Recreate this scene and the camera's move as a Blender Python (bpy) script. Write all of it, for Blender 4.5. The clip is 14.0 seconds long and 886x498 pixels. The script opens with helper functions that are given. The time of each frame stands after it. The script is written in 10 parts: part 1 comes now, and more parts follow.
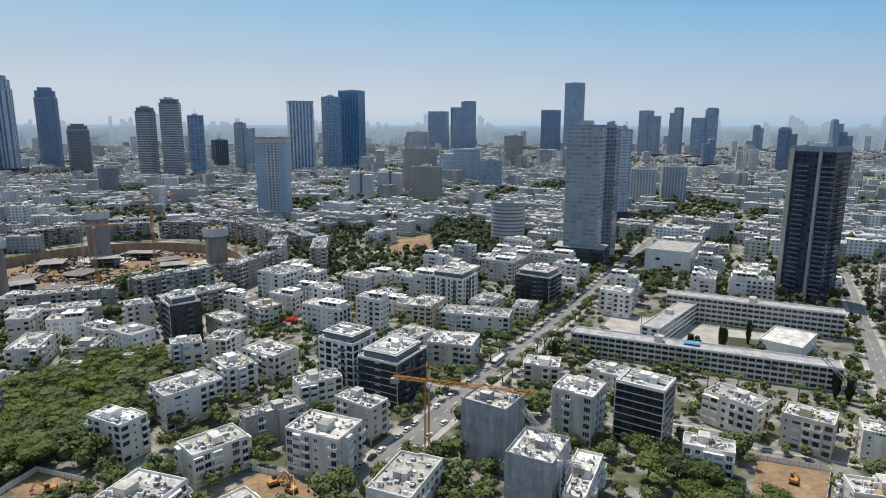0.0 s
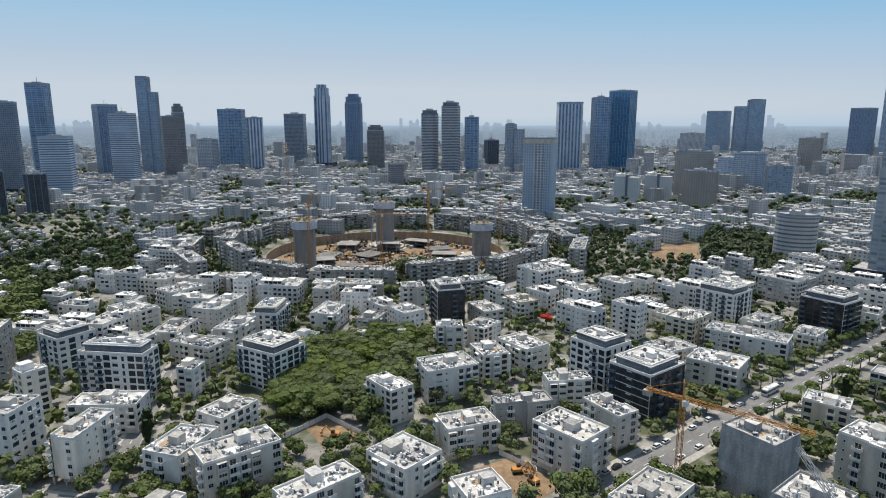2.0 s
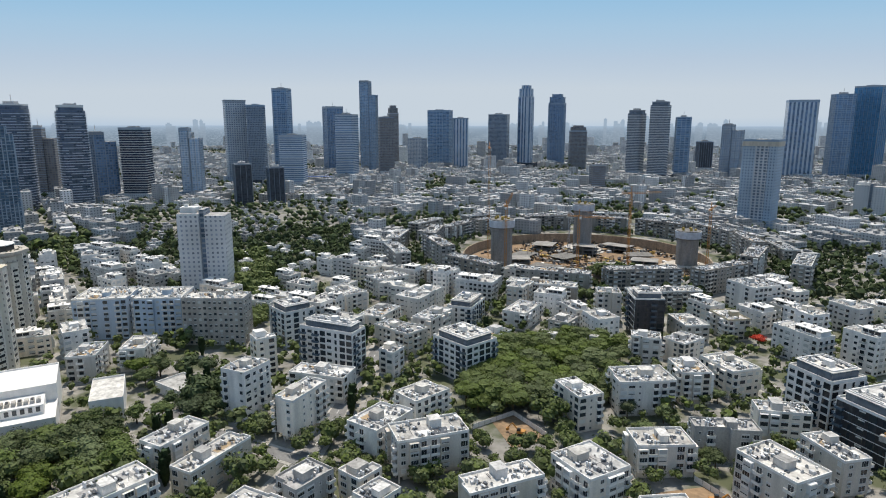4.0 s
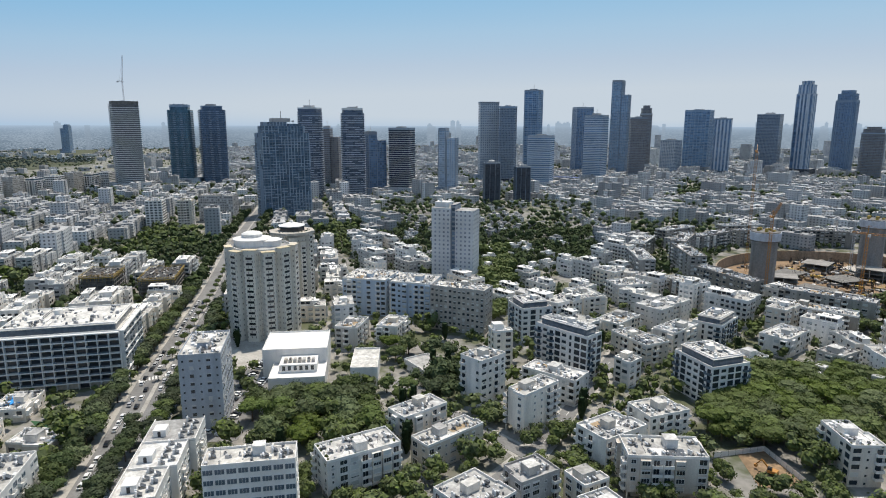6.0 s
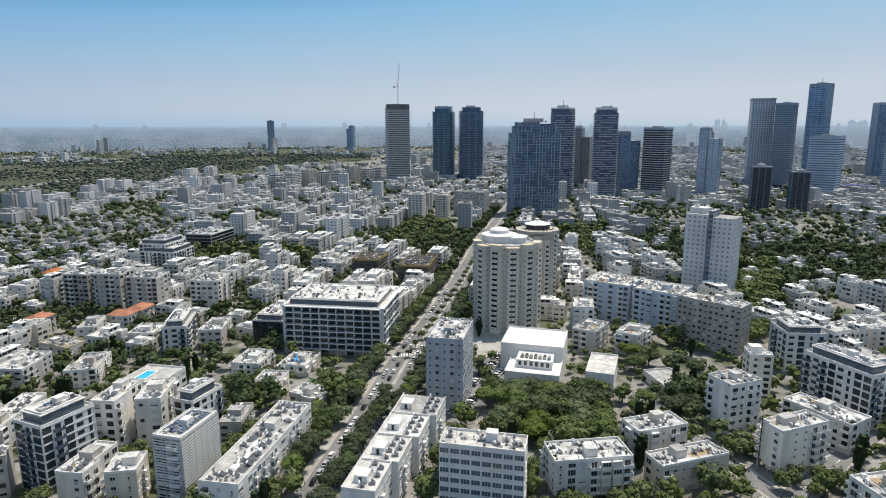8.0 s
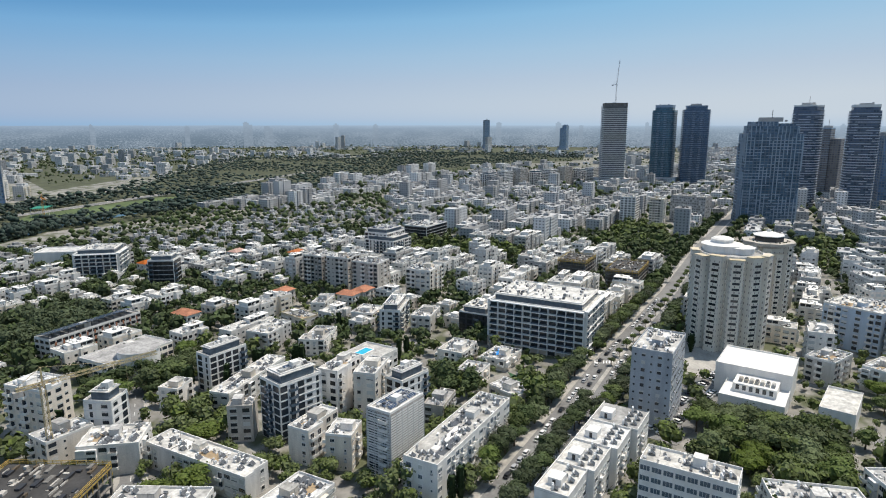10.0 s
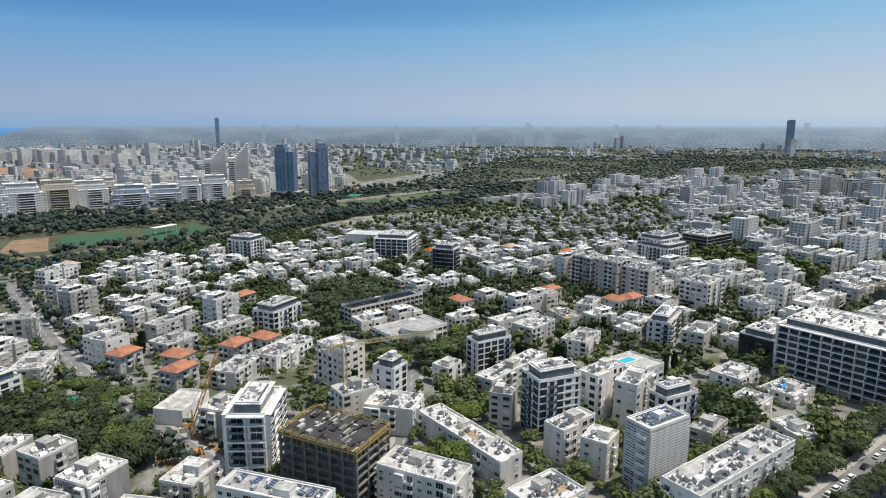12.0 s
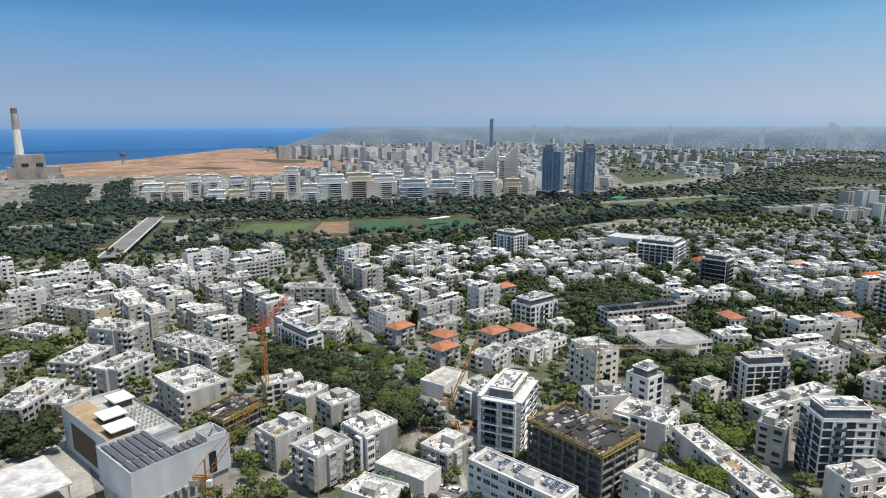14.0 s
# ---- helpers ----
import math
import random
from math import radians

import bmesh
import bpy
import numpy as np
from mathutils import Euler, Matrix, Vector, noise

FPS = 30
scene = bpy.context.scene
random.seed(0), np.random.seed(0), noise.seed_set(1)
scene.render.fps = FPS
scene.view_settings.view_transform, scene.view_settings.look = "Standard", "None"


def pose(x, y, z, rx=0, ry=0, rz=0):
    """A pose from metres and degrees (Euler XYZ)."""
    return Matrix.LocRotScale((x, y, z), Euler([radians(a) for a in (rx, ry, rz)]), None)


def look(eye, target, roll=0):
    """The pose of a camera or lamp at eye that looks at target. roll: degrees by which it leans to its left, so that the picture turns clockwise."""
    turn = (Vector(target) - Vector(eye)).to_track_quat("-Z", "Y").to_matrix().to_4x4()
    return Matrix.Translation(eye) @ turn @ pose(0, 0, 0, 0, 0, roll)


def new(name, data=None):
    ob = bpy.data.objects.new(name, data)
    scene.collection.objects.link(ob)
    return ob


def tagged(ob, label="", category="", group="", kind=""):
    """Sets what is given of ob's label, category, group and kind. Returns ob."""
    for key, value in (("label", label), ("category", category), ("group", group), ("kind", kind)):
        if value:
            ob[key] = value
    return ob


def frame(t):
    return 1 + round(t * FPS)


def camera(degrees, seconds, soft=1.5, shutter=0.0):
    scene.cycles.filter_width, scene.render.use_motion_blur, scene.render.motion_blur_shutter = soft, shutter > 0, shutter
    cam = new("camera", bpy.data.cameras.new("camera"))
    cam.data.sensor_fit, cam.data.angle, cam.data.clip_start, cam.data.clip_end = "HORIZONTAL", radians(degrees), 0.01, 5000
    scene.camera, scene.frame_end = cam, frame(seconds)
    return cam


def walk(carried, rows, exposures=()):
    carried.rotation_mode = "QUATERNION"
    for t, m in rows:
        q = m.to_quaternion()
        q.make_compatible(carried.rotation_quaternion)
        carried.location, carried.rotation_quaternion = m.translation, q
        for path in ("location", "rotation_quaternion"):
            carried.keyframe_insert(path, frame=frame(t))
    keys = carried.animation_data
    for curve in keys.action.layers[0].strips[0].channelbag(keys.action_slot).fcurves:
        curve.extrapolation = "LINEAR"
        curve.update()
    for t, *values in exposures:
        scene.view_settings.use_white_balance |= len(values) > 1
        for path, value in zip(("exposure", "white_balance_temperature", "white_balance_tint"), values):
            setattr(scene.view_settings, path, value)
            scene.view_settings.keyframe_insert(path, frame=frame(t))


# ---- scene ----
cam = camera(70.8, 14.0, soft=1.05)
EYE = 120.0
# seconds, east-west and north-south drift in metres, yaw, pitch, roll in degrees
PATH = [
    (0.0, -0.00, -0.00, 0.00, -11.36, -0.14),
    (0.5, 0.02, -0.86, 8.20, -11.36, -0.16),
    (1.0, -0.16, -1.31, 13.91, -11.32, -0.09),
    (1.5, -0.31, -1.53, 19.02, -11.31, -0.05),
    (2.0, -0.51, -1.79, 23.81, -11.32, -0.02),
    (2.5, -0.75, -1.95, 28.54, -11.33, -0.05),
    (5.0, -1.92, -2.90, 52.06, -11.26, -0.12),
    (5.5, -2.01, -3.38, 58.02, -11.26, -0.16),
    (6.0, -1.90, -3.73, 64.02, -11.27, -0.14),
    (6.5, -1.75, -3.97, 70.06, -11.26, -0.09),
    (7.0, -1.60, -4.06, 75.88, -11.28, -0.04),
    (7.5, -1.68, -3.92, 81.70, -11.30, 0.03),
    (8.0, -2.03, -3.99, 86.47, -11.28, 0.10),
    (10.5, -2.31, -5.63, 111.21, -11.35, -0.07),
    (11.0, -2.23, -5.90, 117.30, -11.35, -0.10),
    (11.5, -2.18, -6.26, 123.41, -11.31, -0.07),
    (12.0, -2.15, -6.38, 130.32, -11.29, -0.05),
    (12.5, -2.09, -6.30, 137.01, -11.28, -0.01),
    (13.0, -1.58, -5.97, 142.55, -11.28, 0.07),
    (13.5, -0.72, -5.56, 148.50, -11.28, 0.08),
    (14.0, 0.27, -4.95, 154.24, -11.26, 0.04),
]
walk(cam, [(t, pose(x, y, EYE, 90 + pitch, roll, yaw)) for t, x, y, yaw, pitch, roll in PATH])

# ---- light ----
SUN_YAW, SUN_UP = 40.0, 69.0
to_sun = Vector((-math.sin(radians(SUN_YAW)) * math.cos(radians(SUN_UP)), math.cos(radians(SUN_YAW)) * math.cos(radians(SUN_UP)), math.sin(radians(SUN_UP))))
world = bpy.data.worlds.new("sky")
scene.world = world
world.use_nodes = True
sky = world.node_tree.nodes.new("ShaderNodeTexSky")
sky.sky_type, sky.sun_disc = "NISHITA", False
sky.sun_elevation, sky.sun_rotation = radians(SUN_UP), radians(-SUN_YAW)
sky.altitude, sky.air_density, sky.dust_density, sky.ozone_density = 0, 1.0, 0.6, 1.5
nodes, links = world.node_tree.nodes, world.node_tree.links
# a ramp recolours the clear sky: warm rim pale as in dry haze, height blue
split = nodes.new("ShaderNodeSeparateColor")
span = nodes.new("ShaderNodeMapRange")
span.inputs[1].default_value, span.inputs[2].default_value = 1.0, 6.0
haze = nodes.new("ShaderNodeValToRGB")
stops = haze.color_ramp.elements
# low stop paler: upper sky out of view, brightened to fill shaded walls
stops[0].position, stops[0].color = 0.0, (0.4, 0.48, 0.58, 1)
stops[1].position, stops[1].color = 1.0, (0.5, 0.58, 0.665, 1)
for at, c in ((0.2, (0.3, 0.4, 0.54, 1)), (0.32, (0.14, 0.335, 0.585, 1)), (0.38, (0.165, 0.38, 0.62, 1)), (0.44, (0.235, 0.46, 0.685, 1)), (0.6, (0.34, 0.51, 0.68, 1)), (0.78, (0.42, 0.53, 0.66, 1))):
    stop = stops.new(at)
    stop.color = c
gain = nodes.new("ShaderNodeVectorMath")
gain.operation = "SCALE"
gain.inputs["Scale"].default_value = 9.4
links.new(sky.outputs[0], split.inputs[0]), links.new(split.outputs[0], span.inputs[0]), links.new(span.outputs[0], haze.inputs[0])
links.new(gain.outputs[0], nodes["Background"].inputs[0])
# deeper blue on the side away from the sun
where, dot, side, deep = nodes.new("ShaderNodeTexCoord"), nodes.new("ShaderNodeVectorMath"), nodes.new("ShaderNodeMapRange"), nodes.new("ShaderNodeMix")
dot.operation, dot.inputs[1].default_value = "DOT_PRODUCT", (-math.sin(radians(SUN_YAW)), math.cos(radians(SUN_YAW)), 0)
side.interpolation_type = "SMOOTHSTEP"
side.inputs[1].default_value, side.inputs[2].default_value, side.inputs[3].default_value, side.inputs[4].default_value = -0.9, 0.85, 0.0, 1.0
deep.data_type = "RGBA"
deep.inputs[6].default_value, deep.inputs[7].default_value = (0.48, 0.64, 0.82, 1), (1, 1, 1, 1)
tint = nodes.new("ShaderNodeVectorMath")
tint.operation = "MULTIPLY"
low, climb, edge = nodes.new("ShaderNodeSeparateXYZ"), nodes.new("ShaderNodeMapRange"), nodes.new("ShaderNodeMix")
climb.interpolation_type = "SMOOTHSTEP"
climb.inputs[1].default_value, climb.inputs[2].default_value = 0.0, 0.17
edge.data_type = "RGBA"
edge.inputs[6].default_value, edge.inputs[7].default_value = (0.59, 0.68, 0.84, 1), (0.51, 0.665, 0.835, 1)
links.new(where.outputs["Generated"], low.inputs[0]), links.new(low.outputs[2], climb.inputs[0]), links.new(climb.outputs[0], edge.inputs[0]), links.new(edge.outputs[2], deep.inputs[6])
links.new(where.outputs["Generated"], dot.inputs[0]), links.new(dot.outputs["Value"], side.inputs[0]), links.new(side.outputs[0], deep.inputs[0]), links.new(deep.outputs[2], tint.inputs[1]), links.new(haze.outputs[0], tint.inputs[0]), links.new(tint.outputs[0], gain.inputs[0])
nodes["Background"].inputs[1].default_value = 0.1
sun = new("sun", bpy.data.lights.new("sun", "SUN"))
sun.data.energy, sun.data.angle, sun.data.color = 3.85, radians(0.6), (1.0, 0.93, 0.83)
sun.matrix_basis = look(to_sun * 900, (0, 0, 0))
scene.view_settings.exposure = 0.24
scene.view_settings.use_white_balance = True
scene.view_settings.white_balance_temperature = 6660

# ---- materials ----
def mat(name, color, rough=0.8, metal=0.0, vary=0.0, source="", grain=0.0, scale=1.0, stain=0.0, stain_scale=0.12, streak=False, bump=0.0, spec=0.5, sats=(0.45, 1.55)):
    """A node material: a base colour, varied by object or island, with fine grain, broad stains and relief."""
    m = bpy.data.materials.new(name)
    m.use_nodes = True
    n, link = m.node_tree.nodes, m.node_tree.links.new
    bsdf = n["Principled BSDF"]
    bsdf.inputs["Roughness"].default_value, bsdf.inputs["Metallic"].default_value = rough, metal
    bsdf.inputs["Specular IOR Level"].default_value = spec
    coord = n.new("ShaderNodeTexCoord")
    rgb = n.new("ShaderNodeRGB")
    rgb.outputs[0].default_value = (*color, 1)
    out = rgb.outputs[0]
    if vary:
        src = n.new("ShaderNodeObjectInfo").outputs["Random"] if source == "object" else n.new("ShaderNodeNewGeometry").outputs["Random Per Island"]
        hsv = n.new("ShaderNodeHueSaturation")
        span = n.new("ShaderNodeMapRange")
        span.inputs[3].default_value, span.inputs[4].default_value = 1 - vary, 1 + vary * 0.5
        link(src, span.inputs[0]), link(span.outputs[0], hsv.inputs["Value"])
        mul = n.new("ShaderNodeMath")
        mul.operation = "MULTIPLY"
        mul.inputs[1].default_value = 7.31
        frac = n.new("ShaderNodeMath")
        frac.operation = "FRACT"
        sat = n.new("ShaderNodeMapRange")
        sat.inputs[3].default_value, sat.inputs[4].default_value = sats
        link(src, mul.inputs[0]), link(mul.outputs[0], frac.inputs[0]), link(frac.outputs[0], sat.inputs[0]), link(sat.outputs[0], hsv.inputs["Saturation"])
        link(out, hsv.inputs["Color"])
        out = hsv.outputs[0]

    def darken(out, strength, noise_scale, stretch):
        tex = n.new("ShaderNodeTexNoise")
        tex.inputs["Scale"].default_value, tex.inputs["Detail"].default_value = noise_scale, 5
        mapping = n.new("ShaderNodeMapping")
        mapping.inputs["Scale"].default_value = stretch
        link(coord.outputs["Object"], mapping.inputs[0]), link(mapping.outputs[0], tex.inputs[0])
        ramp = n.new("ShaderNodeMapRange")
        ramp.inputs[1].default_value, ramp.inputs[2].default_value, ramp.inputs[3].default_value, ramp.inputs[4].default_value = 0.32, 0.68, 1 - strength, 1 + strength * 0.35
        mix = n.new("ShaderNodeMix")
        mix.data_type, mix.blend_type = "RGBA", "MULTIPLY"
        mix.inputs[0].default_value = 1.0
        link(tex.outputs[0], ramp.inputs[0]), link(out, mix.inputs[6]), link(ramp.outputs[0], mix.inputs[7])
        return mix.outputs[2], tex.outputs[0]

    height = None
    if stain:
        out, height = darken(out, stain, stain_scale, (1, 1, 0.18) if streak else (1, 1, 1))
    if grain:
        out, height = darken(out, grain, scale, (1, 1, 1))
    if bump and height:
        node = n.new("ShaderNodeBump")
        node.inputs["Strength"].default_value, node.inputs["Distance"].default_value = bump, 0.1
        link(height, node.inputs["Height"]), link(node.outputs[0], bsdf.inputs["Normal"])
    link(out, bsdf.inputs["Base Color"])
    return m


def windowed(name, wall, glass, cell, pane, vary=0.25, gloss=0.15, metal=0.0):
    """A far facade: a wall with a regular grid of dark panes, by metric UVs."""
    m = mat(name, wall, 0.8, vary=vary, stain=0.25, stain_scale=0.03)
    n, link = m.node_tree.nodes, m.node_tree.links.new
    bsdf = n["Principled BSDF"]
    old = bsdf.inputs["Base Color"].links[0].from_socket
    uv = n.new("ShaderNodeUVMap")
    split = n.new("ShaderNodeSeparateXYZ")
    link(uv.outputs[0], split.inputs[0])
    masks = []
    for k in (0, 1):
        div = n.new("ShaderNodeMath")
        div.operation = "DIVIDE"
        div.inputs[1].default_value = cell[k]
        fr = n.new("ShaderNodeMath")
        fr.operation = "FRACT"
        less = n.new("ShaderNodeMath")
        less.operation = "LESS_THAN"
        less.inputs[1].default_value = pane[k]
        link(split.outputs[k], div.inputs[0]), link(div.outputs[0], fr.inputs[0]), link(fr.outputs[0], less.inputs[0])
        masks.append(less.outputs[0])
    both = n.new("ShaderNodeMath")
    both.operation = "MULTIPLY"
    link(masks[0], both.inputs[0]), link(masks[1], both.inputs[1])
    snap = n.new("ShaderNodeVectorMath")
    snap.operation = "SNAP"
    snap.inputs[1].default_value = (cell[0], cell[1], 1)
    white = n.new("ShaderNodeTexWhiteNoise")
    link(uv.outputs[0], snap.inputs[0]), link(snap.outputs[0], white.inputs[0])
    tone = n.new("ShaderNodeMix")
    tone.data_type = "RGBA"
    tone.inputs[6].default_value = (*glass, 1)
    tone.inputs[7].default_value = (*[min(1, c * 2.2 + 0.03) for c in glass], 1)
    link(white.outputs[0], tone.inputs[0])
    mix = n.new("ShaderNodeMix")
    mix.data_type = "RGBA"
    link(both.outputs[0], mix.inputs[0]), link(old, mix.inputs[6]), link(tone.outputs[2], mix.inputs[7])
    link(mix.outputs[2], bsdf.inputs["Base Color"])
    rough = n.new("ShaderNodeMapRange")
    rough.inputs[3].default_value, rough.inputs[4].default_value = 0.8, gloss
    link(both.outputs[0], rough.inputs[0]), link(rough.outputs[0], bsdf.inputs["Roughness"])
    if metal:
        coat = n.new("ShaderNodeMath")
        coat.operation = "MULTIPLY"
        coat.inputs[1].default_value = metal
        link(both.outputs[0], coat.inputs[0]), link(coat.outputs[0], bsdf.inputs["Metallic"])
    return m


PLASTER = mat("plaster", (0.86, 0.797, 0.715), 0.85, vary=0.34, source="object", stain=0.22, stain_scale=0.35, streak=True, grain=0.12, scale=2.2, bump=0.2)
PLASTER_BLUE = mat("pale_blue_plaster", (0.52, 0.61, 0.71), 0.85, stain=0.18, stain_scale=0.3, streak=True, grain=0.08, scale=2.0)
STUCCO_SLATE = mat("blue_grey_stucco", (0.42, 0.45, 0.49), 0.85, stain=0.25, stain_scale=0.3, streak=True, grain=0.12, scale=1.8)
# darker, more stained copy of plaster; tones down walls that catch the sun
PLASTER_TONED_DOWN = mat("toned_down_plaster", (0.5, 0.475, 0.44), 0.88, vary=0.35, source="object", stain=0.35, stain_scale=0.35, streak=True, grain=0.15, scale=2.2)
PLASTER_WHITE = mat("plaster_white", (0.8, 0.777, 0.74), 0.75, stain=0.14, stain_scale=0.3, streak=True, grain=0.06, scale=2.0)
PLASTER_BEIGE = mat("plaster_beige", (0.64, 0.57, 0.45), 0.85, vary=0.12, source="object", stain=0.2, stain_scale=0.3, streak=True, grain=0.1, scale=2.0)
CONCRETE = mat("concrete", (0.5, 0.47, 0.43), 0.9, vary=0.12, source="object", stain=0.3, stain_scale=0.25, streak=True, grain=0.18, scale=1.5, bump=0.3)
CONCRETE_DARK = mat("raw_concrete", (0.2, 0.19, 0.175), 0.9, stain=0.4, stain_scale=0.3, grain=0.25, scale=1.2, bump=0.3)
CLADDING_BLACK = mat("black_cladding", (0.028, 0.03, 0.038), 0.45, stain=0.3, stain_scale=0.4, grain=0.1, scale=2)
ROOF_WHITE = mat("whitewashed_roof", (0.61, 0.595, 0.565), 0.85, vary=0.38, source="object", stain=0.42, stain_scale=0.22, grain=0.25, scale=0.9, bump=0.2)
ROOF_GREY = mat("bitumen_roof", (0.42, 0.41, 0.4), 0.9, stain=0.4, stain_scale=0.25, grain=0.3, scale=1.1)
ROOF_DARK = mat("wet_slab_roof", (0.055, 0.052, 0.05), 0.8, stain=0.5, stain_scale=0.15, grain=0.3, scale=0.8)
MUSEUM_WALL = mat("museum_panel", (0.56, 0.575, 0.59), 0.7, stain=0.15, stain_scale=0.2, streak=True, grain=0.06, scale=1.5)
TAN_ROOF = mat("tan_gravel_roof", (0.42, 0.31, 0.19), 0.9, stain=0.3, stain_scale=0.2, grain=0.25, scale=1.2)
GLASS = mat("window_glass", (0.035, 0.042, 0.05), 0.12, vary=0.5, source="object")
GLASS_BLUE = mat("balcony_glass", (0.1, 0.14, 0.18), 0.1, grain=0.3, scale=0.5)
SHUTTER = mat("white_shutter", (0.62, 0.62, 0.6), 0.6, vary=0.25, source="object", grain=0.15, scale=4)
FRAME = mat("white_frame", (0.7, 0.7, 0.68), 0.6, grain=0.08, scale=3)
DARK_METAL = mat("dark_metal", (0.05, 0.05, 0.055), 0.5, metal=0.4, grain=0.2, scale=3)
TANK = mat("heater_tank", (0.72, 0.72, 0.72), 0.4, grain=0.12, scale=5)
PANEL = mat("solar_panel", (0.05, 0.075, 0.125), 0.15, grain=0.25, scale=2.0)
COLLECTOR = mat("solar_collector", (0.11, 0.115, 0.125), 0.25, grain=0.3, scale=2.0)
UNIT = mat("rooftop_unit", (0.5, 0.5, 0.5), 0.6, vary=0.3, source="object", grain=0.25, scale=3)
NET = mat("scaffold_net", (0.4, 0.4, 0.4), 0.9, stain=0.3, stain_scale=0.5, streak=True, grain=0.25, scale=1.6, bump=0.6)
TILE_RED = mat("red_roof_tile", (0.46, 0.19, 0.105), 0.8, stain=0.35, stain_scale=0.4, grain=0.3, scale=2.5, bump=0.3)
ASPHALT = mat("asphalt", (0.21, 0.208, 0.205), 0.9, stain=0.25, stain_scale=0.08, grain=0.2, scale=0.9)
PAVING = mat("pavement", (0.42, 0.4, 0.365), 0.9, stain=0.3, stain_scale=0.1, grain=0.2, scale=0.7)
PAINT_WHITE = mat("road_paint", (0.7, 0.7, 0.68), 0.8, grain=0.2, scale=2)
SOIL = mat("bare_soil", (0.29, 0.195, 0.115), 0.95, stain=0.35, stain_scale=0.08, grain=0.3, scale=0.5, bump=0.4)
SAND = mat("dune_sand", (0.4, 0.25, 0.165), 0.95, stain=0.5, stain_scale=0.009, grain=0.45, scale=0.04)
GRASS = mat("grass", (0.085, 0.093, 0.048), 0.95, stain=0.4, stain_scale=0.05, grain=0.3, scale=0.6)
FIELD = mat("field_turf", (0.1, 0.14, 0.05), 0.95, stain=0.4, stain_scale=0.03, grain=0.2, scale=0.2)
TURF = mat("artificial_turf", (0.03, 0.095, 0.04), 0.9, stain=0.15, stain_scale=0.05)
BARK = mat("bark", (0.12, 0.09, 0.06), 0.95, grain=0.4, scale=3, bump=0.5)
LEAF = mat("leaves", (0.1, 0.13, 0.052), 0.75, vary=0.5, source="object", grain=0.5, scale=2.2, spec=0.25, sats=(0.88, 1.32))
LEAF_DEEP = mat("deep_green_leaves", (0.064, 0.086, 0.04), 0.75, vary=0.4, source="object", grain=0.5, scale=2.2, spec=0.25, sats=(0.88, 1.32))
LEAF_BRIGHT = mat("bright_leaves", (0.102, 0.132, 0.042), 0.7, vary=0.22, source="object", grain=0.5, scale=2.4, spec=0.25, sats=(0.88, 1.32))
LEAF_DARK = mat("cypress_leaves", (0.03, 0.052, 0.02), 0.85, grain=0.4, scale=1.2, spec=0.2)
LEAF_RED = mat("flowering_crown", (0.5, 0.045, 0.02), 0.7, grain=0.4, scale=1.0, spec=0.2)
LEAF_MID = mat("villa_foliage", (0.075, 0.1, 0.048), 0.9, vary=0.4, grain=0.4, scale=0.9, spec=0.15, sats=(0.88, 1.25))
LEAF_FAR = mat("far_foliage", (0.122, 0.15, 0.066), 0.9, vary=0.4, grain=0.4, scale=0.9, spec=0.15, sats=(0.88, 1.32))
# bluish leaf colour: the haze over the far woods is put into it
LEAF_PARK = mat("park_foliage", (0.06, 0.082, 0.07), 0.9, vary=0.3, grain=0.3, scale=0.1, spec=0.15, sats=(0.88, 1.32))
POOL = mat("pool_water", (0.02, 0.42, 0.6), 0.05)
SEA = mat("sea_water", (0.01, 0.085, 0.235), 0.35, stain=0.35, stain_scale=0.002, grain=0.12, scale=0.02, bump=0.3)
RIVER = mat("river_water", (0.05, 0.075, 0.05), 0.1, grain=0.2, scale=0.05)
TYRE = mat("tyre", (0.02, 0.02, 0.02), 0.9, grain=0.2, scale=8)
CRANE_ORANGE = mat("crane_orange", (0.5, 0.23, 0.05), 0.5, grain=0.25, scale=1.0)
CRANE_RED = mat("crane_red", (0.5, 0.08, 0.05), 0.5, grain=0.25, scale=1.0)
CRANE_GREY = mat("crane_grey", (0.45, 0.45, 0.46), 0.5, grain=0.25, scale=1.0)
SAFETY = mat("scaffold_yellow", (0.5, 0.34, 0.08), 0.8, grain=0.4, scale=1.0)
COLLAR = mat("formwork_screen", (0.58, 0.62, 0.68), 0.7, stain=0.2, stain_scale=0.3, grain=0.15, scale=1)
AWNING_BLUE = mat("blue_tarpaulin", (0.03, 0.3, 0.75), 0.6, grain=0.2, scale=2)
AWNING_RED = mat("red_awning", (0.55, 0.06, 0.04), 0.7, grain=0.2, scale=2)
GREEN_SHADE = mat("green_shade_cloth", (0.02, 0.22, 0.15), 0.8, grain=0.2, scale=2)
SIGN_BLUE = mat("blue_sign_board", (0.03, 0.12, 0.5), 0.4, grain=0.3, scale=0.3)
FAR_WALL = windowed("far_wall", (0.62, 0.62, 0.615), (0.09, 0.095, 0.105), (3.6, 3.1), (0.42, 0.46), vary=0.45)
FAR_ROOF = mat("far_roof", (0.42, 0.42, 0.42), 0.9, vary=0.5, grain=0.4, scale=0.12)
CAR = [mat("car_paint_" + n, c, 0.3, grain=0.1, scale=2) for n, c in (("white", (0.75, 0.75, 0.75)), ("silver", (0.42, 0.43, 0.45)), ("black", (0.02, 0.02, 0.024)), ("blue", (0.04, 0.055, 0.1)), ("red", (0.4, 0.03, 0.03)))]


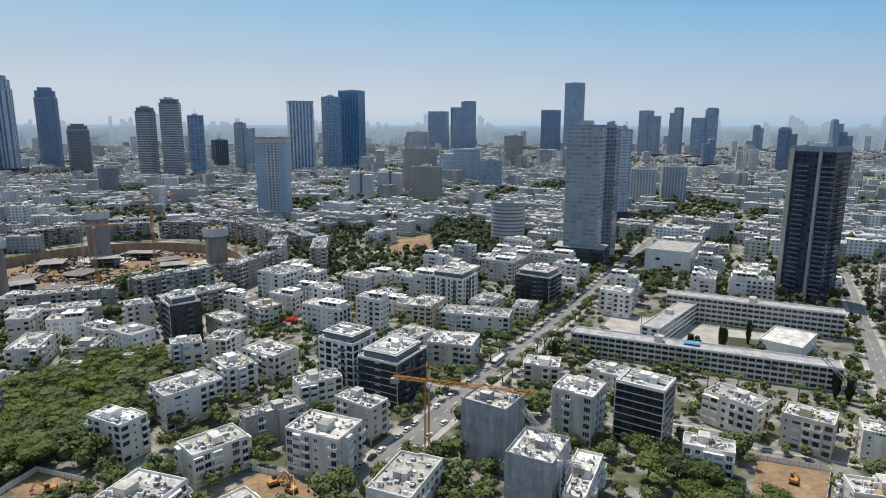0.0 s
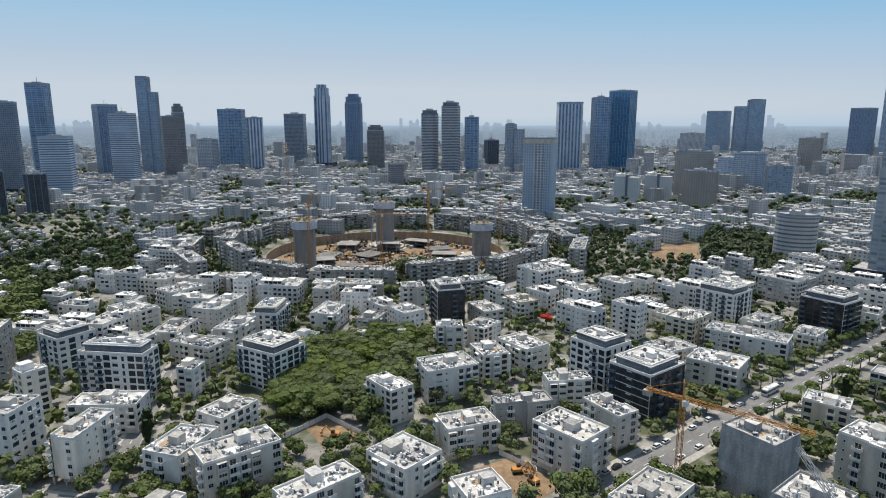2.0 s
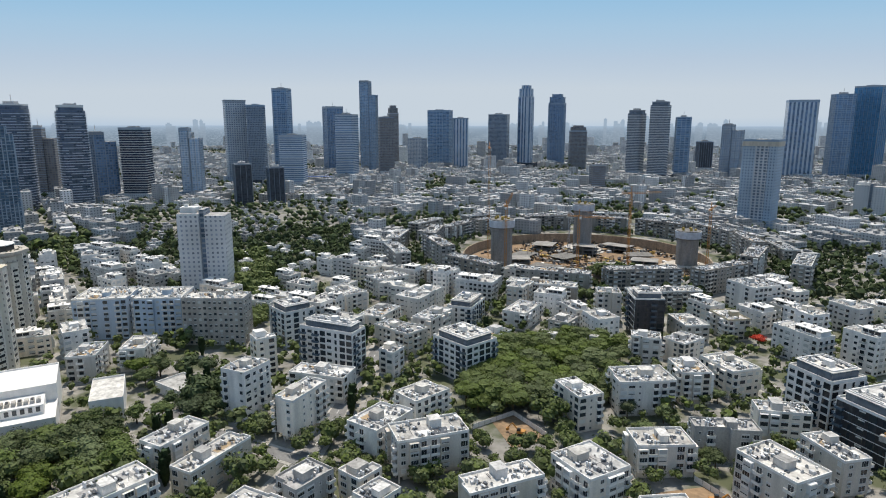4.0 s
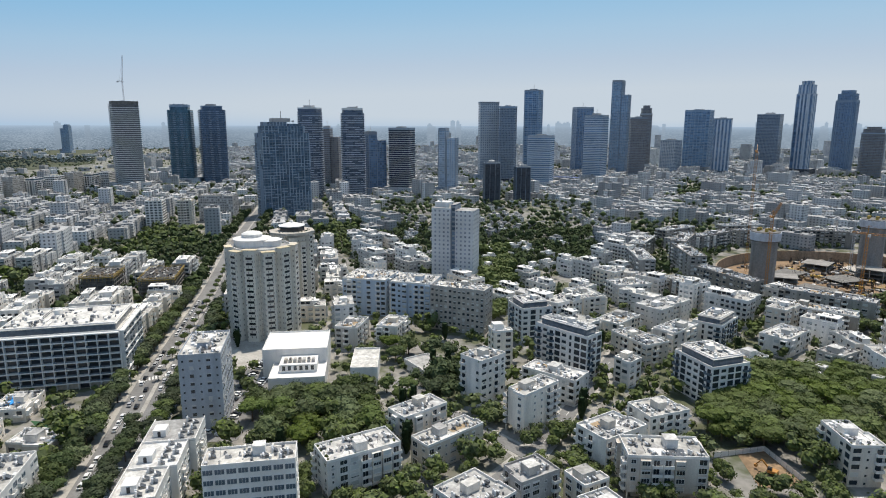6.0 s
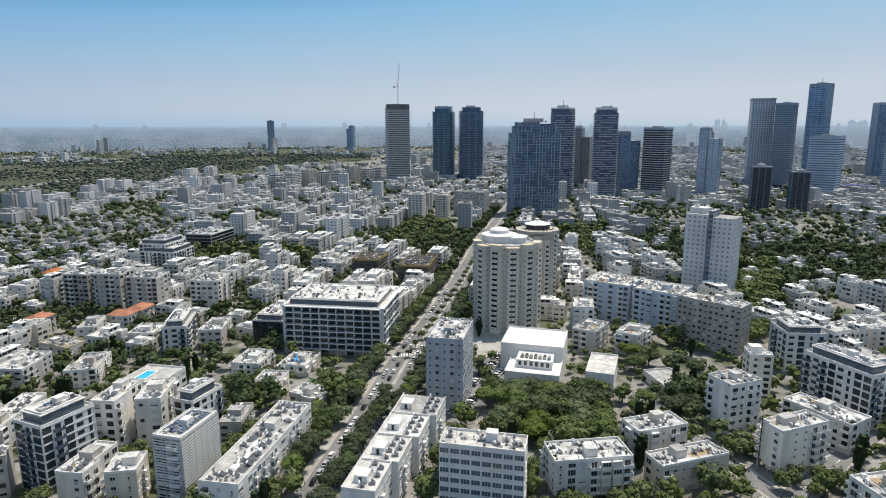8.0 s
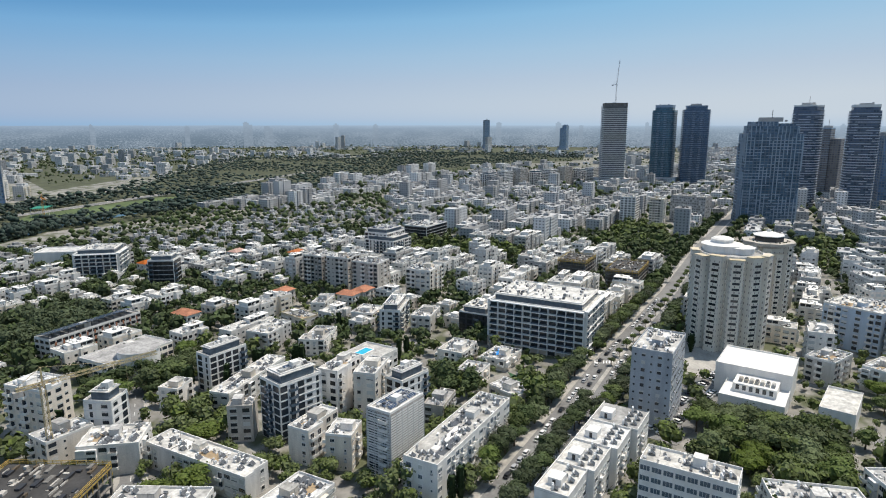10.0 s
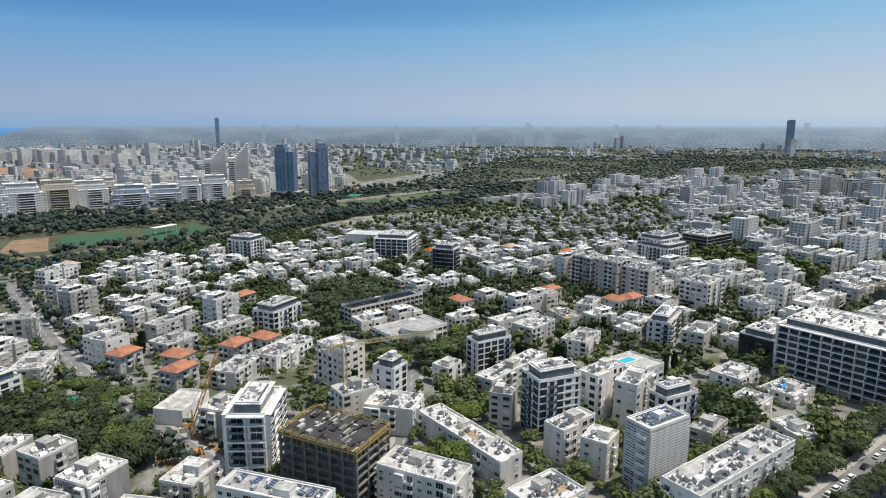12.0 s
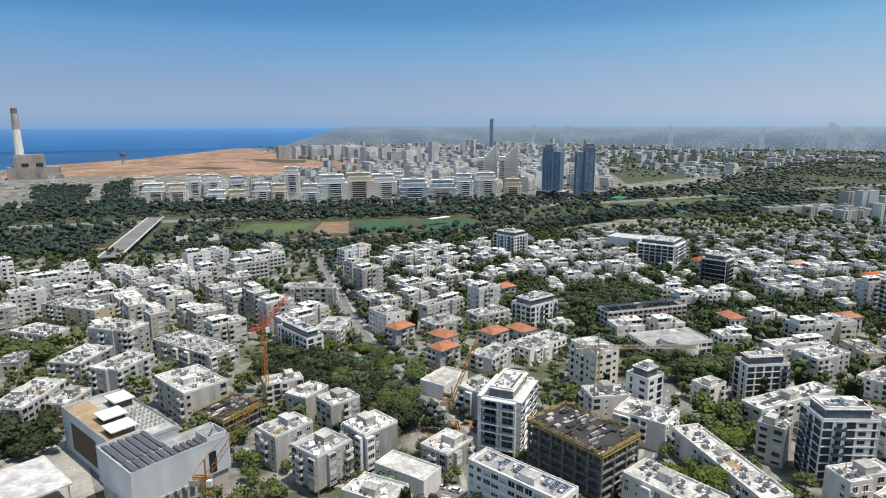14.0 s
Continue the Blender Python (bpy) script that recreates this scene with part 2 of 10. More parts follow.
PLASTER_MANY = mat("plaster_many", (0.69, 0.665, 0.635), 0.85, vary=0.5, stain=0.22, stain_scale=0.2, grain=0.12, scale=1.5)
ROOF_MANY = mat("roof_many", (0.5, 0.49, 0.465), 0.85, vary=0.45, stain=0.4, stain_scale=0.2, grain=0.25, scale=0.8)
TILE_MANY = mat("tile_many", (0.44, 0.19, 0.11), 0.8, vary=0.3, grain=0.3, scale=2.5)


def curtain(name, glass, line, cell, pane, gloss):
    # slight blue lean: distance haze put into the tower colours
    glass, line = [(c[0] * 0.98, c[1], c[2] * 1.02) for c in (glass, line)]
    return windowed(name, line, glass, cell, pane, vary=0.12, gloss=gloss, metal=0.2 if gloss < 0.16 else 0.08)


TOWER = {
    "greyglass": curtain("grey_blue_glass_wall", (0.17, 0.205, 0.235), (0.31, 0.345, 0.37), (5.4, 3.4), (0.82, 0.55), 0.12),
    "palegrid": curtain("pale_grid_wall", (0.09, 0.12, 0.16), (0.5, 0.53, 0.56), (4.5, 3.6), (0.64, 0.56), 0.2),
    "darkgrid": curtain("dark_grid_wall", (0.06, 0.09, 0.13), (0.24, 0.28, 0.32), (3.2, 3.5), (0.72, 0.62), 0.15),
    "louvre": curtain("louvred_wall", (0.1, 0.17, 0.26), (0.52, 0.57, 0.62), (60.0, 3.8), (0.99, 0.5), 0.15),
    "upright": curtain("upright_striped_wall", (0.07, 0.12, 0.19), (0.5, 0.56, 0.62), (8.0, 3.8), (0.52, 0.97), 0.12),
    "edged": curtain("edged_glass_wall", (0.07, 0.14, 0.23), (0.3, 0.39, 0.48), (9.0, 3.9), (0.88, 0.72), 0.1),
    "gridblue": curtain("slate_grid_wall", (0.045, 0.085, 0.13), (0.11, 0.17, 0.23), (4.2, 3.5), (0.76, 0.7), 0.12),
    "twin": curtain("navy_curtain_wall", (0.035, 0.07, 0.12), (0.055, 0.09, 0.14), (3.2, 3.6), (0.84, 0.76), 0.1),
    "twinteal": curtain("sea_green_curtain_wall", (0.03, 0.085, 0.12), (0.05, 0.11, 0.145), (3.2, 3.6), (0.84, 0.76), 0.1),
    "glassdark": curtain("dark_curtain_wall", (0.085, 0.145, 0.235), (0.16, 0.23, 0.32), (4.0, 3.8), (0.78, 0.66), 0.12),
    "glassblue": curtain("blue_curtain_wall", (0.14, 0.215, 0.3), (0.3, 0.375, 0.455), (4.2, 3.8), (0.76, 0.68), 0.1),
    "glassteal": curtain("teal_curtain_wall", (0.03, 0.13, 0.24), (0.06, 0.19, 0.31), (4.0, 3.8), (0.85, 0.75), 0.1),
    "glassgrey": curtain("grey_curtain_wall", (0.14, 0.195, 0.265), (0.4, 0.44, 0.48), (4.0, 3.5), (0.66, 0.6), 0.15),
    "glasslight": curtain("pale_curtain_wall", (0.18, 0.26, 0.35), (0.52, 0.57, 0.62), (4.0, 3.6), (0.72, 0.6), 0.15),
    "banded": curtain("banded_wall", (0.05, 0.07, 0.105), (0.11, 0.14, 0.18), (3.0, 3.5), (0.8, 0.7), 0.15),
    "banddark": curtain("dark_banded_wall", (0.02, 0.028, 0.05), (0.04, 0.05, 0.075), (3.0, 3.5), (0.8, 0.7), 0.2),
    "fins": curtain("fine_banded_wall", (0.07, 0.09, 0.12), (0.14, 0.165, 0.2), (3.0, 3.5), (0.8, 0.7), 0.2),
    "brown": curtain("brown_tower_wall", (0.09, 0.095, 0.11), (0.24, 0.215, 0.2), (3.6, 3.5), (0.6, 0.6), 0.25),
    "brownslab": curtain("brown_slab_wall", (0.13, 0.125, 0.12), (0.47, 0.42, 0.365), (3.4, 3.5), (0.55, 0.55), 0.3),
    "black": curtain("black_tower_wall", (0.025, 0.032, 0.045), (0.055, 0.062, 0.078), (3.4, 3.6), (0.8, 0.7), 0.2),
    "palebluegrid": curtain("pale_blue_tower_wall", (0.07, 0.1, 0.14), (0.36, 0.47, 0.57), (3.2, 3.4), (0.42, 0.44), 0.3),
    "whitegrid": curtain("white_tower_wall", (0.07, 0.095, 0.13), (0.56, 0.57, 0.57), (4.4, 3.4), (0.58, 0.62), 0.2),
    "balcdark": curtain("navy_tower_wall", (0.012, 0.018, 0.04), (0.03, 0.037, 0.062), (2.6, 3.3), (0.8, 0.75), 0.12),
    "stripes": curtain("striped_wall", (0.1, 0.1, 0.11), (0.62, 0.61, 0.58), (40.0, 3.6), (0.98, 0.4), 0.3),
    "bandbrown": curtain("brown_banded_wall", (0.055, 0.06, 0.07), (0.15, 0.14, 0.135), (3.2, 3.5), (0.7, 0.65), 0.3),
    "whitestep": curtain("pale_stepped_wall", (0.11, 0.11, 0.12), (0.68, 0.63, 0.56), (3.4, 3.2), (0.45, 0.5), 0.3),
    "whiteslab": curtain("grey_white_wall", (0.13, 0.145, 0.17), (0.66, 0.66, 0.65), (3.2, 3.1), (0.42, 0.46), 0.3),
}

# ---- geometry helpers ----
class Geo:
    """Collects boxes, prisms and sheets with a material index each, and turns them into one mesh."""

    def __init__(self):
        self.v, self.f, self.m = [], [], []

    def face(self, pts, m=0):
        k = len(self.v)
        self.v += [tuple(p) for p in pts]
        self.f.append(tuple(range(k, k + len(pts))))
        self.m.append(m)

    def box(self, x0, x1, y0, y1, z0, z1, m=0, top=None, bottom=True):
        k = len(self.v)
        self.v += [(x0, y0, z0), (x1, y0, z0), (x1, y1, z0), (x0, y1, z0), (x0, y0, z1), (x1, y0, z1), (x1, y1, z1), (x0, y1, z1)]
        self.f += [(k, k + 1, k + 5, k + 4), (k + 1, k + 2, k + 6, k + 5), (k + 2, k + 3, k + 7, k + 6), (k + 3, k, k + 4, k + 7), (k + 4, k + 5, k + 6, k + 7)]
        self.m += [m, m, m, m, m if top is None else top]
        if bottom:
            self.f.append((k + 3, k + 2, k + 1, k))
            self.m.append(m)

    def prism(self, ring, z0, z1, m=0, top=None, grow=1.0, bottom=True):
        """An upright prism on a counter-clockwise ring of (x, y); grow scales the top ring."""
        k, n = len(self.v), len(ring)
        cx, cy = sum(p[0] for p in ring) / n, sum(p[1] for p in ring) / n
        self.v += [(x, y, z0) for x, y in ring] + [(cx + (x - cx) * grow, cy + (y - cy) * grow, z1) for x, y in ring]
        for i in range(n):
            j = (i + 1) % n
            self.f.append((k + i, k + j, k + n + j, k + n + i))
            self.m.append(m)
        self.f.append(tuple(k + n + i for i in range(n)))
        self.m.append(m if top is None else top)
        if bottom:
            self.f.append(tuple(k + n - 1 - i for i in range(n)))
            self.m.append(m)

    def beam(self, a, b, r, m=0):
        """A square bar from a to b."""
        a, b = Vector(a), Vector(b)
        w = (b - a).normalized()
        s = w.cross(Vector((0, 0, 1)) if abs(w.z) < 0.9 else Vector((1, 0, 0))).normalized() * r
        t = w.cross(s).normalized() * r
        k = len(self.v)
        for p in (a, b):
            self.v += [tuple(p + s + t), tuple(p - s + t), tuple(p - s - t), tuple(p + s - t)]
        self.f += [(k, k + 1, k + 5, k + 4), (k + 1, k + 2, k + 6, k + 5), (k + 2, k + 3, k + 7, k + 6), (k + 3, k, k + 4, k + 7), (k + 4, k + 5, k + 6, k + 7), (k + 3, k + 2, k + 1, k)]
        self.m += [m] * 6

    def put(self, other, x, y, z, turn=0.0, offset=0):
        """Adds another Geo, turned about z by so many degrees and set at a place."""
        c, s, k = math.cos(radians(turn)), math.sin(radians(turn)), len(self.v)
        self.v += [(x + c * a - s * b, y + s * a + c * b, z + d) for a, b, d in other.v]
        self.f += [tuple(i + k for i in f) for f in other.f]
        self.m += [i + offset for i in other.m]

    def mesh(self, name, mats, smooth=False, uv=False):
        me = bpy.data.meshes.new(name)
        verts, faces = self.v, self.f
        if len(verts) < 3000:
            # shared corners are one vertex
            seen, verts, where = {}, [], []
            for p in self.v:
                key = (round(p[0], 4), round(p[1], 4), round(p[2], 4))
                if key not in seen:
                    seen[key] = len(verts)
                    verts.append(p)
                where.append(seen[key])
            faces = [tuple(where[i] for i in f) for f in self.f]
        me.from_pydata(verts, [], faces)
        for m in mats:
            me.materials.append(m)
        me.polygons.foreach_set("material_index", self.m)
        if smooth:
            me.polygons.foreach_set("use_smooth", [True] * len(self.f))
        if uv:
            metric_uv(me)
        me.update()
        return me


def metric_uv(me):
    """UVs in metres: along the wall and up it."""
    layer = me.uv_layers.new(name="UVMap")
    loops = np.empty(len(me.loops), np.int32)
    me.loops.foreach_get("vertex_index", loops)
    co = np.empty(len(me.vertices) * 3)
    me.vertices.foreach_get("co", co)
    co = co.reshape(-1, 3)[loops]
    nor = np.empty(len(me.polygons) * 3)
    me.polygons.foreach_get("normal", nor)
    nor = nor.reshape(-1, 3)
    tot = np.empty(len(me.polygons), np.int32)
    me.polygons.foreach_get("loop_total", tot)
    nor = np.repeat(nor, tot, 0)
    flat = np.hypot(nor[:, 0], nor[:, 1]) + 1e-6
    u = (-nor[:, 1] * co[:, 0] + nor[:, 0] * co[:, 1]) / flat
    up = np.abs(nor[:, 2]) > 0.7
    uvs = np.stack([np.where(up, 0.95, u + 500.0), np.where(up, 0.95, co[:, 2] + 0.6)], 1)
    layer.data.foreach_set("uv", uvs.ravel())


def part(name, me, parent, m=None, label=""):
    """One mesh as a part under a thing or a part."""
    ob = bpy.data.objects.new(name, me)
    scene.collection.objects.link(ob)
    ob.parent = parent
    if m is not None:
        ob.matrix_basis = m
    if label:
        ob["label"] = label
    return ob


def thing(name, label, category, m=None, me=None, group="", kind=""):
    ob = new(name, me)
    if m is not None:
        ob.matrix_basis = m
    return tagged(ob, label, category, group, kind)


def ring(n, r, x=0.0, y=0.0, start=0.0):
    return [(x + r * math.cos(start + 2 * math.pi * i / n), y + r * math.sin(start + 2 * math.pi * i / n)) for i in range(n)]


def rect(w, d):
    return [(-w / 2, -d / 2), (w / 2, -d / 2), (w / 2, d / 2), (-w / 2, d / 2)]


rng = random.Random(7)

# ---- window kinds: x along the wall, y outwards, z up from the sill ----
def window_geo(w, h, shut=0.0, mullions=1, ledge=True, flat=False):
    """A window in one piece: a proud frame, a recessed pane and a rolling shutter let down by a share. Materials: frame, glass, shutter."""
    g = Geo()
    f, out, deep = 0.09, (0.12 if not flat else 0.05), 0.02
    low = 0.12 if ledge else f
    k = 0
    outer = [(-w / 2 - f, -low), (w / 2 + f, -low), (w / 2 + f, h + f), (-w / 2 - f, h + f)]
    inner = [(-w / 2, 0), (w / 2, 0), (w / 2, h), (-w / 2, h)]
    cut = h * (1 - shut)
    if flat:
        g.v = [(x, 0, z) for x, z in inner] + [(x, out, z) for x, z in inner]
        g.f = [(i, (i + 1) % 4, 4 + (i + 1) % 4, 4 + i) for i in range(4)]
        g.m = [0] * 4
        if 0.05 < cut < h - 0.05:
            g.v += [(-w / 2, out, cut), (w / 2, out, cut)]
            g.f += [(4, 5, 9, 8), (8, 9, 6, 7)]
            g.m += [1, 2]
        else:
            g.f.append((4, 5, 6, 7))
            g.m.append(2 if shut > 0.5 else 1)
        return g
    g.v = [(x, 0, z) for x, z in outer] + [(x, out, z) for x, z in outer] + [(x, out, z) for x, z in inner]
    for i in range(4):
        j = (i + 1) % 4
        g.f += [(i, j, 4 + j, 4 + i), (4 + i, 4 + j, 8 + j, 8 + i)]
        g.m += [0, 0]
    # the pane plane: columns of glass between slim bars, the shutter above
    xs = [-w / 2]
    for i in range(1, mullions + 1):
        x = -w / 2 + w * i / (mullions + 1)
        xs += [x - 0.04, x + 0.04]
    xs.append(w / 2)
    zs = [0] + ([cut] if 0.05 < cut < h - 0.05 else []) + [h]
    base = len(g.v)
    g.v += [(x, deep, z) for z in zs for x in xs]
    n = len(xs)
    for r0 in range(len(zs) - 1):
        closed = (r0 == len(zs) - 2 and shut > 0.05)
        for i in range(n - 1):
            q = base + r0 * n + i
            g.f.append((q, q + 1, q + n + 1, q + n))
            g.m.append(2 if closed else (0 if i % 2 else 1))
    top = base + (len(zs) - 1) * n
    g.f += [(8, 9, base + n - 1, base), (10, 11, top, top + n - 1)]
    g.m += [0, 0]
    g.f.append(tuple([9, 10] + [base + r0 * n + n - 1 for r0 in range(len(zs) - 1, -1, -1)]))
    g.f.append(tuple([11, 8] + [base + r0 * n for r0 in range(len(zs))]))
    g.m += [0, 0]
    return g


WIN_MATS = [FRAME, GLASS, SHUTTER]
WIN_DARK = [DARK_METAL, GLASS, SHUTTER]
WINDOWS = {
    "small": [window_geo(0.7, 0.75, 0, 0), window_geo(0.6, 0.9, 0, 0)],
    "normal": [window_geo(1.4, 1.35, 0), window_geo(1.4, 1.35, 0.5), window_geo(1.4, 1.35, 1.0), window_geo(1.5, 1.4, 0.25), window_geo(1.5, 1.4, 0)],
    "wide": [window_geo(2.6, 1.55, 0, 2), window_geo(2.6, 1.55, 0.4, 2), window_geo(2.6, 1.55, 0.8, 2), window_geo(2.6, 1.6, 1.0, 1)],
    "grid": [window_geo(2.95, 2.35, 0, 1, False), window_geo(2.95, 2.35, 0, 2, False)],
    "deep": [window_geo(2.4, 1.9, 0.3, 1), window_geo(2.5, 2.0, 0, 2), window_geo(2.4, 1.9, 0, 1)],
    "tall": [window_geo(1.1, 2.1, 0, 0, False), window_geo(1.9, 2.1, 0, 1, False)],
    "loggia": [window_geo(4.0, 2.45, 0, 1, False)],
    "band": [window_geo(2.7, 1.6, 0, 2, False), window_geo(2.7, 1.6, 0.25, 2, False)],
}
FLAT_WINDOWS = {"small": [window_geo(0.75, 0.8, flat=True)], "normal": [window_geo(1.5, 1.4, q, flat=True) for q in (0, 0.4, 1, 0.2, 0)], "wide": [window_geo(2.7, 1.6, q, flat=True) for q in (0, 0.4, 0.8, 1.0)],
                "grid": [window_geo(3.0, 2.4, flat=True)],
                "deep": [window_geo(2.5, 1.9, q, flat=True) for q in (0.3, 0, 0)],
                "tall": [window_geo(1.2, 2.1, flat=True), window_geo(2.0, 2.1, flat=True)], "band": [window_geo(2.75, 1.6, flat=True)], "loggia": [window_geo(4.1, 2.5, flat=True)]}
WIN_MESH = {k: [g.mesh("window", WIN_MATS) for g in gs] for k, gs in WINDOWS.items()}
WIN_MESH_DARK = {k: [g.mesh("window", WIN_DARK) for g in gs] for k, gs in WINDOWS.items()}

WIN_MESH_BLUE = {k: [g.mesh("window", [FRAME, GLASS_BLUE, SHUTTER]) for g in gs] for k, gs in WINDOWS.items()}

# ---- rooftop things ----
def heater_geo():
    """A solar water heater: a tilted collector on legs and a lying tank. Materials: tank, collector, metal."""
    g = Geo()
    for x in (-0.95, 0.05):
        g.face([(x, -0.8, 0.25), (x + 0.9, -0.8, 0.25), (x + 0.9, 0.55, 1.25), (x, 0.55, 1.25)], 1)
        g.face([(x, 0.6, 1.2), (x + 0.9, 0.6, 1.2), (x + 0.9, -0.8, 0.17), (x, -0.8, 0.17)], 2)
        g.beam((x + 0.45, 0.5, 0), (x + 0.45, 0.5, 1.2), 0.03, 2)
        g.beam((x + 0.45, -0.75, 0), (x + 0.45, -0.75, 0.22), 0.03, 2)
    tank = [(0.32 * math.cos(a), 0.32 * math.sin(a)) for a in [i * math.pi / 4 for i in range(8)]]
    k = len(g.v)
    for x in (-0.75, 0.75):
        g.v += [(x, 0.95 + p, 0.95 + q) for p, q in tank]
    for i in range(8):
        j = (i + 1) % 8
        g.f.append((k + i, k + 8 + i, k + 8 + j, k + j))
        g.m.append(0)
    g.f += [tuple(k + i for i in range(8)), tuple(k + 15 - i for i in range(8))]
    g.m += [0, 0]
    for x in (-0.5, 0.5):
        g.beam((x, 0.95, 0), (x, 0.95, 0.65), 0.04, 2)
    return g


def upright_tank_geo():
    """An upright boiler with its collector."""
    g = Geo()
    g.prism(ring(8, 0.34, 0.5, 0.7), 0.15, 1.75, 0)
    g.prism(ring(8, 0.34, -0.5, 0.7), 0.15, 1.75, 0)
    g.face([(-1, -0.9, 0.2), (1, -0.9, 0.2), (1, 0.3, 1.15), (-1, 0.3, 1.15)], 1)
    g.face([(-1, 0.32, 1.1), (1, 0.32, 1.1), (1, -0.9, 0.15), (-1, -0.9, 0.15)], 2)
    return g


def unit_geo():
    g = Geo()
    g.box(-0.5, 0.5, -0.2, 0.2, 0.1, 0.85, 0)
    g.prism(ring(10, 0.3, 0.0, 0.0), 0.85, 0.9, 1)
    g.box(-0.45, -0.35, -0.2, 0.2, 0, 0.1, 1)
    g.box(0.35, 0.45, -0.2, 0.2, 0, 0.1, 1)
    return g


def pv_geo(n=4):
    """A row of photovoltaic modules: one tilted slab, scored by raised frames, on two legs."""
    g = Geo()
    h = n * 0.525
    xs = [-h]
    for i in range(1, n):
        xs += [-h + i * 1.05 - 0.035, -h + i * 1.05 + 0.035]
    xs.append(h)
    for a, b in zip(xs, xs[1:]):
        g.face([(a, -0.8, 0.25), (b, -0.8, 0.25), (b, 0.8, 0.75), (a, 0.8, 0.75)], 0 if b - a > 0.2 else 2)
        g.face([(a, 0.8, 0.71), (b, 0.8, 0.71), (b, -0.8, 0.21), (a, -0.8, 0.21)], 1)
        g.face([(a, -0.8, 0.21), (b, -0.8, 0.21), (b, -0.8, 0.25), (a, -0.8, 0.25)], 2)
        g.face([(b, 0.8, 0.71), (a, 0.8, 0.71), (a, 0.8, 0.75), (b, 0.8, 0.75)], 2)
    for x in (-h + 0.2, h - 0.2):
        g.beam((x, 0.7, 0), (x, 0.7, 0.7), 0.05, 1)
    return g


HEATERS = [heater_geo(), upright_tank_geo()]
HEATER_MATS = [TANK, COLLECTOR, DARK_METAL]
HEATER_MESH = [g.mesh("solar_heater", HEATER_MATS) for g in HEATERS]
UNIT_G, PV_G = unit_geo(), pv_geo()
UNIT_MESH = UNIT_G.mesh("air_conditioner", [UNIT, DARK_METAL])
PV_MESH = PV_G.mesh("solar_row", [PANEL, DARK_METAL, FRAME])

# ---- apartment buildings ----
def yaw_of(x, y):
    return math.degrees(math.atan2(-x, y)) % 360


FLOOR = 3.1
LABELS = {
    "plain": "off-white plastered apartment block with shuttered windows and solar heaters",
    "balc": "pale plastered apartment block with stacked open balconies",
    "grey": "weathered grey plastered apartment block with a cluttered roof",
    "garden": "pale apartment block with a planted roof terrace",
    "modern": "new white apartment block with large dark windows",
    "black": "new apartment block with black cladding and white frames",
    "glassb": "dark glazed apartment block with planted balconies",
    "net": "building wrapped in grey scaffold netting under renovation",
    "yellow": "yellowish plastered apartment block with a flat roof",
    "slab": "grey concrete slab block with small square windows",
    "slabw": "white slab block with wide window bands",
    "long": "long white apartment row with many rooftop heaters",
    "scaff": "white apartment block sheeted on its side with rooftop panels",
    "constr": "unfinished concrete building with open floors and yellow edge rails",
    "solar": "white block with rows of blue solar panels on its roof",
    "pool": "white house with a turquoise pool on its roof",
    "school": "long pale school wing with bands of windows",
    "museum": "large plain white public building with rooftop panels",
    "cube": "plain white cube building with a few dark openings",
    "white": "smooth white theatre building with blank walls",
    "flat": "low hall with a plain white roof",
    "bigbalc": "large apartment block with dark recessed balconies and white slabs",
}
WALL_OF = {"balc": PLASTER, "grey": CONCRETE, "modern": PLASTER_WHITE, "black": CLADDING_BLACK, "glassb": CLADDING_BLACK, "net": NET, "yellow": PLASTER_BEIGE,
           "slab": CONCRETE, "slabw": PLASTER_WHITE, "long": PLASTER_WHITE, "scaff": CONCRETE, "constr": CONCRETE_DARK, "solar": PLASTER_WHITE, "pool": PLASTER_WHITE,
           "school": PLASTER, "museum": PLASTER_WHITE, "cube": PLASTER_WHITE, "white": PLASTER_WHITE, "flat": PLASTER_WHITE, "bigbalc": PLASTER}
FOOT = []  # footprints that are taken: x, y, half width, half depth, turn


CELLS, SEEN = {}, [0]


def taken(x, y, margin):
    """Whether a place lies within a margin of a footprint; footprints are kept in cells of 60 m."""
    while SEEN[0] < len(FOOT):
        f = FOOT[SEEN[0]]
        reach = int((max(f[2], f[3]) + 20) // 60) + 1
        cx, cy = int(f[0] // 60), int(f[1] // 60)
        for i in range(cx - reach, cx + reach + 1):
            for j in range(cy - reach, cy + reach + 1):
                CELLS.setdefault((i, j), []).append(f)
        SEEN[0] += 1
    for fx, fy, hw, hd, c, s in CELLS.get((int(x // 60), int(y // 60)), ()):
        dx, dy = x - fx, y - fy
        if abs(dx * c + dy * s) < hw + margin and abs(-dx * s + dy * c) < hd + margin:
            return True
    return False


def facades(w, d):
    """The four walls: width, and the pose of a point at u along it and z up."""
    return [(w, lambda u, z, w=w, d=d: (u, -d / 2, z, 180)), (d, lambda u, z, w=w, d=d: (w / 2, u, z, -90)), (w, lambda u, z, w=w, d=d: (-u, d / 2, z, 0)), (d, lambda u, z, w=w, d=d: (-w / 2, -u, z, 90))]


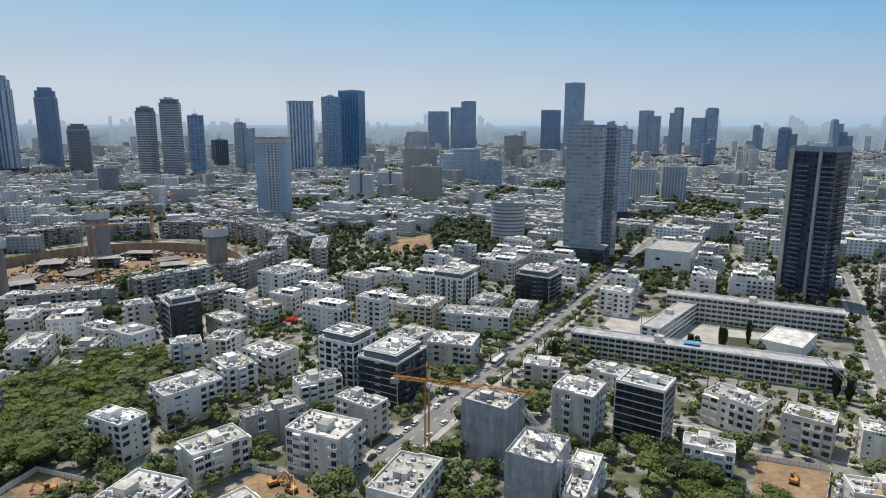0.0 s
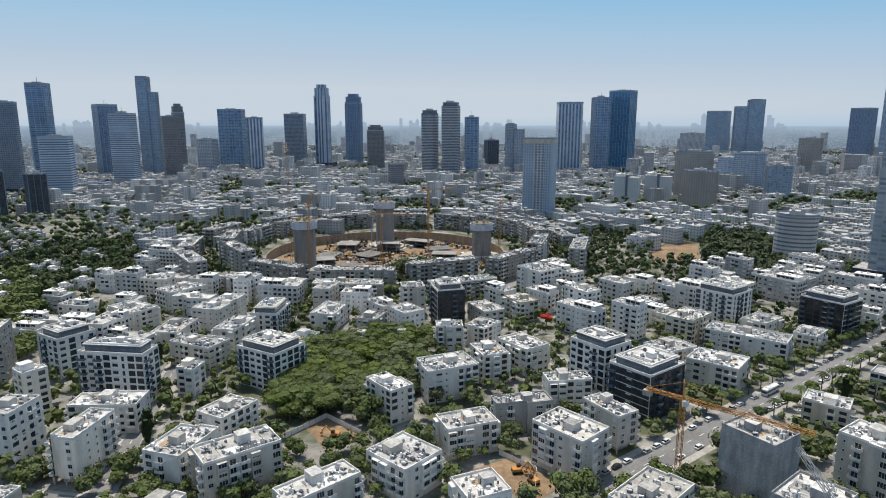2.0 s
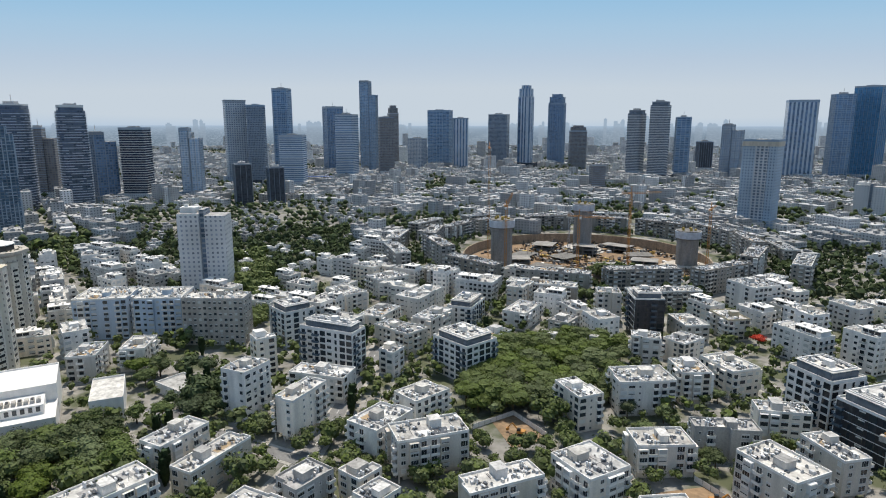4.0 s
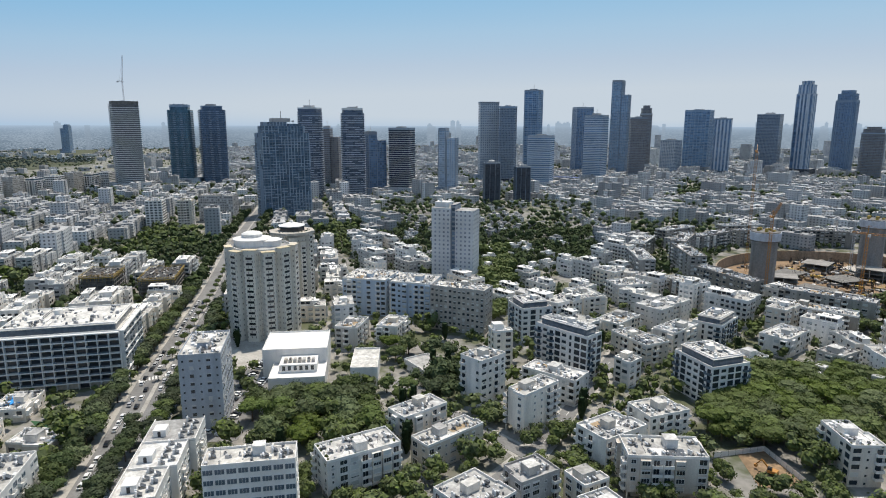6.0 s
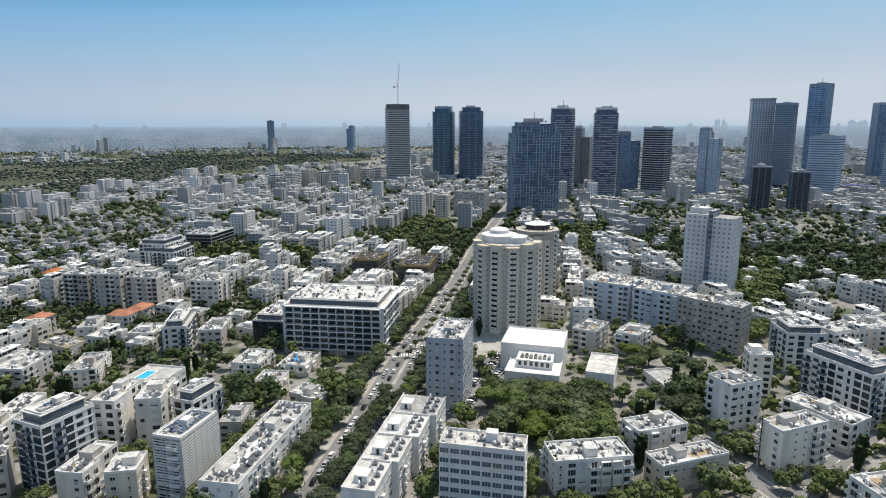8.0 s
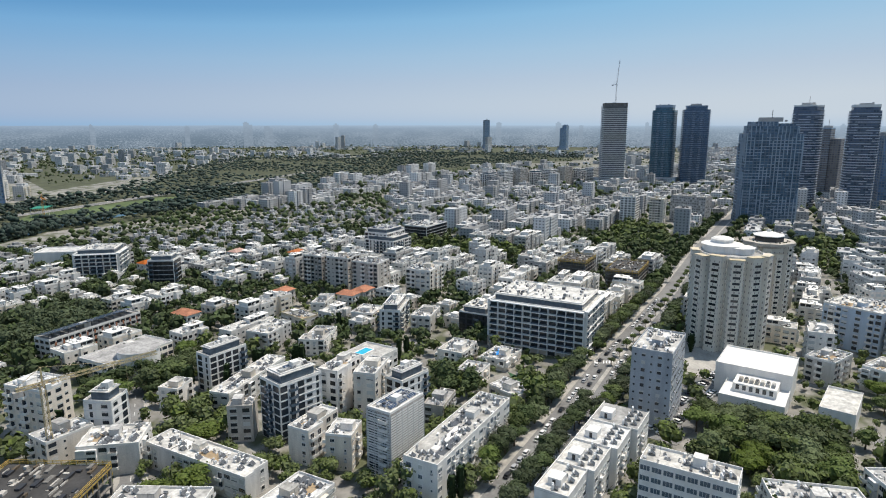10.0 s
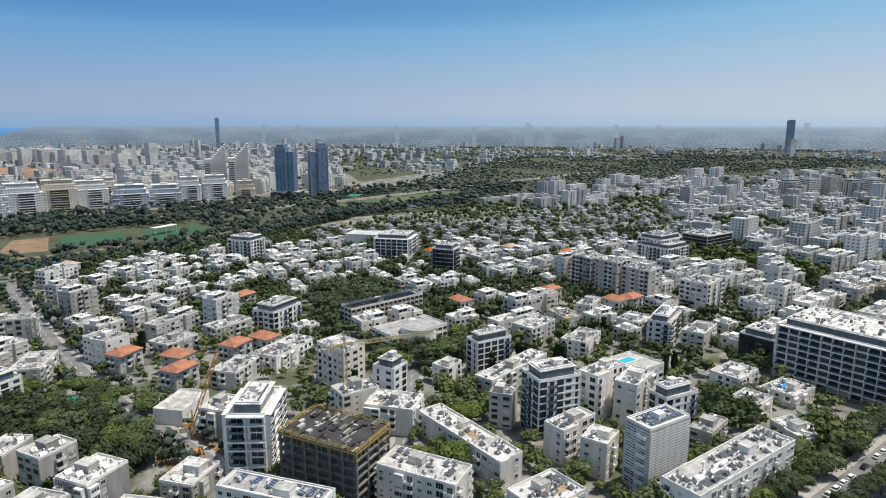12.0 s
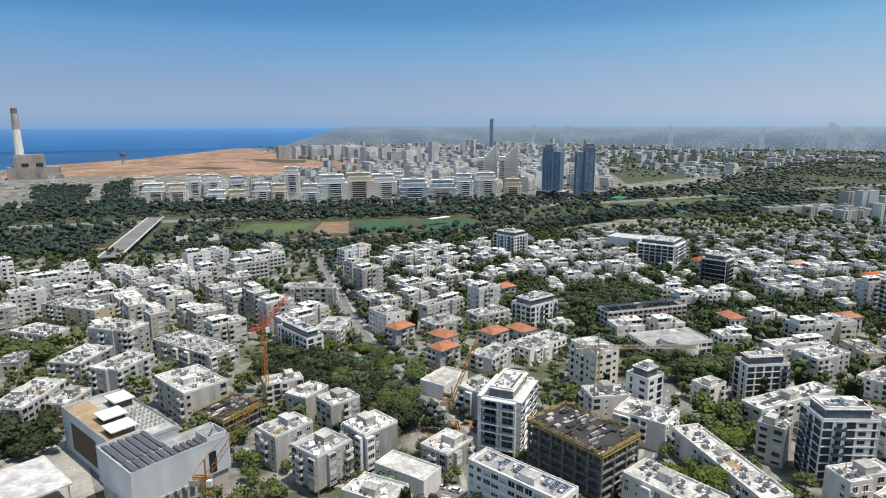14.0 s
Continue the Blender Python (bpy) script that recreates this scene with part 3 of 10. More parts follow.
def balcony_geo(w, depth=1.5, glass=False):
    """A balcony in one piece: slab with a parapet on three sides. Materials: slab, parapet, glass."""
    g = Geo()
    p = 2 if glass else 1
    o, t, hi, lo = w / 2, 0.1, 1.1, 0.18
    g.v = [(-o, 0, 0), (o, 0, 0), (o, depth, 0), (-o, depth, 0), (-o, 0, hi), (o, 0, hi), (o, depth, hi), (-o, depth, hi),
           (-o + t, 0, hi), (o - t, 0, hi), (o - t, depth - t, hi), (-o + t, depth - t, hi), (-o + t, 0, lo), (o - t, 0, lo), (o - t, depth - t, lo), (-o + t, depth - t, lo)]
    g.f = [(0, 3, 2, 1), (1, 2, 6, 5), (2, 3, 7, 6), (3, 0, 4, 7), (5, 6, 10, 9), (6, 7, 11, 10), (7, 4, 8, 11), (9, 10, 14, 13), (10, 11, 15, 14), (11, 8, 12, 15), (12, 13, 14, 15)]
    g.m = [0, p, p, p, p, p, p, p, p, p, 0]
    return g


def apartment(x, y, w, d, turn, h, style="plain", near=False, name="apartment_building", group="apartment buildings", dark=(), roof_mat=None, paint=None):
    r = random.Random(int(x * 13.7 + y * 7.1 + h * 3))
    # by bearing: blocks seen on their sunlit side take the darkened plaster
    toned_down = style in ("plain", "balc", "grey") and 147 < yaw_of(x, y) < 205 and math.hypot(x, y) > 200
    wall = paint or (PLASTER_TONED_DOWN if toned_down else WALL_OF.get(style, PLASTER))
    floors = max(1, round((h - 0.9) / FLOOR))
    step = (h - 0.9) / floors
    deck = floors * step
    m = pose(x, y, 0, 0, 0, turn)
    home = thing(name, LABELS.get(style, LABELS["plain"]), "building", m, group=group)
    FOOT.append((x, y, w / 2, d / 2, math.cos(radians(turn)), math.sin(radians(turn))))
    stilts = near and style in ("plain", "balc", "grey", "yellow", "slab") and floors >= 4 and r.random() < 0.75
    g = Geo()
    low = step - 0.25 if stilts else 0.0
    if stilts:
        g.box(-w / 2 + 2.2, w / 2 - 2.2, -d / 2 + 2.2, d / 2 - 2.2, 0, low, 0)
        n, posts = max(2, int(w / 4.5)), Geo()
        for i in range(n + 1):
            for sy in (-1, 1):
                px = -w / 2 + 0.3 + (w - 0.6) * i / n
                posts.box(px - 0.2, px + 0.2, sy * (d / 2 - 0.3) - 0.2, sy * (d / 2 - 0.3) + 0.2, 0, low, 0)
    if stilts:
        tagged(part("pillars", posts.mesh("pillars", [wall]), home), kind="stuff")
    # the body: a stepped block with a shallow notch on some sides
    top = deck
    if style == "row":
        wall = PLASTER_WHITE
    notch = style in ("plain", "balc", "grey", "yellow") and r.random() < 0.6
    if style == "constr":
        for k in range(floors + 1):
            floor = Geo()
            floor.box(-w / 2, w / 2, -d / 2, d / 2, k * step - 0.2, k * step + 0.1, 0)
            part("slab", floor.mesh("slab", [CONCRETE_DARK]), home)
        n, q = max(3, int(w / 5)), max(3, int(d / 5))
        col = Geo()
        col.box(-0.35, 0.35, -0.35, 0.35, 0.15, deck - 0.15, 0)
        col_me = col.mesh("column", [CONCRETE_DARK])
        litter = Geo()
        for _ in range(int(w * d / 9)):
            px, py, a, b = r.uniform(-0.45, 0.45) * w, r.uniform(-0.45, 0.45) * d, r.uniform(0.2, 2.2), r.uniform(0.1, 0.8)
            litter.box(px - a, px + a, py - b, py + b, deck + 0.12, deck + r.uniform(0.2, 1.1), r.randrange(4))
        tagged(part("building_material", litter.mesh("building_material", [CONCRETE, DARK_METAL, CONCRETE_DARK, BARK]), home), kind="stuff")
        for i in range(n + 1):
            for j in range(q + 1):
                if i in (0, n) or j in (0, q):
                    px, py = -w / 2 + 0.5 + (w - 1) * i / n, -d / 2 + 0.5 + (d - 1) * j / q
                    part("column", col_me, home, pose(px, py, 0))
        g.box(-w / 2 + 2.0, w / 2 - 2.0, -d / 2 + 2.0, d / 2 - 2.0, 0.15, deck - 0.15, 0)
    elif style == "net":
        # loose sheets over a scaffold: a rippled skin with sagging seams
        n, rows = 14, 8
        loop = []
        for i in range(4):
            p, q = Vector(rect(w, d)[i]), Vector(rect(w, d)[(i + 1) % 4])
            loop += [p + (q - p) * j / n for j in range(n)]
        k = len(loop)
        for row in range(rows + 1):
            for j, p in enumerate(loop):
                s = 1.0 + 0.035 * noise.noise((j * 0.7, row * 0.35, x)) + (0.02 if row % 2 else -0.005)
                g.v.append((p.x * s, p.y * s, deck * row / rows))
        for row in range(rows):
            for j in range(k):
                q = (j + 1) % k
                g.f.append((row * k + j, row * k + q, (row + 1) * k + q, (row + 1) * k + j))
                g.m.append(0)
        g.box(-w / 2 + 0.4, w / 2 - 0.4, -d / 2 + 0.4, d / 2 - 0.4, 0, deck, 0)
    elif notch:
        a, b = w * r.uniform(0.35, 0.65) - w / 2, r.uniform(0.8, 2.0)
        side = r.choice((-1, 1))
        y0, y1 = -d / 2 + (b if side < 0 else 0), d / 2 - (b if side > 0 else 0)
        g.prism([(-w / 2, y0), (a, y0), (a, -d / 2), (w / 2, -d / 2), (w / 2, d / 2), (a, d / 2), (a, y1), (-w / 2, y1)], low, top, 0)
    else:
        g.box(-w / 2, w / 2, -d / 2, d / 2, low, top, 0)
    part("wall", g.mesh("wall", [wall]), home)
    # roof deck and parapet
    g = Geo()
    t = 0.2
    deck_mat = roof_mat or (ROOF_DARK if style == "constr" else ROOF_GREY if style in ("grey", "school") else ROOF_WHITE)
    if notch:
        outline = [(-w / 2, y0), (a, y0), (a, -d / 2), (w / 2, -d / 2), (w / 2, d / 2), (a, d / 2), (a, y1), (-w / 2, y1)]
    else:
        outline = rect(w, d)
    g.prism(outline, deck, deck + 0.12, 0)
    part("roof", g.mesh("roof", [deck_mat]), home, label="sun-bleached flat roof")
    g = Geo()
    if style == "constr":
        for i in range(len(outline)):
            p, q = outline[i], outline[(i + 1) % len(outline)]
            for z in (0.5, 1.0, 1.5):
                g.beam((*p, deck + z), (*q, deck + z), 0.06, 0)
            ln = math.dist(p, q)
            for k in range(int(ln / 2.5) + 1):
                f = k * 2.5 / ln
                px, py = p[0] + (q[0] - p[0]) * f, p[1] + (q[1] - p[1]) * f
                g.beam((px, py, deck - step), (px, py, deck + 1.6), 0.07, 0)
            g.face([(*p, deck - 0.7), (*q, deck - 0.7), (*q, deck - 0.2), (*p, deck - 0.2)], 0)
        part("edge_rail", g.mesh("edge_rail", [SAFETY]), home, label="yellow timber edge protection")
    else:
        ph = h - deck
        for i in range(len(outline)):
            p, q = Vector(outline[i]), Vector(outline[(i + 1) % len(outline)])
            e = (q - p).normalized()
            nrm = Vector((-e.y, e.x)) * t
            o = Vector((e.y, -e.x)) * 0.03
            g.face([(*(p + o), deck), (*(q + o), deck), (*(q + o), deck + ph), (*(p + o), deck + ph)], 0)
            g.face([(*(p + o), deck + ph), (*(q + o), deck + ph), (*(q + nrm), deck + ph), (*(p + nrm), deck + ph)], 0)
            g.face([(*(q + nrm), deck + 0.1), (*(p + nrm), deck + 0.1), (*(p + nrm), deck + ph), (*(q + nrm), deck + ph)], 0)
        part("parapet", g.mesh("parapet", [wall if style in ("net", "slab", "yellow", "grey") else PLASTER_WHITE]), home)
    # stairhouse, set-back storey and small boxes on the roof
    sx, sy = r.uniform(-0.2, 0.2) * w, r.uniform(-0.15, 0.15) * d
    busy = style in ("plain", "balc", "grey", "yellow", "long", "slab", "garden", "net", "slabw")
    blocks = []
    if style in ("modern", "black", "bigbalc") and min(w, d) > 9:
        g = Geo()
        s = 2.0
        g.box(-w / 2 + s, w / 2 - s, -d / 2 + s, d / 2 - s, deck + 0.12, deck + 3.2, 0)
        g.box(-w / 2 + s - 0.6, w / 2 - s + 0.6, -d / 2 + s - 0.6, d / 2 - s + 0.6, deck + 3.2, deck + 3.5, 1)
        part("penthouse", g.mesh("penthouse", [GLASS_BLUE, ROOF_WHITE]), home, label="set-back glazed roof storey")
        deck2, ins = deck + 3.5, s
    else:
        deck2, ins = deck + 0.12, 0.4
        if style not in ("constr", "museum", "flat", "white", "cube", "pool", "scaff"):
            g = Geo()
            bw, bd, bh = r.uniform(3.2, 5), r.uniform(3.5, 6), r.uniform(2.2, 2.9)
            g.box(sx - bw / 2, sx + bw / 2, sy - bd / 2, sy + bd / 2, deck2, deck2 + bh, 0)
            g.box(sx - bw / 2 - 0.1, sx + bw / 2 + 0.1, sy - bd / 2 - 0.1, sy + bd / 2 + 0.1, deck2 + bh, deck2 + bh + 0.15, 1)
            stair = part("stairhouse", g.mesh("stairhouse", [wall if wall != CLADDING_BLACK else PLASTER_WHITE, ROOF_WHITE]), home)
            g = Geo()
            g.box(sx - bw / 2 - 0.05, sx - bw / 2 + 0.02, sy - 0.45, sy + 0.45, deck2 + 0.02, deck2 + 2.0, 0)
            part("door", g.mesh("door", [DARK_METAL]), stair, label="grey steel roof door")
            blocks.append((sx, sy, bw / 2 + 0.8, bd / 2 + 0.8))
    if style in ("school", "museum") and max(w, d) > 25:
        g = Geo()
        for k in range(int(max(w, d) / 4.5)):
            u = -max(w, d) / 2 + 3 + k * 4.5
            row = PV_G
            g.put(row, *((u, 0) if w > d else (0, u)), deck2, 0)
        if style == "museum":
            part("solar_panels", g.mesh("solar_panels", [PANEL, DARK_METAL, FRAME]), home)

    def free_spot():
        for _ in range(12):
            px, py = r.uniform(-w / 2 + 1.6, w / 2 - 1.6), r.uniform(-d / 2 + 1.6, d / 2 - 1.6)
            if notch and (py < y0 + 1.2 or py > y1 - 1.2):
                continue
            if all(abs(px - bx) > bw or abs(py - by) > bd for bx, by, bw, bd in blocks):
                blocks.append((px, py, 1.9, 1.7))
                return px, py
        return None
    sun_turn = 180 - turn
    if busy:
        # patches of newer felt, pipes, kerbs and small boxes
        g = Geo()
        lo, hi = (y0 + 0.5, y1 - 0.5) if notch else (-d / 2 + 0.5, d / 2 - 0.5)
        for i in range(3):
            px, py, a2, b2 = r.uniform(-0.3, 0.3) * w, r.uniform(-0.25, 0.25) * d, r.uniform(1.2, 0.2 * w), r.uniform(1.0, 0.2 * d)
            g.box(max(-w / 2 + 0.4, px - a2), min(w / 2 - 0.4, px + a2), max(lo, py - b2), min(hi, py + b2), deck2, deck2 + 0.02 + 0.012 * i, r.choice((2, 2, 3, 1, 4)))
        for i in range(int(w * d / 17)):
            px, py, q = r.uniform(-w / 2 + 0.8, w / 2 - 0.8), r.uniform(lo + 0.3, hi - 0.3), r.uniform(0.2, 0.75)
            g.box(px - q, px + q, py - q * 0.7, py + q * 0.7, deck2, deck2 + r.uniform(0.25, 1.2), r.choice((0, 0, 1, 4)))
        for i in range(4):
            px, py, ln = r.uniform(-0.35, 0.1) * w, r.uniform(lo + 0.3, hi - 0.3), r.uniform(2, 0.4 * w)
            g.box(px, px + ln, py - 0.06, py + 0.06, deck2 + 0.08, deck2 + 0.2, r.choice((0, 4)))
        for i in range(2):
            px, py = r.uniform(-0.4, 0.4) * w, r.uniform(lo + 1, hi - 1)
            g.beam((px, py, deck2), (px, py, deck2 + r.uniform(2, 3.5)), 0.04, 4)
        tagged(part("rooftop_clutter", g.mesh("rooftop_clutter", [UNIT, PLASTER_WHITE, ROOF_GREY, TAN_ROOF, COLLECTOR]), home), kind="stuff")
    if busy and near:
        for _ in range(int(w * d / (38 if style != "long" else 30))):
            s = free_spot()
            if s:
                part("solar_heater", HEATER_MESH[r.random() < 0.35], home, pose(*s, deck2, 0, 0, sun_turn + r.uniform(-8, 8)))
        for _ in range(int(w * d / 45)):
            s = free_spot()
            if s:
                part("air_conditioner", UNIT_MESH, home, pose(*s, deck2, 0, 0, r.choice((0, 90))))
    elif busy:
        g = Geo()
        for _ in range(int(w * d / 36)):
            s = free_spot()
            if s:
                g.put(HEATERS[r.random() < 0.35], *s, deck2, sun_turn)
        for _ in range(int(w * d / 50)):
            s = free_spot()
            if s:
                q = r.uniform(0.4, 1.1)
                g.box(s[0] - q, s[0] + q, s[1] - q * 0.7, s[1] + q * 0.7, deck2, deck2 + r.uniform(0.4, 1.3), 0)
        if g.v:
            tagged(part("rooftop_heaters", g.mesh("rooftop_heaters", HEATER_MATS), home), kind="stuff")
    elif style in ("modern", "black", "scaff", "solar", "glassb", "bigbalc"):
        rows = max(1, int((d - 2 * ins - 1) / 2.6))
        cols = max(1, int((w - 2 * ins - 1) / 5.2))
        for i in range(rows):
            for j in range(cols):
                if r.random() < (0.8 if style in ("solar", "scaff") else 0.0 if style in ("bigbalc", "black") else 0.2):
                    part("solar_row", PV_MESH, home, pose(-w / 2 + ins + 3.1 + j * 5.2, -d / 2 + ins + 1.6 + i * 2.6, deck2, 0, 0, 180 if abs(sun_turn) > 90 else 0))
        for _ in range(5):
            px, py = r.uniform(-w / 2 + ins + 1, w / 2 - ins - 1), r.uniform(-d / 2 + ins + 1, d / 2 - ins - 1)
            part("air_conditioner", UNIT_MESH, home, pose(px, py, deck2 + 0.02, 0, 0, 0))
        # lift head, tanks, ducts and low kerbs on the roof
        g = Geo()
        lo, hi, fr, bk = -w / 2 + ins + 0.4, w / 2 - ins - 0.4, -d / 2 + ins + 0.4, d / 2 - ins - 0.4
        px, py = r.uniform(lo * 0.4, hi * 0.4), r.uniform(fr * 0.3, bk * 0.3)
        g.box(px - 1.7, px + 1.7, py - 1.4, py + 1.4, deck2, deck2 + 2.3, 1)
        for _ in range(int(w * d / 26)):
            px, py, q = r.uniform(lo + 1, hi - 1), r.uniform(fr + 1, bk - 1), r.uniform(0.35, 1.0)
            g.box(px - q, px + q, py - q * 0.7, py + q * 0.7, deck2, deck2 + r.uniform(0.3, 1.5), r.choice((0, 0, 1, 2)))
        for _ in range(4):
            py = r.uniform(fr + 0.5, bk - 0.5)
            g.box(lo + r.uniform(0, 2), hi - r.uniform(0, 4), py - 0.12, py + 0.12, deck2, deck2 + 0.3, r.choice((0, 2)))
        for px, py, pw, pd in ((lo, 0, 0.2, bk), (hi, 0, 0.2, bk), (0, fr, hi, 0.2), (0, bk, hi, 0.2)):
            g.box(px - pw, px + pw, py - pd, py + pd, deck2, deck2 + 0.55, 1)
        tagged(part("rooftop_plant", g.mesh("rooftop_plant", [UNIT, PLASTER_WHITE, COLLECTOR]), home), kind="stuff")
    if style == "pool":
        g = Geo()
        g.box(-2.2, 7.0, -4.9, 0.7, deck + 0.12, deck + 0.9, 0)
        g.box(-1.6, 6.4, -4.3, 0.1, deck + 0.9, deck + 0.93, 1)
        part("roof_pool", g.mesh("roof_pool", [PLASTER_WHITE, POOL]), home, label="turquoise pool in a white rim")
    if style in ("garden", "glassb", "balc") and (style != "balc" or r.random() < 0.3):
        g = Geo()
        for _ in range(26):
            side = r.choice((-1, 1))
            px, py = (r.uniform(-w / 2, w / 2), side * (d / 2 - r.uniform(0.4, 1.6))) if r.random() < 0.5 else (side * (w / 2 - r.uniform(0.4, 1.6)), r.uniform(-d / 2, d / 2))
            g.put(SHRUB, px, py, deck2, r.uniform(0, 360))
        tagged(part("roof_plants", g.mesh("roof_plants", [LEAF]), home), kind="stuff")
    # windows and balconies
    if style in ("net", "museum", "white", "flat", "cube"):
        if style in ("cube", "museum"):
            g = Geo()
            for px, pz, pw, ph in ((-0.2, 0.55, 3.5, 2.0), (0.25, 0.4, 5.0, 1.6), (0.0, 0.25, 6.0, 1.8)):
                g.box(px * w - pw / 2, px * w + pw / 2, -d / 2 - 0.05, -d / 2 + 0.2, pz * h, pz * h + ph, 0)
            part("opening", g.mesh("opening", [GLASS]), home)
        return home
    if style == "constr":
        return home
    joined, jm = Geo(), (WIN_DARK if style in ("black", "modern", "glassb") else WIN_MATS)
    kinds = WIN_MESH_DARK if jm is WIN_DARK else WIN_MESH_BLUE if style in ("slabw", "long") else WIN_MESH
    white_boxes, balconies, bays = Geo(), Geo(), Geo()
    bal_mats = [PLASTER_WHITE if style != "grey" else CONCRETE, PLASTER_WHITE if style != "black" else CLADDING_BLACK, GLASS_BLUE]
    for side, (width, place) in enumerate(facades(w, d)):
        pitch = {"slab": 2.6, "school": 3.2, "black": 3.4, "modern": 3.6, "bigbalc": 4.6}.get(style, r.uniform(2.9, 3.6))
        n = max(1, int((width - 0.8) / pitch))
        # walls towards the middle of the quarter carry their windows one by one
        px, py, pz, rot = place(0, 0)
        out = m @ Vector((px, py, 0)) - m.translation
        front = out.normalized().dot(m.translation.normalized()) < 0.25
        plan = []
        for i in range(n):
            if side in dark:
                plan.append("balcony" if i % 2 else "loggia")
            elif style in ("school", "slabw"):
                plan.append("band")
            elif style == "glassb":
                plan.append("band")
            elif style == "slab":
                plan.append("normal" if side in (0, 2) or i % 2 else "small")
            elif style in ("modern", "black"):
                plan.append(r.choice(("grid", "grid", "tall", "deep")))
            elif style == "bigbalc":
                plan.append("balcony" if i % 3 != 1 else "loggia")
            elif style == "scaff":
                plan.append("none")
            else:
                plan.append(r.choice(("small", "normal", "normal", "wide", "wide", "deep", "deep", "none")))
        if style in ("balc", "modern", "black", "long", "garden") and n >= 3 and side not in dark:
            for i in r.sample(range(n), max(1, n // 3)):
                plan[i] = "balcony"
        if style in ("plain", "grey", "yellow") and n >= 3 and side not in dark and r.random() < 0.85:
            for i in r.sample(range(n), 1 if n < 5 else 2):
                plan[i] = "balcony"
        if style in ("plain", "balc", "grey", "yellow", "garden", "net") and n >= 3 and not notch and side not in dark:
            for i in r.sample(range(n), 1 if n < 5 else 2):
                if plan[i] != "balcony" or r.random() < 0.4:
                    plan[i] = "bay"
        bal = balcony_geo(min(pitch - 0.2, 3.6) if style != "bigbalc" else 4.4, 1.5 if style != "bigbalc" else 1.8, style in ("modern", "black", "bigbalc"))
        bal_me = bal.mesh("balcony", bal_mats) if near and "balcony" in plan else None
        for k in range(1 if stilts else 0, floors):
            for i in range(n):
                u = (i - (n - 1) / 2) * (width / n)
                if plan[i] == "none":
                    continue
                if plan[i] == "bay":
                    # an enclosed balcony: a box before the wall with a shuttered window band
                    px, py, pz, rot = place(u, k * step)
                    ox, oy, deep = -math.sin(radians(rot)), math.cos(radians(rot)), 1.25
                    if k == 0:
                        continue
                    q = Geo()
                    q.box(-1.6, 1.6, 0, deep, 0.0, step - 0.35, 0)
                    q.box(-1.7, 1.7, 0, deep + 0.1, -0.12, 0.12, 0)
                    bays.put(q, px, py, pz, rot)
                    which = r.randrange(4)
                    if near and front:
                        part("window", kinds["wide"][which], home, pose(px + ox * deep, py + oy * deep, pz + 1.0, 0, 0, rot))
                    else:
                        joined.put(FLAT_WINDOWS["wide"][which], px + ox * deep, py + oy * deep, pz + 1.0, rot)
                    continue
                if plan[i] == "balcony":
                    if k == 0:
                        continue
                    px, py, pz, rot = place(u, k * step)
                    if notch and side in (0, 2) and px < a:
                        py = y0 if side == 0 else y1
                    if near and front:
                        b = part("balcony", bal_me, home, pose(px, py, pz, 0, 0, rot))
                        part("balcony_door", kinds["loggia"][0] if style == "bigbalc" else kinds["tall"][1], b, pose(0, 0, 0.2))
                    else:
                        balconies.put(bal, px, py, pz, rot)
                        joined.put(FLAT_WINDOWS["loggia"][0] if style == "bigbalc" else FLAT_WINDOWS["tall"][1], px, py, pz + 0.2, rot)
                    continue
                kind = plan[i]
                if notch:
                    px, py, pz, rot = place(u, k * step + 0.95)
                    if side in (0, 2):
                        edge = y0 if side == 0 else y1
                        if px < a:
                            py = edge
                        if abs(px - a) < 1.4:
                            continue
                    else:
                        if side == 3 and (py < y0 + 0.8 or py > y1 - 0.8):
                            continue
                else:
                    px, py, pz, rot = place(u, k * step + 0.95)
                if kind in ("tall", "grid"):
                    pz -= 0.6
                which = r.randrange(len(WINDOWS[kind]))
                if kind == "loggia":
                    pz -= 0.75
                if style in ("modern", "black", "school", "glassb", "slabw"):
                    which = 0
                if near and front:
                    part("window", kinds[kind][which], home, pose(px, py, pz, 0, 0, rot))
                else:
                    flat = FLAT_WINDOWS[kind]
                    joined.put(flat[which % len(flat)], px, py, pz, rot)
                if style in ("plain", "balc", "grey", "yellow", "slab", "long") and r.random() < 0.16:
                    q = Geo()
                    q.box(-0.45, 0.45, 0.0, 0.38, -0.85, -0.25, 0)
                    white_boxes.put(q, px, py, pz, rot)
        if style in ("black", "modern", "glassb") and n >= 2:
            # white window surrounds as a proud grid
            q = Geo()
            for k in range(1, floors + 1):
                q.box(-width / 2, width / 2, 0, 0.14, k * step - 0.25, k * step + 0.02, 0)
            for i in (0, n):
                u = (i - n / 2) * (width / n)
                q.box(max(-width / 2, u - 0.25), min(width / 2, u + 0.25), 0, 0.16, 0, deck, 0)
            px, py, pz, rot = place(0, 0)
            part("facade_frame", q.mesh("facade_frame", [FRAME if style in ("modern", "glassb") else (CLADDING_BLACK if r.random() < 0.4 else FRAME)]), home, pose(px, py, pz, 0, 0, rot))
        if style == "scaff":
            # a white slatted sheet before the wall
            q = Geo()
            for k in range(int(deck / 0.95)):
                q.box(-width / 2, width / 2, 0.25, 0.34, k * 0.95 + 0.1, k * 0.95 + (0.62 if k > 8 else 0.36), 0)
            for k in range(int(width / 3) + 1):
                u = -width / 2 + k * width / int(width / 3)
                q.box(u - 0.06, u + 0.06, 0, 0.36, 0, deck, 1)
            px, py, pz, rot = place(0, 0)
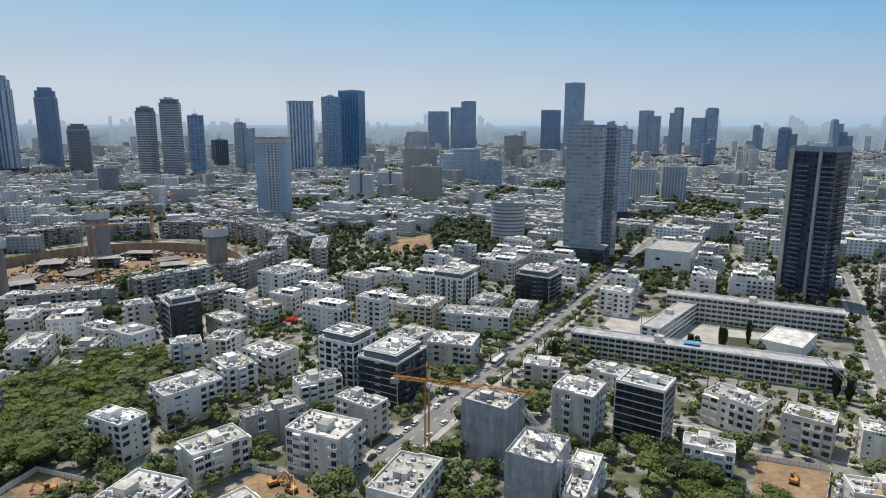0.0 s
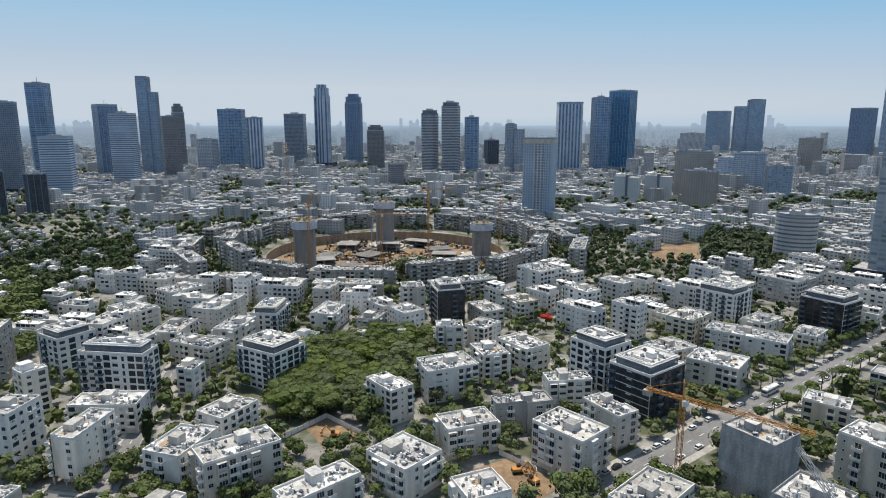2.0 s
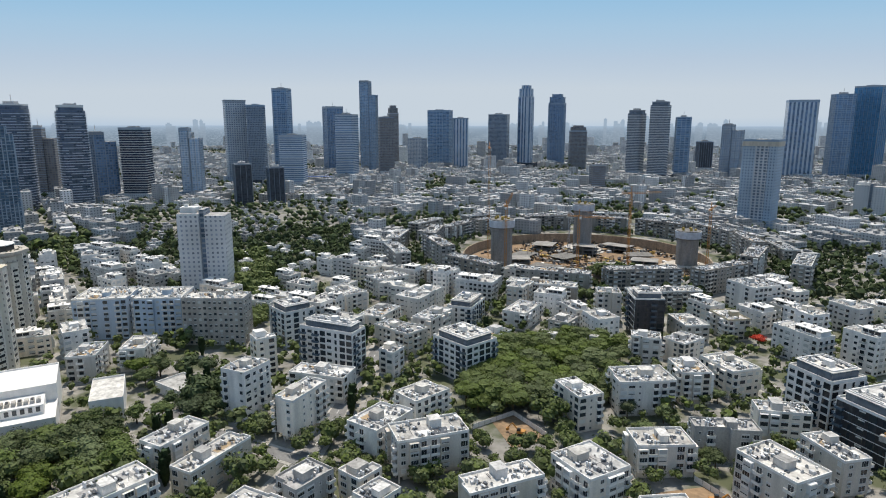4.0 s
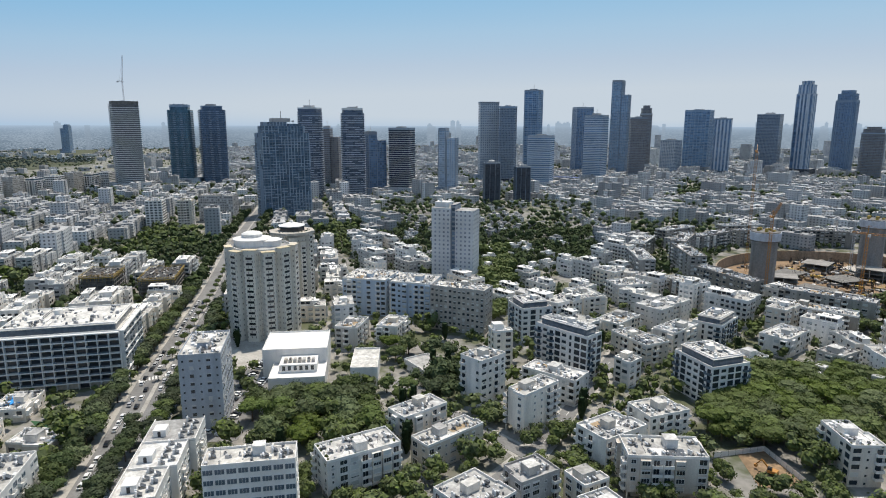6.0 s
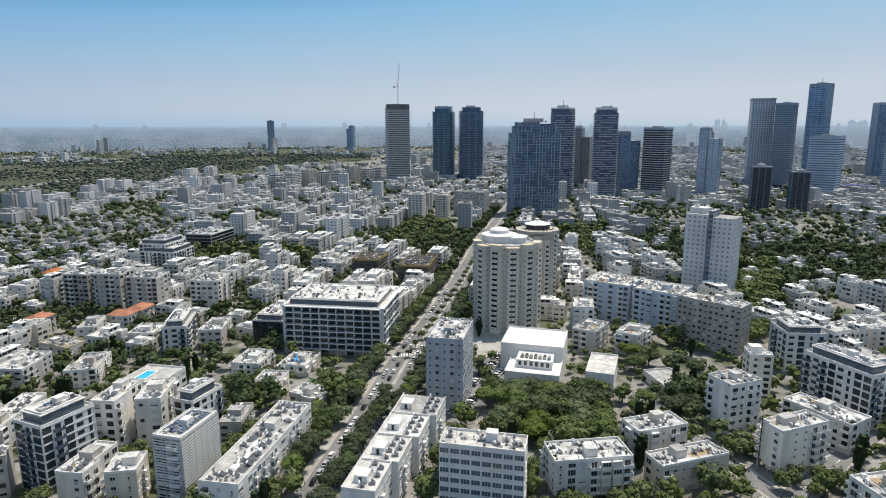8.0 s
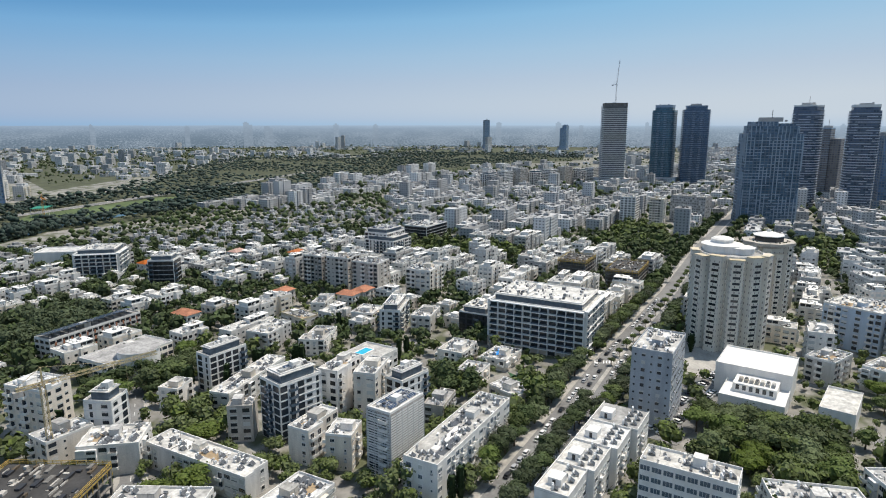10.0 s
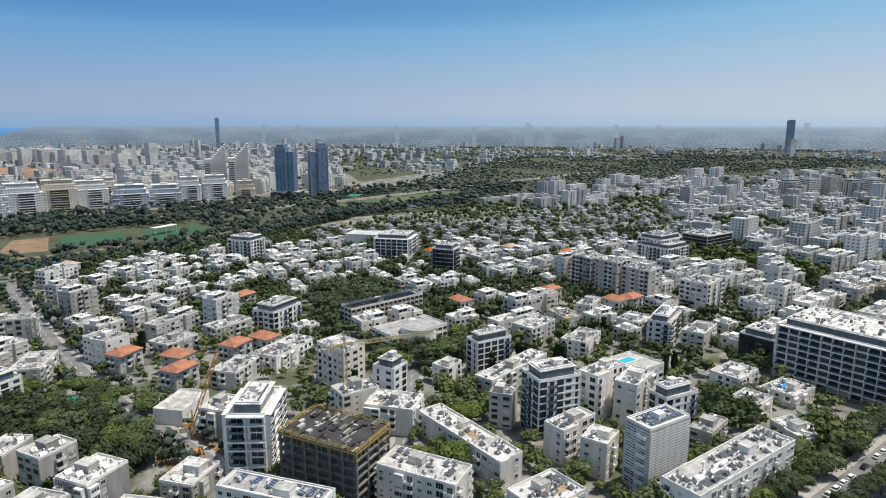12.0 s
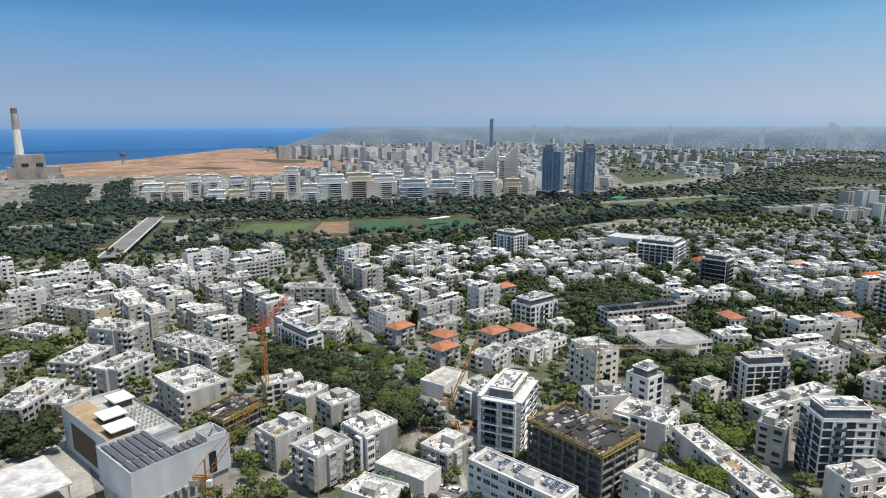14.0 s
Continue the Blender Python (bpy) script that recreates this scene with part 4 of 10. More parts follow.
            tagged(part("facade_sheets", q.mesh("facade_sheets", [FRAME, UNIT]), home, pose(px, py, pz, 0, 0, rot)), kind="stuff")
        if style == "bigbalc":
            # white upright frames between the balconies
            q = Geo()
            for i in range(n + 1):
                u = (i - n / 2) * (width / n)
                q.box(max(-width / 2, u - 0.2), min(width / 2, u + 0.2), 0, 1.7, 0, deck + 0.4, 0)
            for k in range(1, floors + 1):
                if k % 3 or r.random() < 0.7:
                    q.box(-width / 2, width / 2, 0, 1.95, k * step - 0.2, k * step + 0.3, 0)
            px, py, pz, rot = place(0, 0)
            part("facade_frame", q.mesh("facade_frame", [FRAME]), home, pose(px, py, pz, 0, 0, rot))
    if joined.v:
        tagged(part("windows", joined.mesh("windows", jm), home), kind="stuff")
    if balconies.v:
        tagged(part("balconies", balconies.mesh("balconies", bal_mats), home), kind="stuff")
    if bays.v:
        tagged(part("balcony_bays", bays.mesh("balcony_bays", [wall if r.random() < 0.5 else PLASTER_WHITE]), home), kind="stuff")
    if white_boxes.v:
        tagged(part("wall_units", white_boxes.mesh("wall_units", [UNIT]), home), kind="stuff")
    return home


# ---- trees ----
def leaf_cloud(r, lobes, leaves, size, squash=0.75, core=True, lat=4, lon=6):
    """Many small leaf clumps on the skins of a few lobes, round a dark core. Returns a Geo."""
    g = Geo()
    spots = []
    for i in range(lobes):
        a = 2 * math.pi * i / lobes + rng.uniform(-0.4, 0.4)
        q = r * (0.5 if i else 0.0) * rng.uniform(0.6, 1.25)
        spots.append((q * math.cos(a), q * math.sin(a), rng.uniform(-0.14, 0.22) * r, r * rng.uniform(0.4, 0.62)))
    for x, y, z, q in spots:
        if core:
            k = len(g.v)
            pts = []
            for j in range(1, lat):
                th = math.pi * j / lat
                for i in range(lon):
                    ph = 2 * math.pi * i / lon + j * 0.5
                    s = q * 0.8 * rng.uniform(0.8, 1.1)
                    pts.append((x + s * math.sin(th) * math.cos(ph), y + s * math.sin(th) * math.sin(ph), z + s * squash * math.cos(th)))
            g.v += pts + [(x, y, z + q * squash * 0.8), (x, y, z - q * squash * 0.8)]
            for j in range(lat - 2):
                for i in range(lon):
                    g.f.append((k + j * lon + i, k + (j + 1) * lon + i, k + (j + 1) * lon + (i + 1) % lon, k + j * lon + (i + 1) % lon))
                    g.m.append(0)
            for i in range(lon):
                g.f.append((k + len(pts), k + i, k + (i + 1) % lon))
                g.f.append((k + len(pts) + 1, k + (lat - 2) * lon + (i + 1) % lon, k + (lat - 2) * lon + i))
                g.m += [0, 0]
        for _ in range(leaves // lobes):
            v = Vector((rng.gauss(0, 1), rng.gauss(0, 1), rng.gauss(0.25, 1))).normalized()
            c = Vector((x, y, z)) + Vector((v.x, v.y, v.z * squash)) * q * rng.uniform(0.78, 1.16)
            n = (v + Vector((rng.gauss(0, 0.28), rng.gauss(0, 0.28), rng.gauss(0, 0.28) + 0.15))).normalized()
            s = size * rng.uniform(0.6, 1.3)
            t = n.cross(Vector((rng.gauss(0, 1), rng.gauss(0, 1), rng.gauss(0, 1)))).normalized()
            b = n.cross(t)
            g.face([c + t * s, c + b * s * 0.7, c - t * s, c - b * s * 0.7], 0)
    return g


def trunk_geo(h, r, limbs=4, spread=1.6):
    g = Geo()
    k = 6
    g.prism(ring(k, r), 0, h, 0, grow=0.6)
    for i in range(limbs):
        a = 2 * math.pi * i / limbs + 0.4
        g.beam((0, 0, h * 0.7), (spread * math.cos(a), spread * math.sin(a), h * 1.25), r * 0.4, 0)
    return g


SHRUB = leaf_cloud(0.7, 1, 14, 0.35, 0.9, core=True)
CROWNS = [leaf_cloud(4.0, n, q, 0.28, s) for n, q, s in ((7, 860, 0.75), (8, 900, 0.65), (6, 820, 0.9), (9, 940, 0.6), (7, 840, 0.8))]
CROWN_MESH = [g.mesh("crown", [LEAF]) for g in CROWNS]
CROWN_BRIGHT = [g.mesh("crown", [LEAF_BRIGHT]) for g in CROWNS]
CROWN_DEEP = [g.mesh("crown", [LEAF_DEEP]) for g in CROWNS]
CROWN_BROAD = [leaf_cloud(4.0, n, 1400, 0.175, 0.66).mesh("crown", [LEAF_BRIGHT]) for n in (8, 10, 9)]
CROWN_RED = CROWNS[1].mesh("crown", [LEAF_RED])
TRUNK_MESH = trunk_geo(3.6, 0.28).mesh("trunk", [BARK])
def cypress_geo():
    g = Geo()
    for j in range(9):
        z, r = 0.6 + j * 1.15, 1.15 * math.sin(math.pi * (0.16 + 0.8 * (1 - j / 9.5))) + 0.15
        for _ in range(16):
            a = rng.uniform(0, 6.28)
            c = Vector((r * math.cos(a), r * math.sin(a), z + rng.uniform(-0.6, 0.6)))
            t = Vector((-math.sin(a), math.cos(a), rng.uniform(-0.3, 0.3))) * 0.45
            b = Vector((math.cos(a) * 0.25, math.sin(a) * 0.25, 0.75))
            g.face([c + t, c + b, c - t, c - b], 0)
        g.prism(ring(6, r * 0.8, 0, 0, j), z - 0.7, z + 0.7, 0, grow=0.85)
    return g


CYPRESS_MESH = cypress_geo().mesh("crown", [LEAF_DARK])
def palm_geo():
    g = Geo()
    for i in range(22):
        a = 2 * math.pi * i / 22 + rng.uniform(-0.1, 0.1)
        lift = rng.uniform(-0.5, 0.9)
        p = [Vector((0, 0, 0)), Vector((math.cos(a) * 1.2, math.sin(a) * 1.2, 0.5 + lift * 0.6)), Vector((math.cos(a) * 2.4, math.sin(a) * 2.4, lift * 0.8)), Vector((math.cos(a) * 3.1, math.sin(a) * 3.1, lift - 0.8))]
        s = Vector((-math.sin(a), math.cos(a), 0))
        wd = (0.1, 0.42, 0.36, 0.05)
        for k in range(3):
            g.face([p[k] - s * wd[k] - Vector((0, 0, 0.15)), p[k + 1] - s * wd[k + 1] - Vector((0, 0, 0.15)), p[k + 1], p[k]], 0)
            g.face([p[k], p[k + 1], p[k + 1] + s * wd[k + 1] - Vector((0, 0, 0.15)), p[k] + s * wd[k] - Vector((0, 0, 0.15))], 0)
    return g


PALM_MESH = palm_geo().mesh("fronds", [LEAF])
PALM_TRUNK = trunk_geo(7.0, 0.25, 0).mesh("trunk", [BARK])
TREE_AT = []


def tree(x, y, r=4.0, height=7.5, kind="leafy", group="trees"):
    TREE_AT.append((x, y))
    if kind == "cypress":
        t = thing("cypress", "dark slender cypress beside the buildings", "tree", pose(x, y, 0, 0, 0, rng.uniform(0, 360)), group="cypresses")
        part("trunk", TRUNK_MESH, t, pose(0, 0, 0) @ Matrix.Diagonal((0.5, 0.5, 0.5, 1)))
        part("crown", CYPRESS_MESH, t, Matrix.Diagonal((r, r, height / 10, 1)))
    elif kind == "palm":
        t = thing("palm_tree", "tall palm with a bare trunk and drooping fronds", "tree", pose(x, y, 0, 0, 0, rng.uniform(0, 360)), group="palms")
        part("trunk", PALM_TRUNK, t, Matrix.Diagonal((1, 1, height / 7, 1)))
        part("fronds", PALM_MESH, t, pose(0, 0, height))
    else:
        me = CROWN_RED if kind == "red" else rng.choice(CROWN_BROAD if kind == "bright" and r > 6.5 else CROWN_BRIGHT if kind == "bright" else CROWN_DEEP if kind == "deep" else CROWN_MESH)
        label = {"red": "tree in full red-orange flower", "bright": "broad bright green tree with a flat-topped crown"}.get(kind, "dark green leafy tree with an uneven rounded crown")
        t = thing("tree", label, "tree", pose(x, y, 0, 0, 0, rng.uniform(0, 360)), group=group)
        part("trunk", TRUNK_MESH, t, Matrix.Diagonal((r / 4, r / 4, (height - r * 0.6) / 3.9, 1)))
        s = r / 4
        part("crown", me, t, pose(0, 0, height - r * 0.55) @ Matrix.Diagonal((s, s, s * rng.uniform(0.85, 1.1), 1)))
    return t

# ---- ground, roads, water, backdrop ----
PIT_X, PIT_Y, PIT_R, PIT_Z = -287.0, 514.0, 112.0, -9.0


def ground_material():
    m = mat("town_ground", (0.29, 0.278, 0.255), 0.95, stain=0.35, stain_scale=0.02, grain=0.3, scale=0.25, bump=0.3)
    n, link = m.node_tree.nodes, m.node_tree.links.new
    bsdf = n["Principled BSDF"]
    old = bsdf.inputs["Base Color"].links[0].from_socket
    tex = n.new("ShaderNodeTexNoise")
    tex.inputs["Scale"].default_value, tex.inputs["Detail"].default_value = 0.055, 6
    coord = n.new("ShaderNodeTexCoord")
    link(coord.outputs["Object"], tex.inputs[0])
    ramp = n.new("ShaderNodeMapRange")
    ramp.inputs[1].default_value, ramp.inputs[2].default_value = 0.47, 0.58
    mix = n.new("ShaderNodeMix")
    mix.data_type = "RGBA"
    mix.inputs[7].default_value = (0.085, 0.095, 0.05, 1)
    link(tex.outputs[0], ramp.inputs[0]), link(ramp.outputs[0], mix.inputs[0]), link(old, mix.inputs[6]), link(mix.outputs[2], bsdf.inputs["Base Color"])
    return m


def build_ground():
    g = Geo()
    n = 72
    radii = [PIT_R, PIT_R + 25, 260, 600, 1400, 3000, 4600]
    for a, b in zip(radii, radii[1:]):
        p, q = ring(n, a, PIT_X, PIT_Y), ring(n, b, PIT_X, PIT_Y)
        for i in range(n):
            j = (i + 1) % n
            g.face([(*p[i], 0), (*q[i], 0), (*q[j], 0), (*p[j], 0)], 0)
    thing("ground", "dry town ground with gardens and paving", "ground", me=g.mesh("ground", [ground_material()]), kind="structure")
    g = Geo()
    p = ring(n, PIT_R, PIT_X, PIT_Y)
    for i in range(n):
        j = (i + 1) % n
        g.face([(*p[i], PIT_Z), (*p[j], PIT_Z), (*p[j], 0.4), (*p[i], 0.4)], 1)
    g.face([(x, y, PIT_Z) for x, y in p], 0)
    q = ring(n, PIT_R + 1.0, PIT_X, PIT_Y)
    for i in range(n):
        j = (i + 1) % n
        g.face([(*p[i], 0.4), (*p[j], 0.4), (*q[j], 0.4), (*q[i], 0.4)], 1)
        g.face([(*q[i], 0.4), (*q[j], 0.4), (*q[j], 0.0), (*q[i], 0.0)], 1)
    thing("excavation", "round building pit with piled brown retaining wall", "pit", me=g.mesh("excavation", [SOIL, mat("pile_wall", (0.4, 0.3, 0.21), 0.95, stain=0.3, stain_scale=0.2, streak=True, grain=0.3, scale=0.6)]), kind="structure")


build_ground()


def sheet(name, label, pts, z, m, category="ground"):
    """A flat patch of ground by its outline."""
    g = Geo()
    g.prism(pts, z - 0.04, z, 0, bottom=False)
    return thing(name, label, category, me=g.mesh(name, [m]), kind="structure")


def strip(name, label, pts, width, z, m, category="road"):
    """A band of even width along a line."""
    g = Geo()
    left, right = [], []
    for i, p in enumerate(pts):
        a, b = Vector(pts[max(0, i - 1)]), Vector(pts[min(len(pts) - 1, i + 1)])
        e = (b - a).normalized()
        nrm = Vector((-e.y, e.x)) * width / 2
        left.append(Vector(p) + nrm)
        right.append(Vector(p) - nrm)
    for i in range(len(pts) - 1):
        g.face([(*right[i], z), (*right[i + 1], z), (*left[i + 1], z), (*left[i], z)], 0)
        g.face([(*right[i], z - 0.06), (*right[i + 1], z - 0.06), (*right[i + 1], z), (*right[i], z)], 0)
        g.face([(*left[i + 1], z - 0.06), (*left[i], z - 0.06), (*left[i], z), (*left[i + 1], z)], 0)
    return thing(name, label, category, me=g.mesh(name, [m]), kind="structure")


ROAD_CLEAR = []  # lines that houses and trees keep off: points, half width


STREETS = []


def street(pts, width=9.0, walk_width=3.0, label="asphalt side street between apartment blocks", lines=True, verge=True):
    k = len(STREETS)
    STREETS.append(label)
    top = 0.17 + 0.005 * k
    strip("pavement", "pale paved walks along the street", pts, width + 2 * walk_width, 0.1 + 0.004 * k, PAVING, "pavement")
    strip("road", label, pts, width, top, ASPHALT)
    if lines:
        g = Geo()
        for a, b in zip(pts, pts[1:]):
            a, b = Vector(a), Vector(b)
            e = (b - a).normalized()
            nrm = Vector((-e.y, e.x)) * 0.12
            for k in range(int((b - a).length / 9)):
                p, q = a + e * k * 9, a + e * (k * 9 + 3.5)
                g.face([(*(v), top + 0.004) for v in (p - nrm, q - nrm, q + nrm, p + nrm)], 0)
        if g.v:
            thing("lane_line", "dashed white lane marking", "road marking", me=g.mesh("lane_line", [PAINT_WHITE]), kind="structure")
    ROAD_CLEAR.append((pts, width / 2 + walk_width))


def on_road(x, y, margin=0.0):
    p = Vector((x, y))
    for pts, hw in ROAD_CLEAR:
        for a, b in zip(pts, pts[1:]):
            a, b = Vector(a), Vector(b)
            e = b - a
            t = max(0.0, min(1.0, (p - a).dot(e) / e.length_squared))
            if (p - a - e * t).length < hw + margin:
                return True
    return False


def inside(x, y, poly):
    hit = False
    for (x0, y0), (x1, y1) in zip(poly, poly[1:] + poly[:1]):
        if (y0 > y) != (y1 > y) and x < (x1 - x0) * (y - y0) / (y1 - y0) + x0:
            hit = not hit
    return hit


AVENUE = [(-120, -48), (-196, -30), (-250, -17), (-312, -3), (-365, 12), (-470, 40), (-665, 85), (-836, 132), (-1250, 250)]
street(AVENUE, 19.0, 3.5, "broad asphalt avenue with a planted median", lines=False)
strip("median", "narrow planted strip in the middle of the avenue", AVENUE, 1.8, 0.3, PAVING, "median")
SOUTH_STREET = [(-30, 190), (10, 262), (30, 296), (78, 381), (184, 575), (300, 790)]
street(SOUTH_STREET, 12.0, 3.0, "asphalt street with parked cars and trees")
street([(10, 262), (-60, 296), (-150, 330)], 8.0, 2.0)
street([(200, 258), (225, 305), (266, 382), (330, 500)], 9.0, 2.5)
street([(10, 262), (90, 232), (200, 190)], 8.0, 2.0)
NORTH_STREET = [(-100, -150), (-76, -178), (-51, -201), (-28, -232)]
street(NORTH_STREET, 9.0, 2.5, "short asphalt street lined by parked cars")
street([(-92, -165), (-104, -205), (-104, -300), (-112, -377), (-127, -480), (-140, -560)], 8.0, 2.0)
street([(-109, -137), (-160, -160), (-225, -215)], 7.0, 2.0)
street([(-176, 118), (-215, 108), (-262, 100)], 6.0, 1.5, lines=False)
street([(-150, 60), (-178, 120), (-215, 175), (-250, 225)], 7.0, 2.0)
street([(-1500, -760), (-700, -770), (-300, -820), (0, -868), (200, -900)], 16.0, 3.0, "wide road along the park", lines=False)
# zebra crossing on the avenue
g = Geo()
for k in range(12):
    u = -8.5 + k * 1.5
    c, s = math.cos(radians(-14)), math.sin(radians(-14))
    px, py = -317 + u * -s * -1, -3 + u * c
    g.box(px - 2, px + 2, py - 0.4, py + 0.4, 0.172, 0.18, 0)
thing("zebra_crossing", "white zebra crossing stripes on the avenue", "road marking", me=g.mesh("zebra_crossing", [PAINT_WHITE]), kind="structure")

# building plots, plazas and yards
sheet("building_plot", "bare sandy building plot", [(-148, 190), (-126, 176), (-120, 192), (-140, 201)], 0.1, SOIL)
sheet("building_plot", "bare sandy building plot with diggers", [(-74, 184), (-47, 176), (-40, 190), (-62, 200)], 0.1, SOIL)
sheet("building_plot", "bare sandy corner plot", [(-116, -232), (-92, -222), (-94, -194), (-112, -200)], 0.1, SOIL)
sheet("building_plot", "bare sandy building plot with diggers", [(100, 182), (124, 181), (137, 200), (115, 208)], 0.1, SOIL)
sheet("plaza", "pale paved plaza beside the round towers", [(-362, 34), (-330, 22), (-300, 44), (-345, 66)], 0.16, PAVING, "plaza")
sheet("plaza", "pale stone plaza with joints", [(18, -190), (44, -190), (60, -262), (30, -270)], 0.16, PAVING, "plaza")
sheet("car_park", "asphalt car park full of cars", [(-296, 22), (-240, 10), (-236, 22), (-316, 66), (-326, 58)], 0.15, ASPHALT, "car park")
sheet("school_yard", "paved school yard with lawns", [(80, 330), (170, 306), (205, 340), (110, 385)], 0.1, PAVING, "yard")
sheet("lawn", "green lawn in the school yard", [(150, 322), (180, 312), (192, 332), (160, 344)], 0.14, GRASS, "lawn")

sheet("building_plot", "orange sandy building plot below the dark grove", [(-55, 607), (-44, 659), (-15, 678), (-10, 598), (-46, 564)], 0.1, SOIL)
sheet("building_plot", "bare sandy lot beside the avenue trees", [(-595, 12), (-585, 32), (-615, 35), (-620, 15)], 0.1, SOIL)
# park, river, fields, dunes, sea
PARK = [(500, -720), (118, -677), (-18, -645), (-190, -592), (-355, -580), (-550, -622), (-760, -560), (-1100, -540), (-1500, -460), (-1900, -300), (-2200, -120), (-3400, -160), (-3400, -800), (-2100, -950), (-1900, -1250), (-1400, -1100), (-1000, -900), (-681, -830), (-354, -905), (12, -1080), (500, -1150)]
sheet("park_ground", "rough park grass with scrub", PARK, 0.08, GRASS, "park")
sheet("garden_ground", "green gardens and fields of the far suburbs", [(-900, -1000), (-1450, -1130), (-1900, -1280), (-2150, -980), (-3400, -830), (-3400, -1500), (-2900, -2300), (-2100, -2800), (-1250, -1500)], 0.05, GRASS, "garden")
strip("river", "calm green river through the park", [(500, -730), (100, -705), (-19, -665), (-200, -612), (-420, -604), (-600, -645), (-900, -640)], 16, 0.12, RIVER, "water")
strip("path", "sandy path along the river", [(300, -730), (0, -690), (-220, -648), (-420, -640), (-640, -690)], 9, 0.14, SOIL, "path")
sheet("sports_field", "worn grass field with bare patches", [(-70, -716), (-120, -790), (-190, -770), (-150, -695)], 0.18, FIELD, "field")
sheet("sports_field", "bare clay ground beside the pitches", [(-165, -690), (-200, -768), (-232, -760), (-205, -678)], 0.18, SOIL, "field")
sheet("sports_pitch", "bright green artificial football pitch", [(-215, -676), (-240, -752), (-300, -735), (-272, -664)], 0.2, TURF, "field")
sheet("sports_pitch", "bright green artificial football pitch", [(-290, -660), (-318, -732), (-380, -712), (-352, -645)], 0.2, TURF, "field")
sheet("lawn", "long mown park lawn", [(-560, -700), (-700, -660), (-900, -690), (-880, -740), (-650, -760)], 0.16, FIELD, "lawn")
COAST = [(560, -1500), (420, -1950), (259, -2236), (-6, -2538), (-190, -2920), (-400, -3369), (-749, -4029), (-1100, -4600)]
DUNES = [(286, -1697), (330, -2090), (250, -2236), (-14, -2538), (-198, -2920), (-410, -3360), (-560, -3640), (-506, -3011), (-521, -2576), (-541, -2118), (-627, -1839), (-548, -1657), (-380, -1600), (-182, -1576), (-67, -1700), (12, -1670), (182, -1752)]
sheet("dunes", "bare orange-brown coastal sand", DUNES, 0.12, SAND, "sand")
sheet("scrub", "dark scrub on the coastal sand", [(-405, -2060), (-480, -2030), (-520, -2180), (-400, -2330), (-330, -2300)], 0.2, GRASS, "scrub")
sheet("scrub", "dark scrub on the coastal sand", [(-90, -1900), (-190, -1820), (-260, -1850), (-170, -1960)], 0.2, GRASS, "scrub")
sheet("sea", "deep blue sea with a clear horizon", COAST[:1] + COAST[1:] + [(2600, -4400), (3600, -3200), (3600, -1500)], 0.25, SEA, "sea")


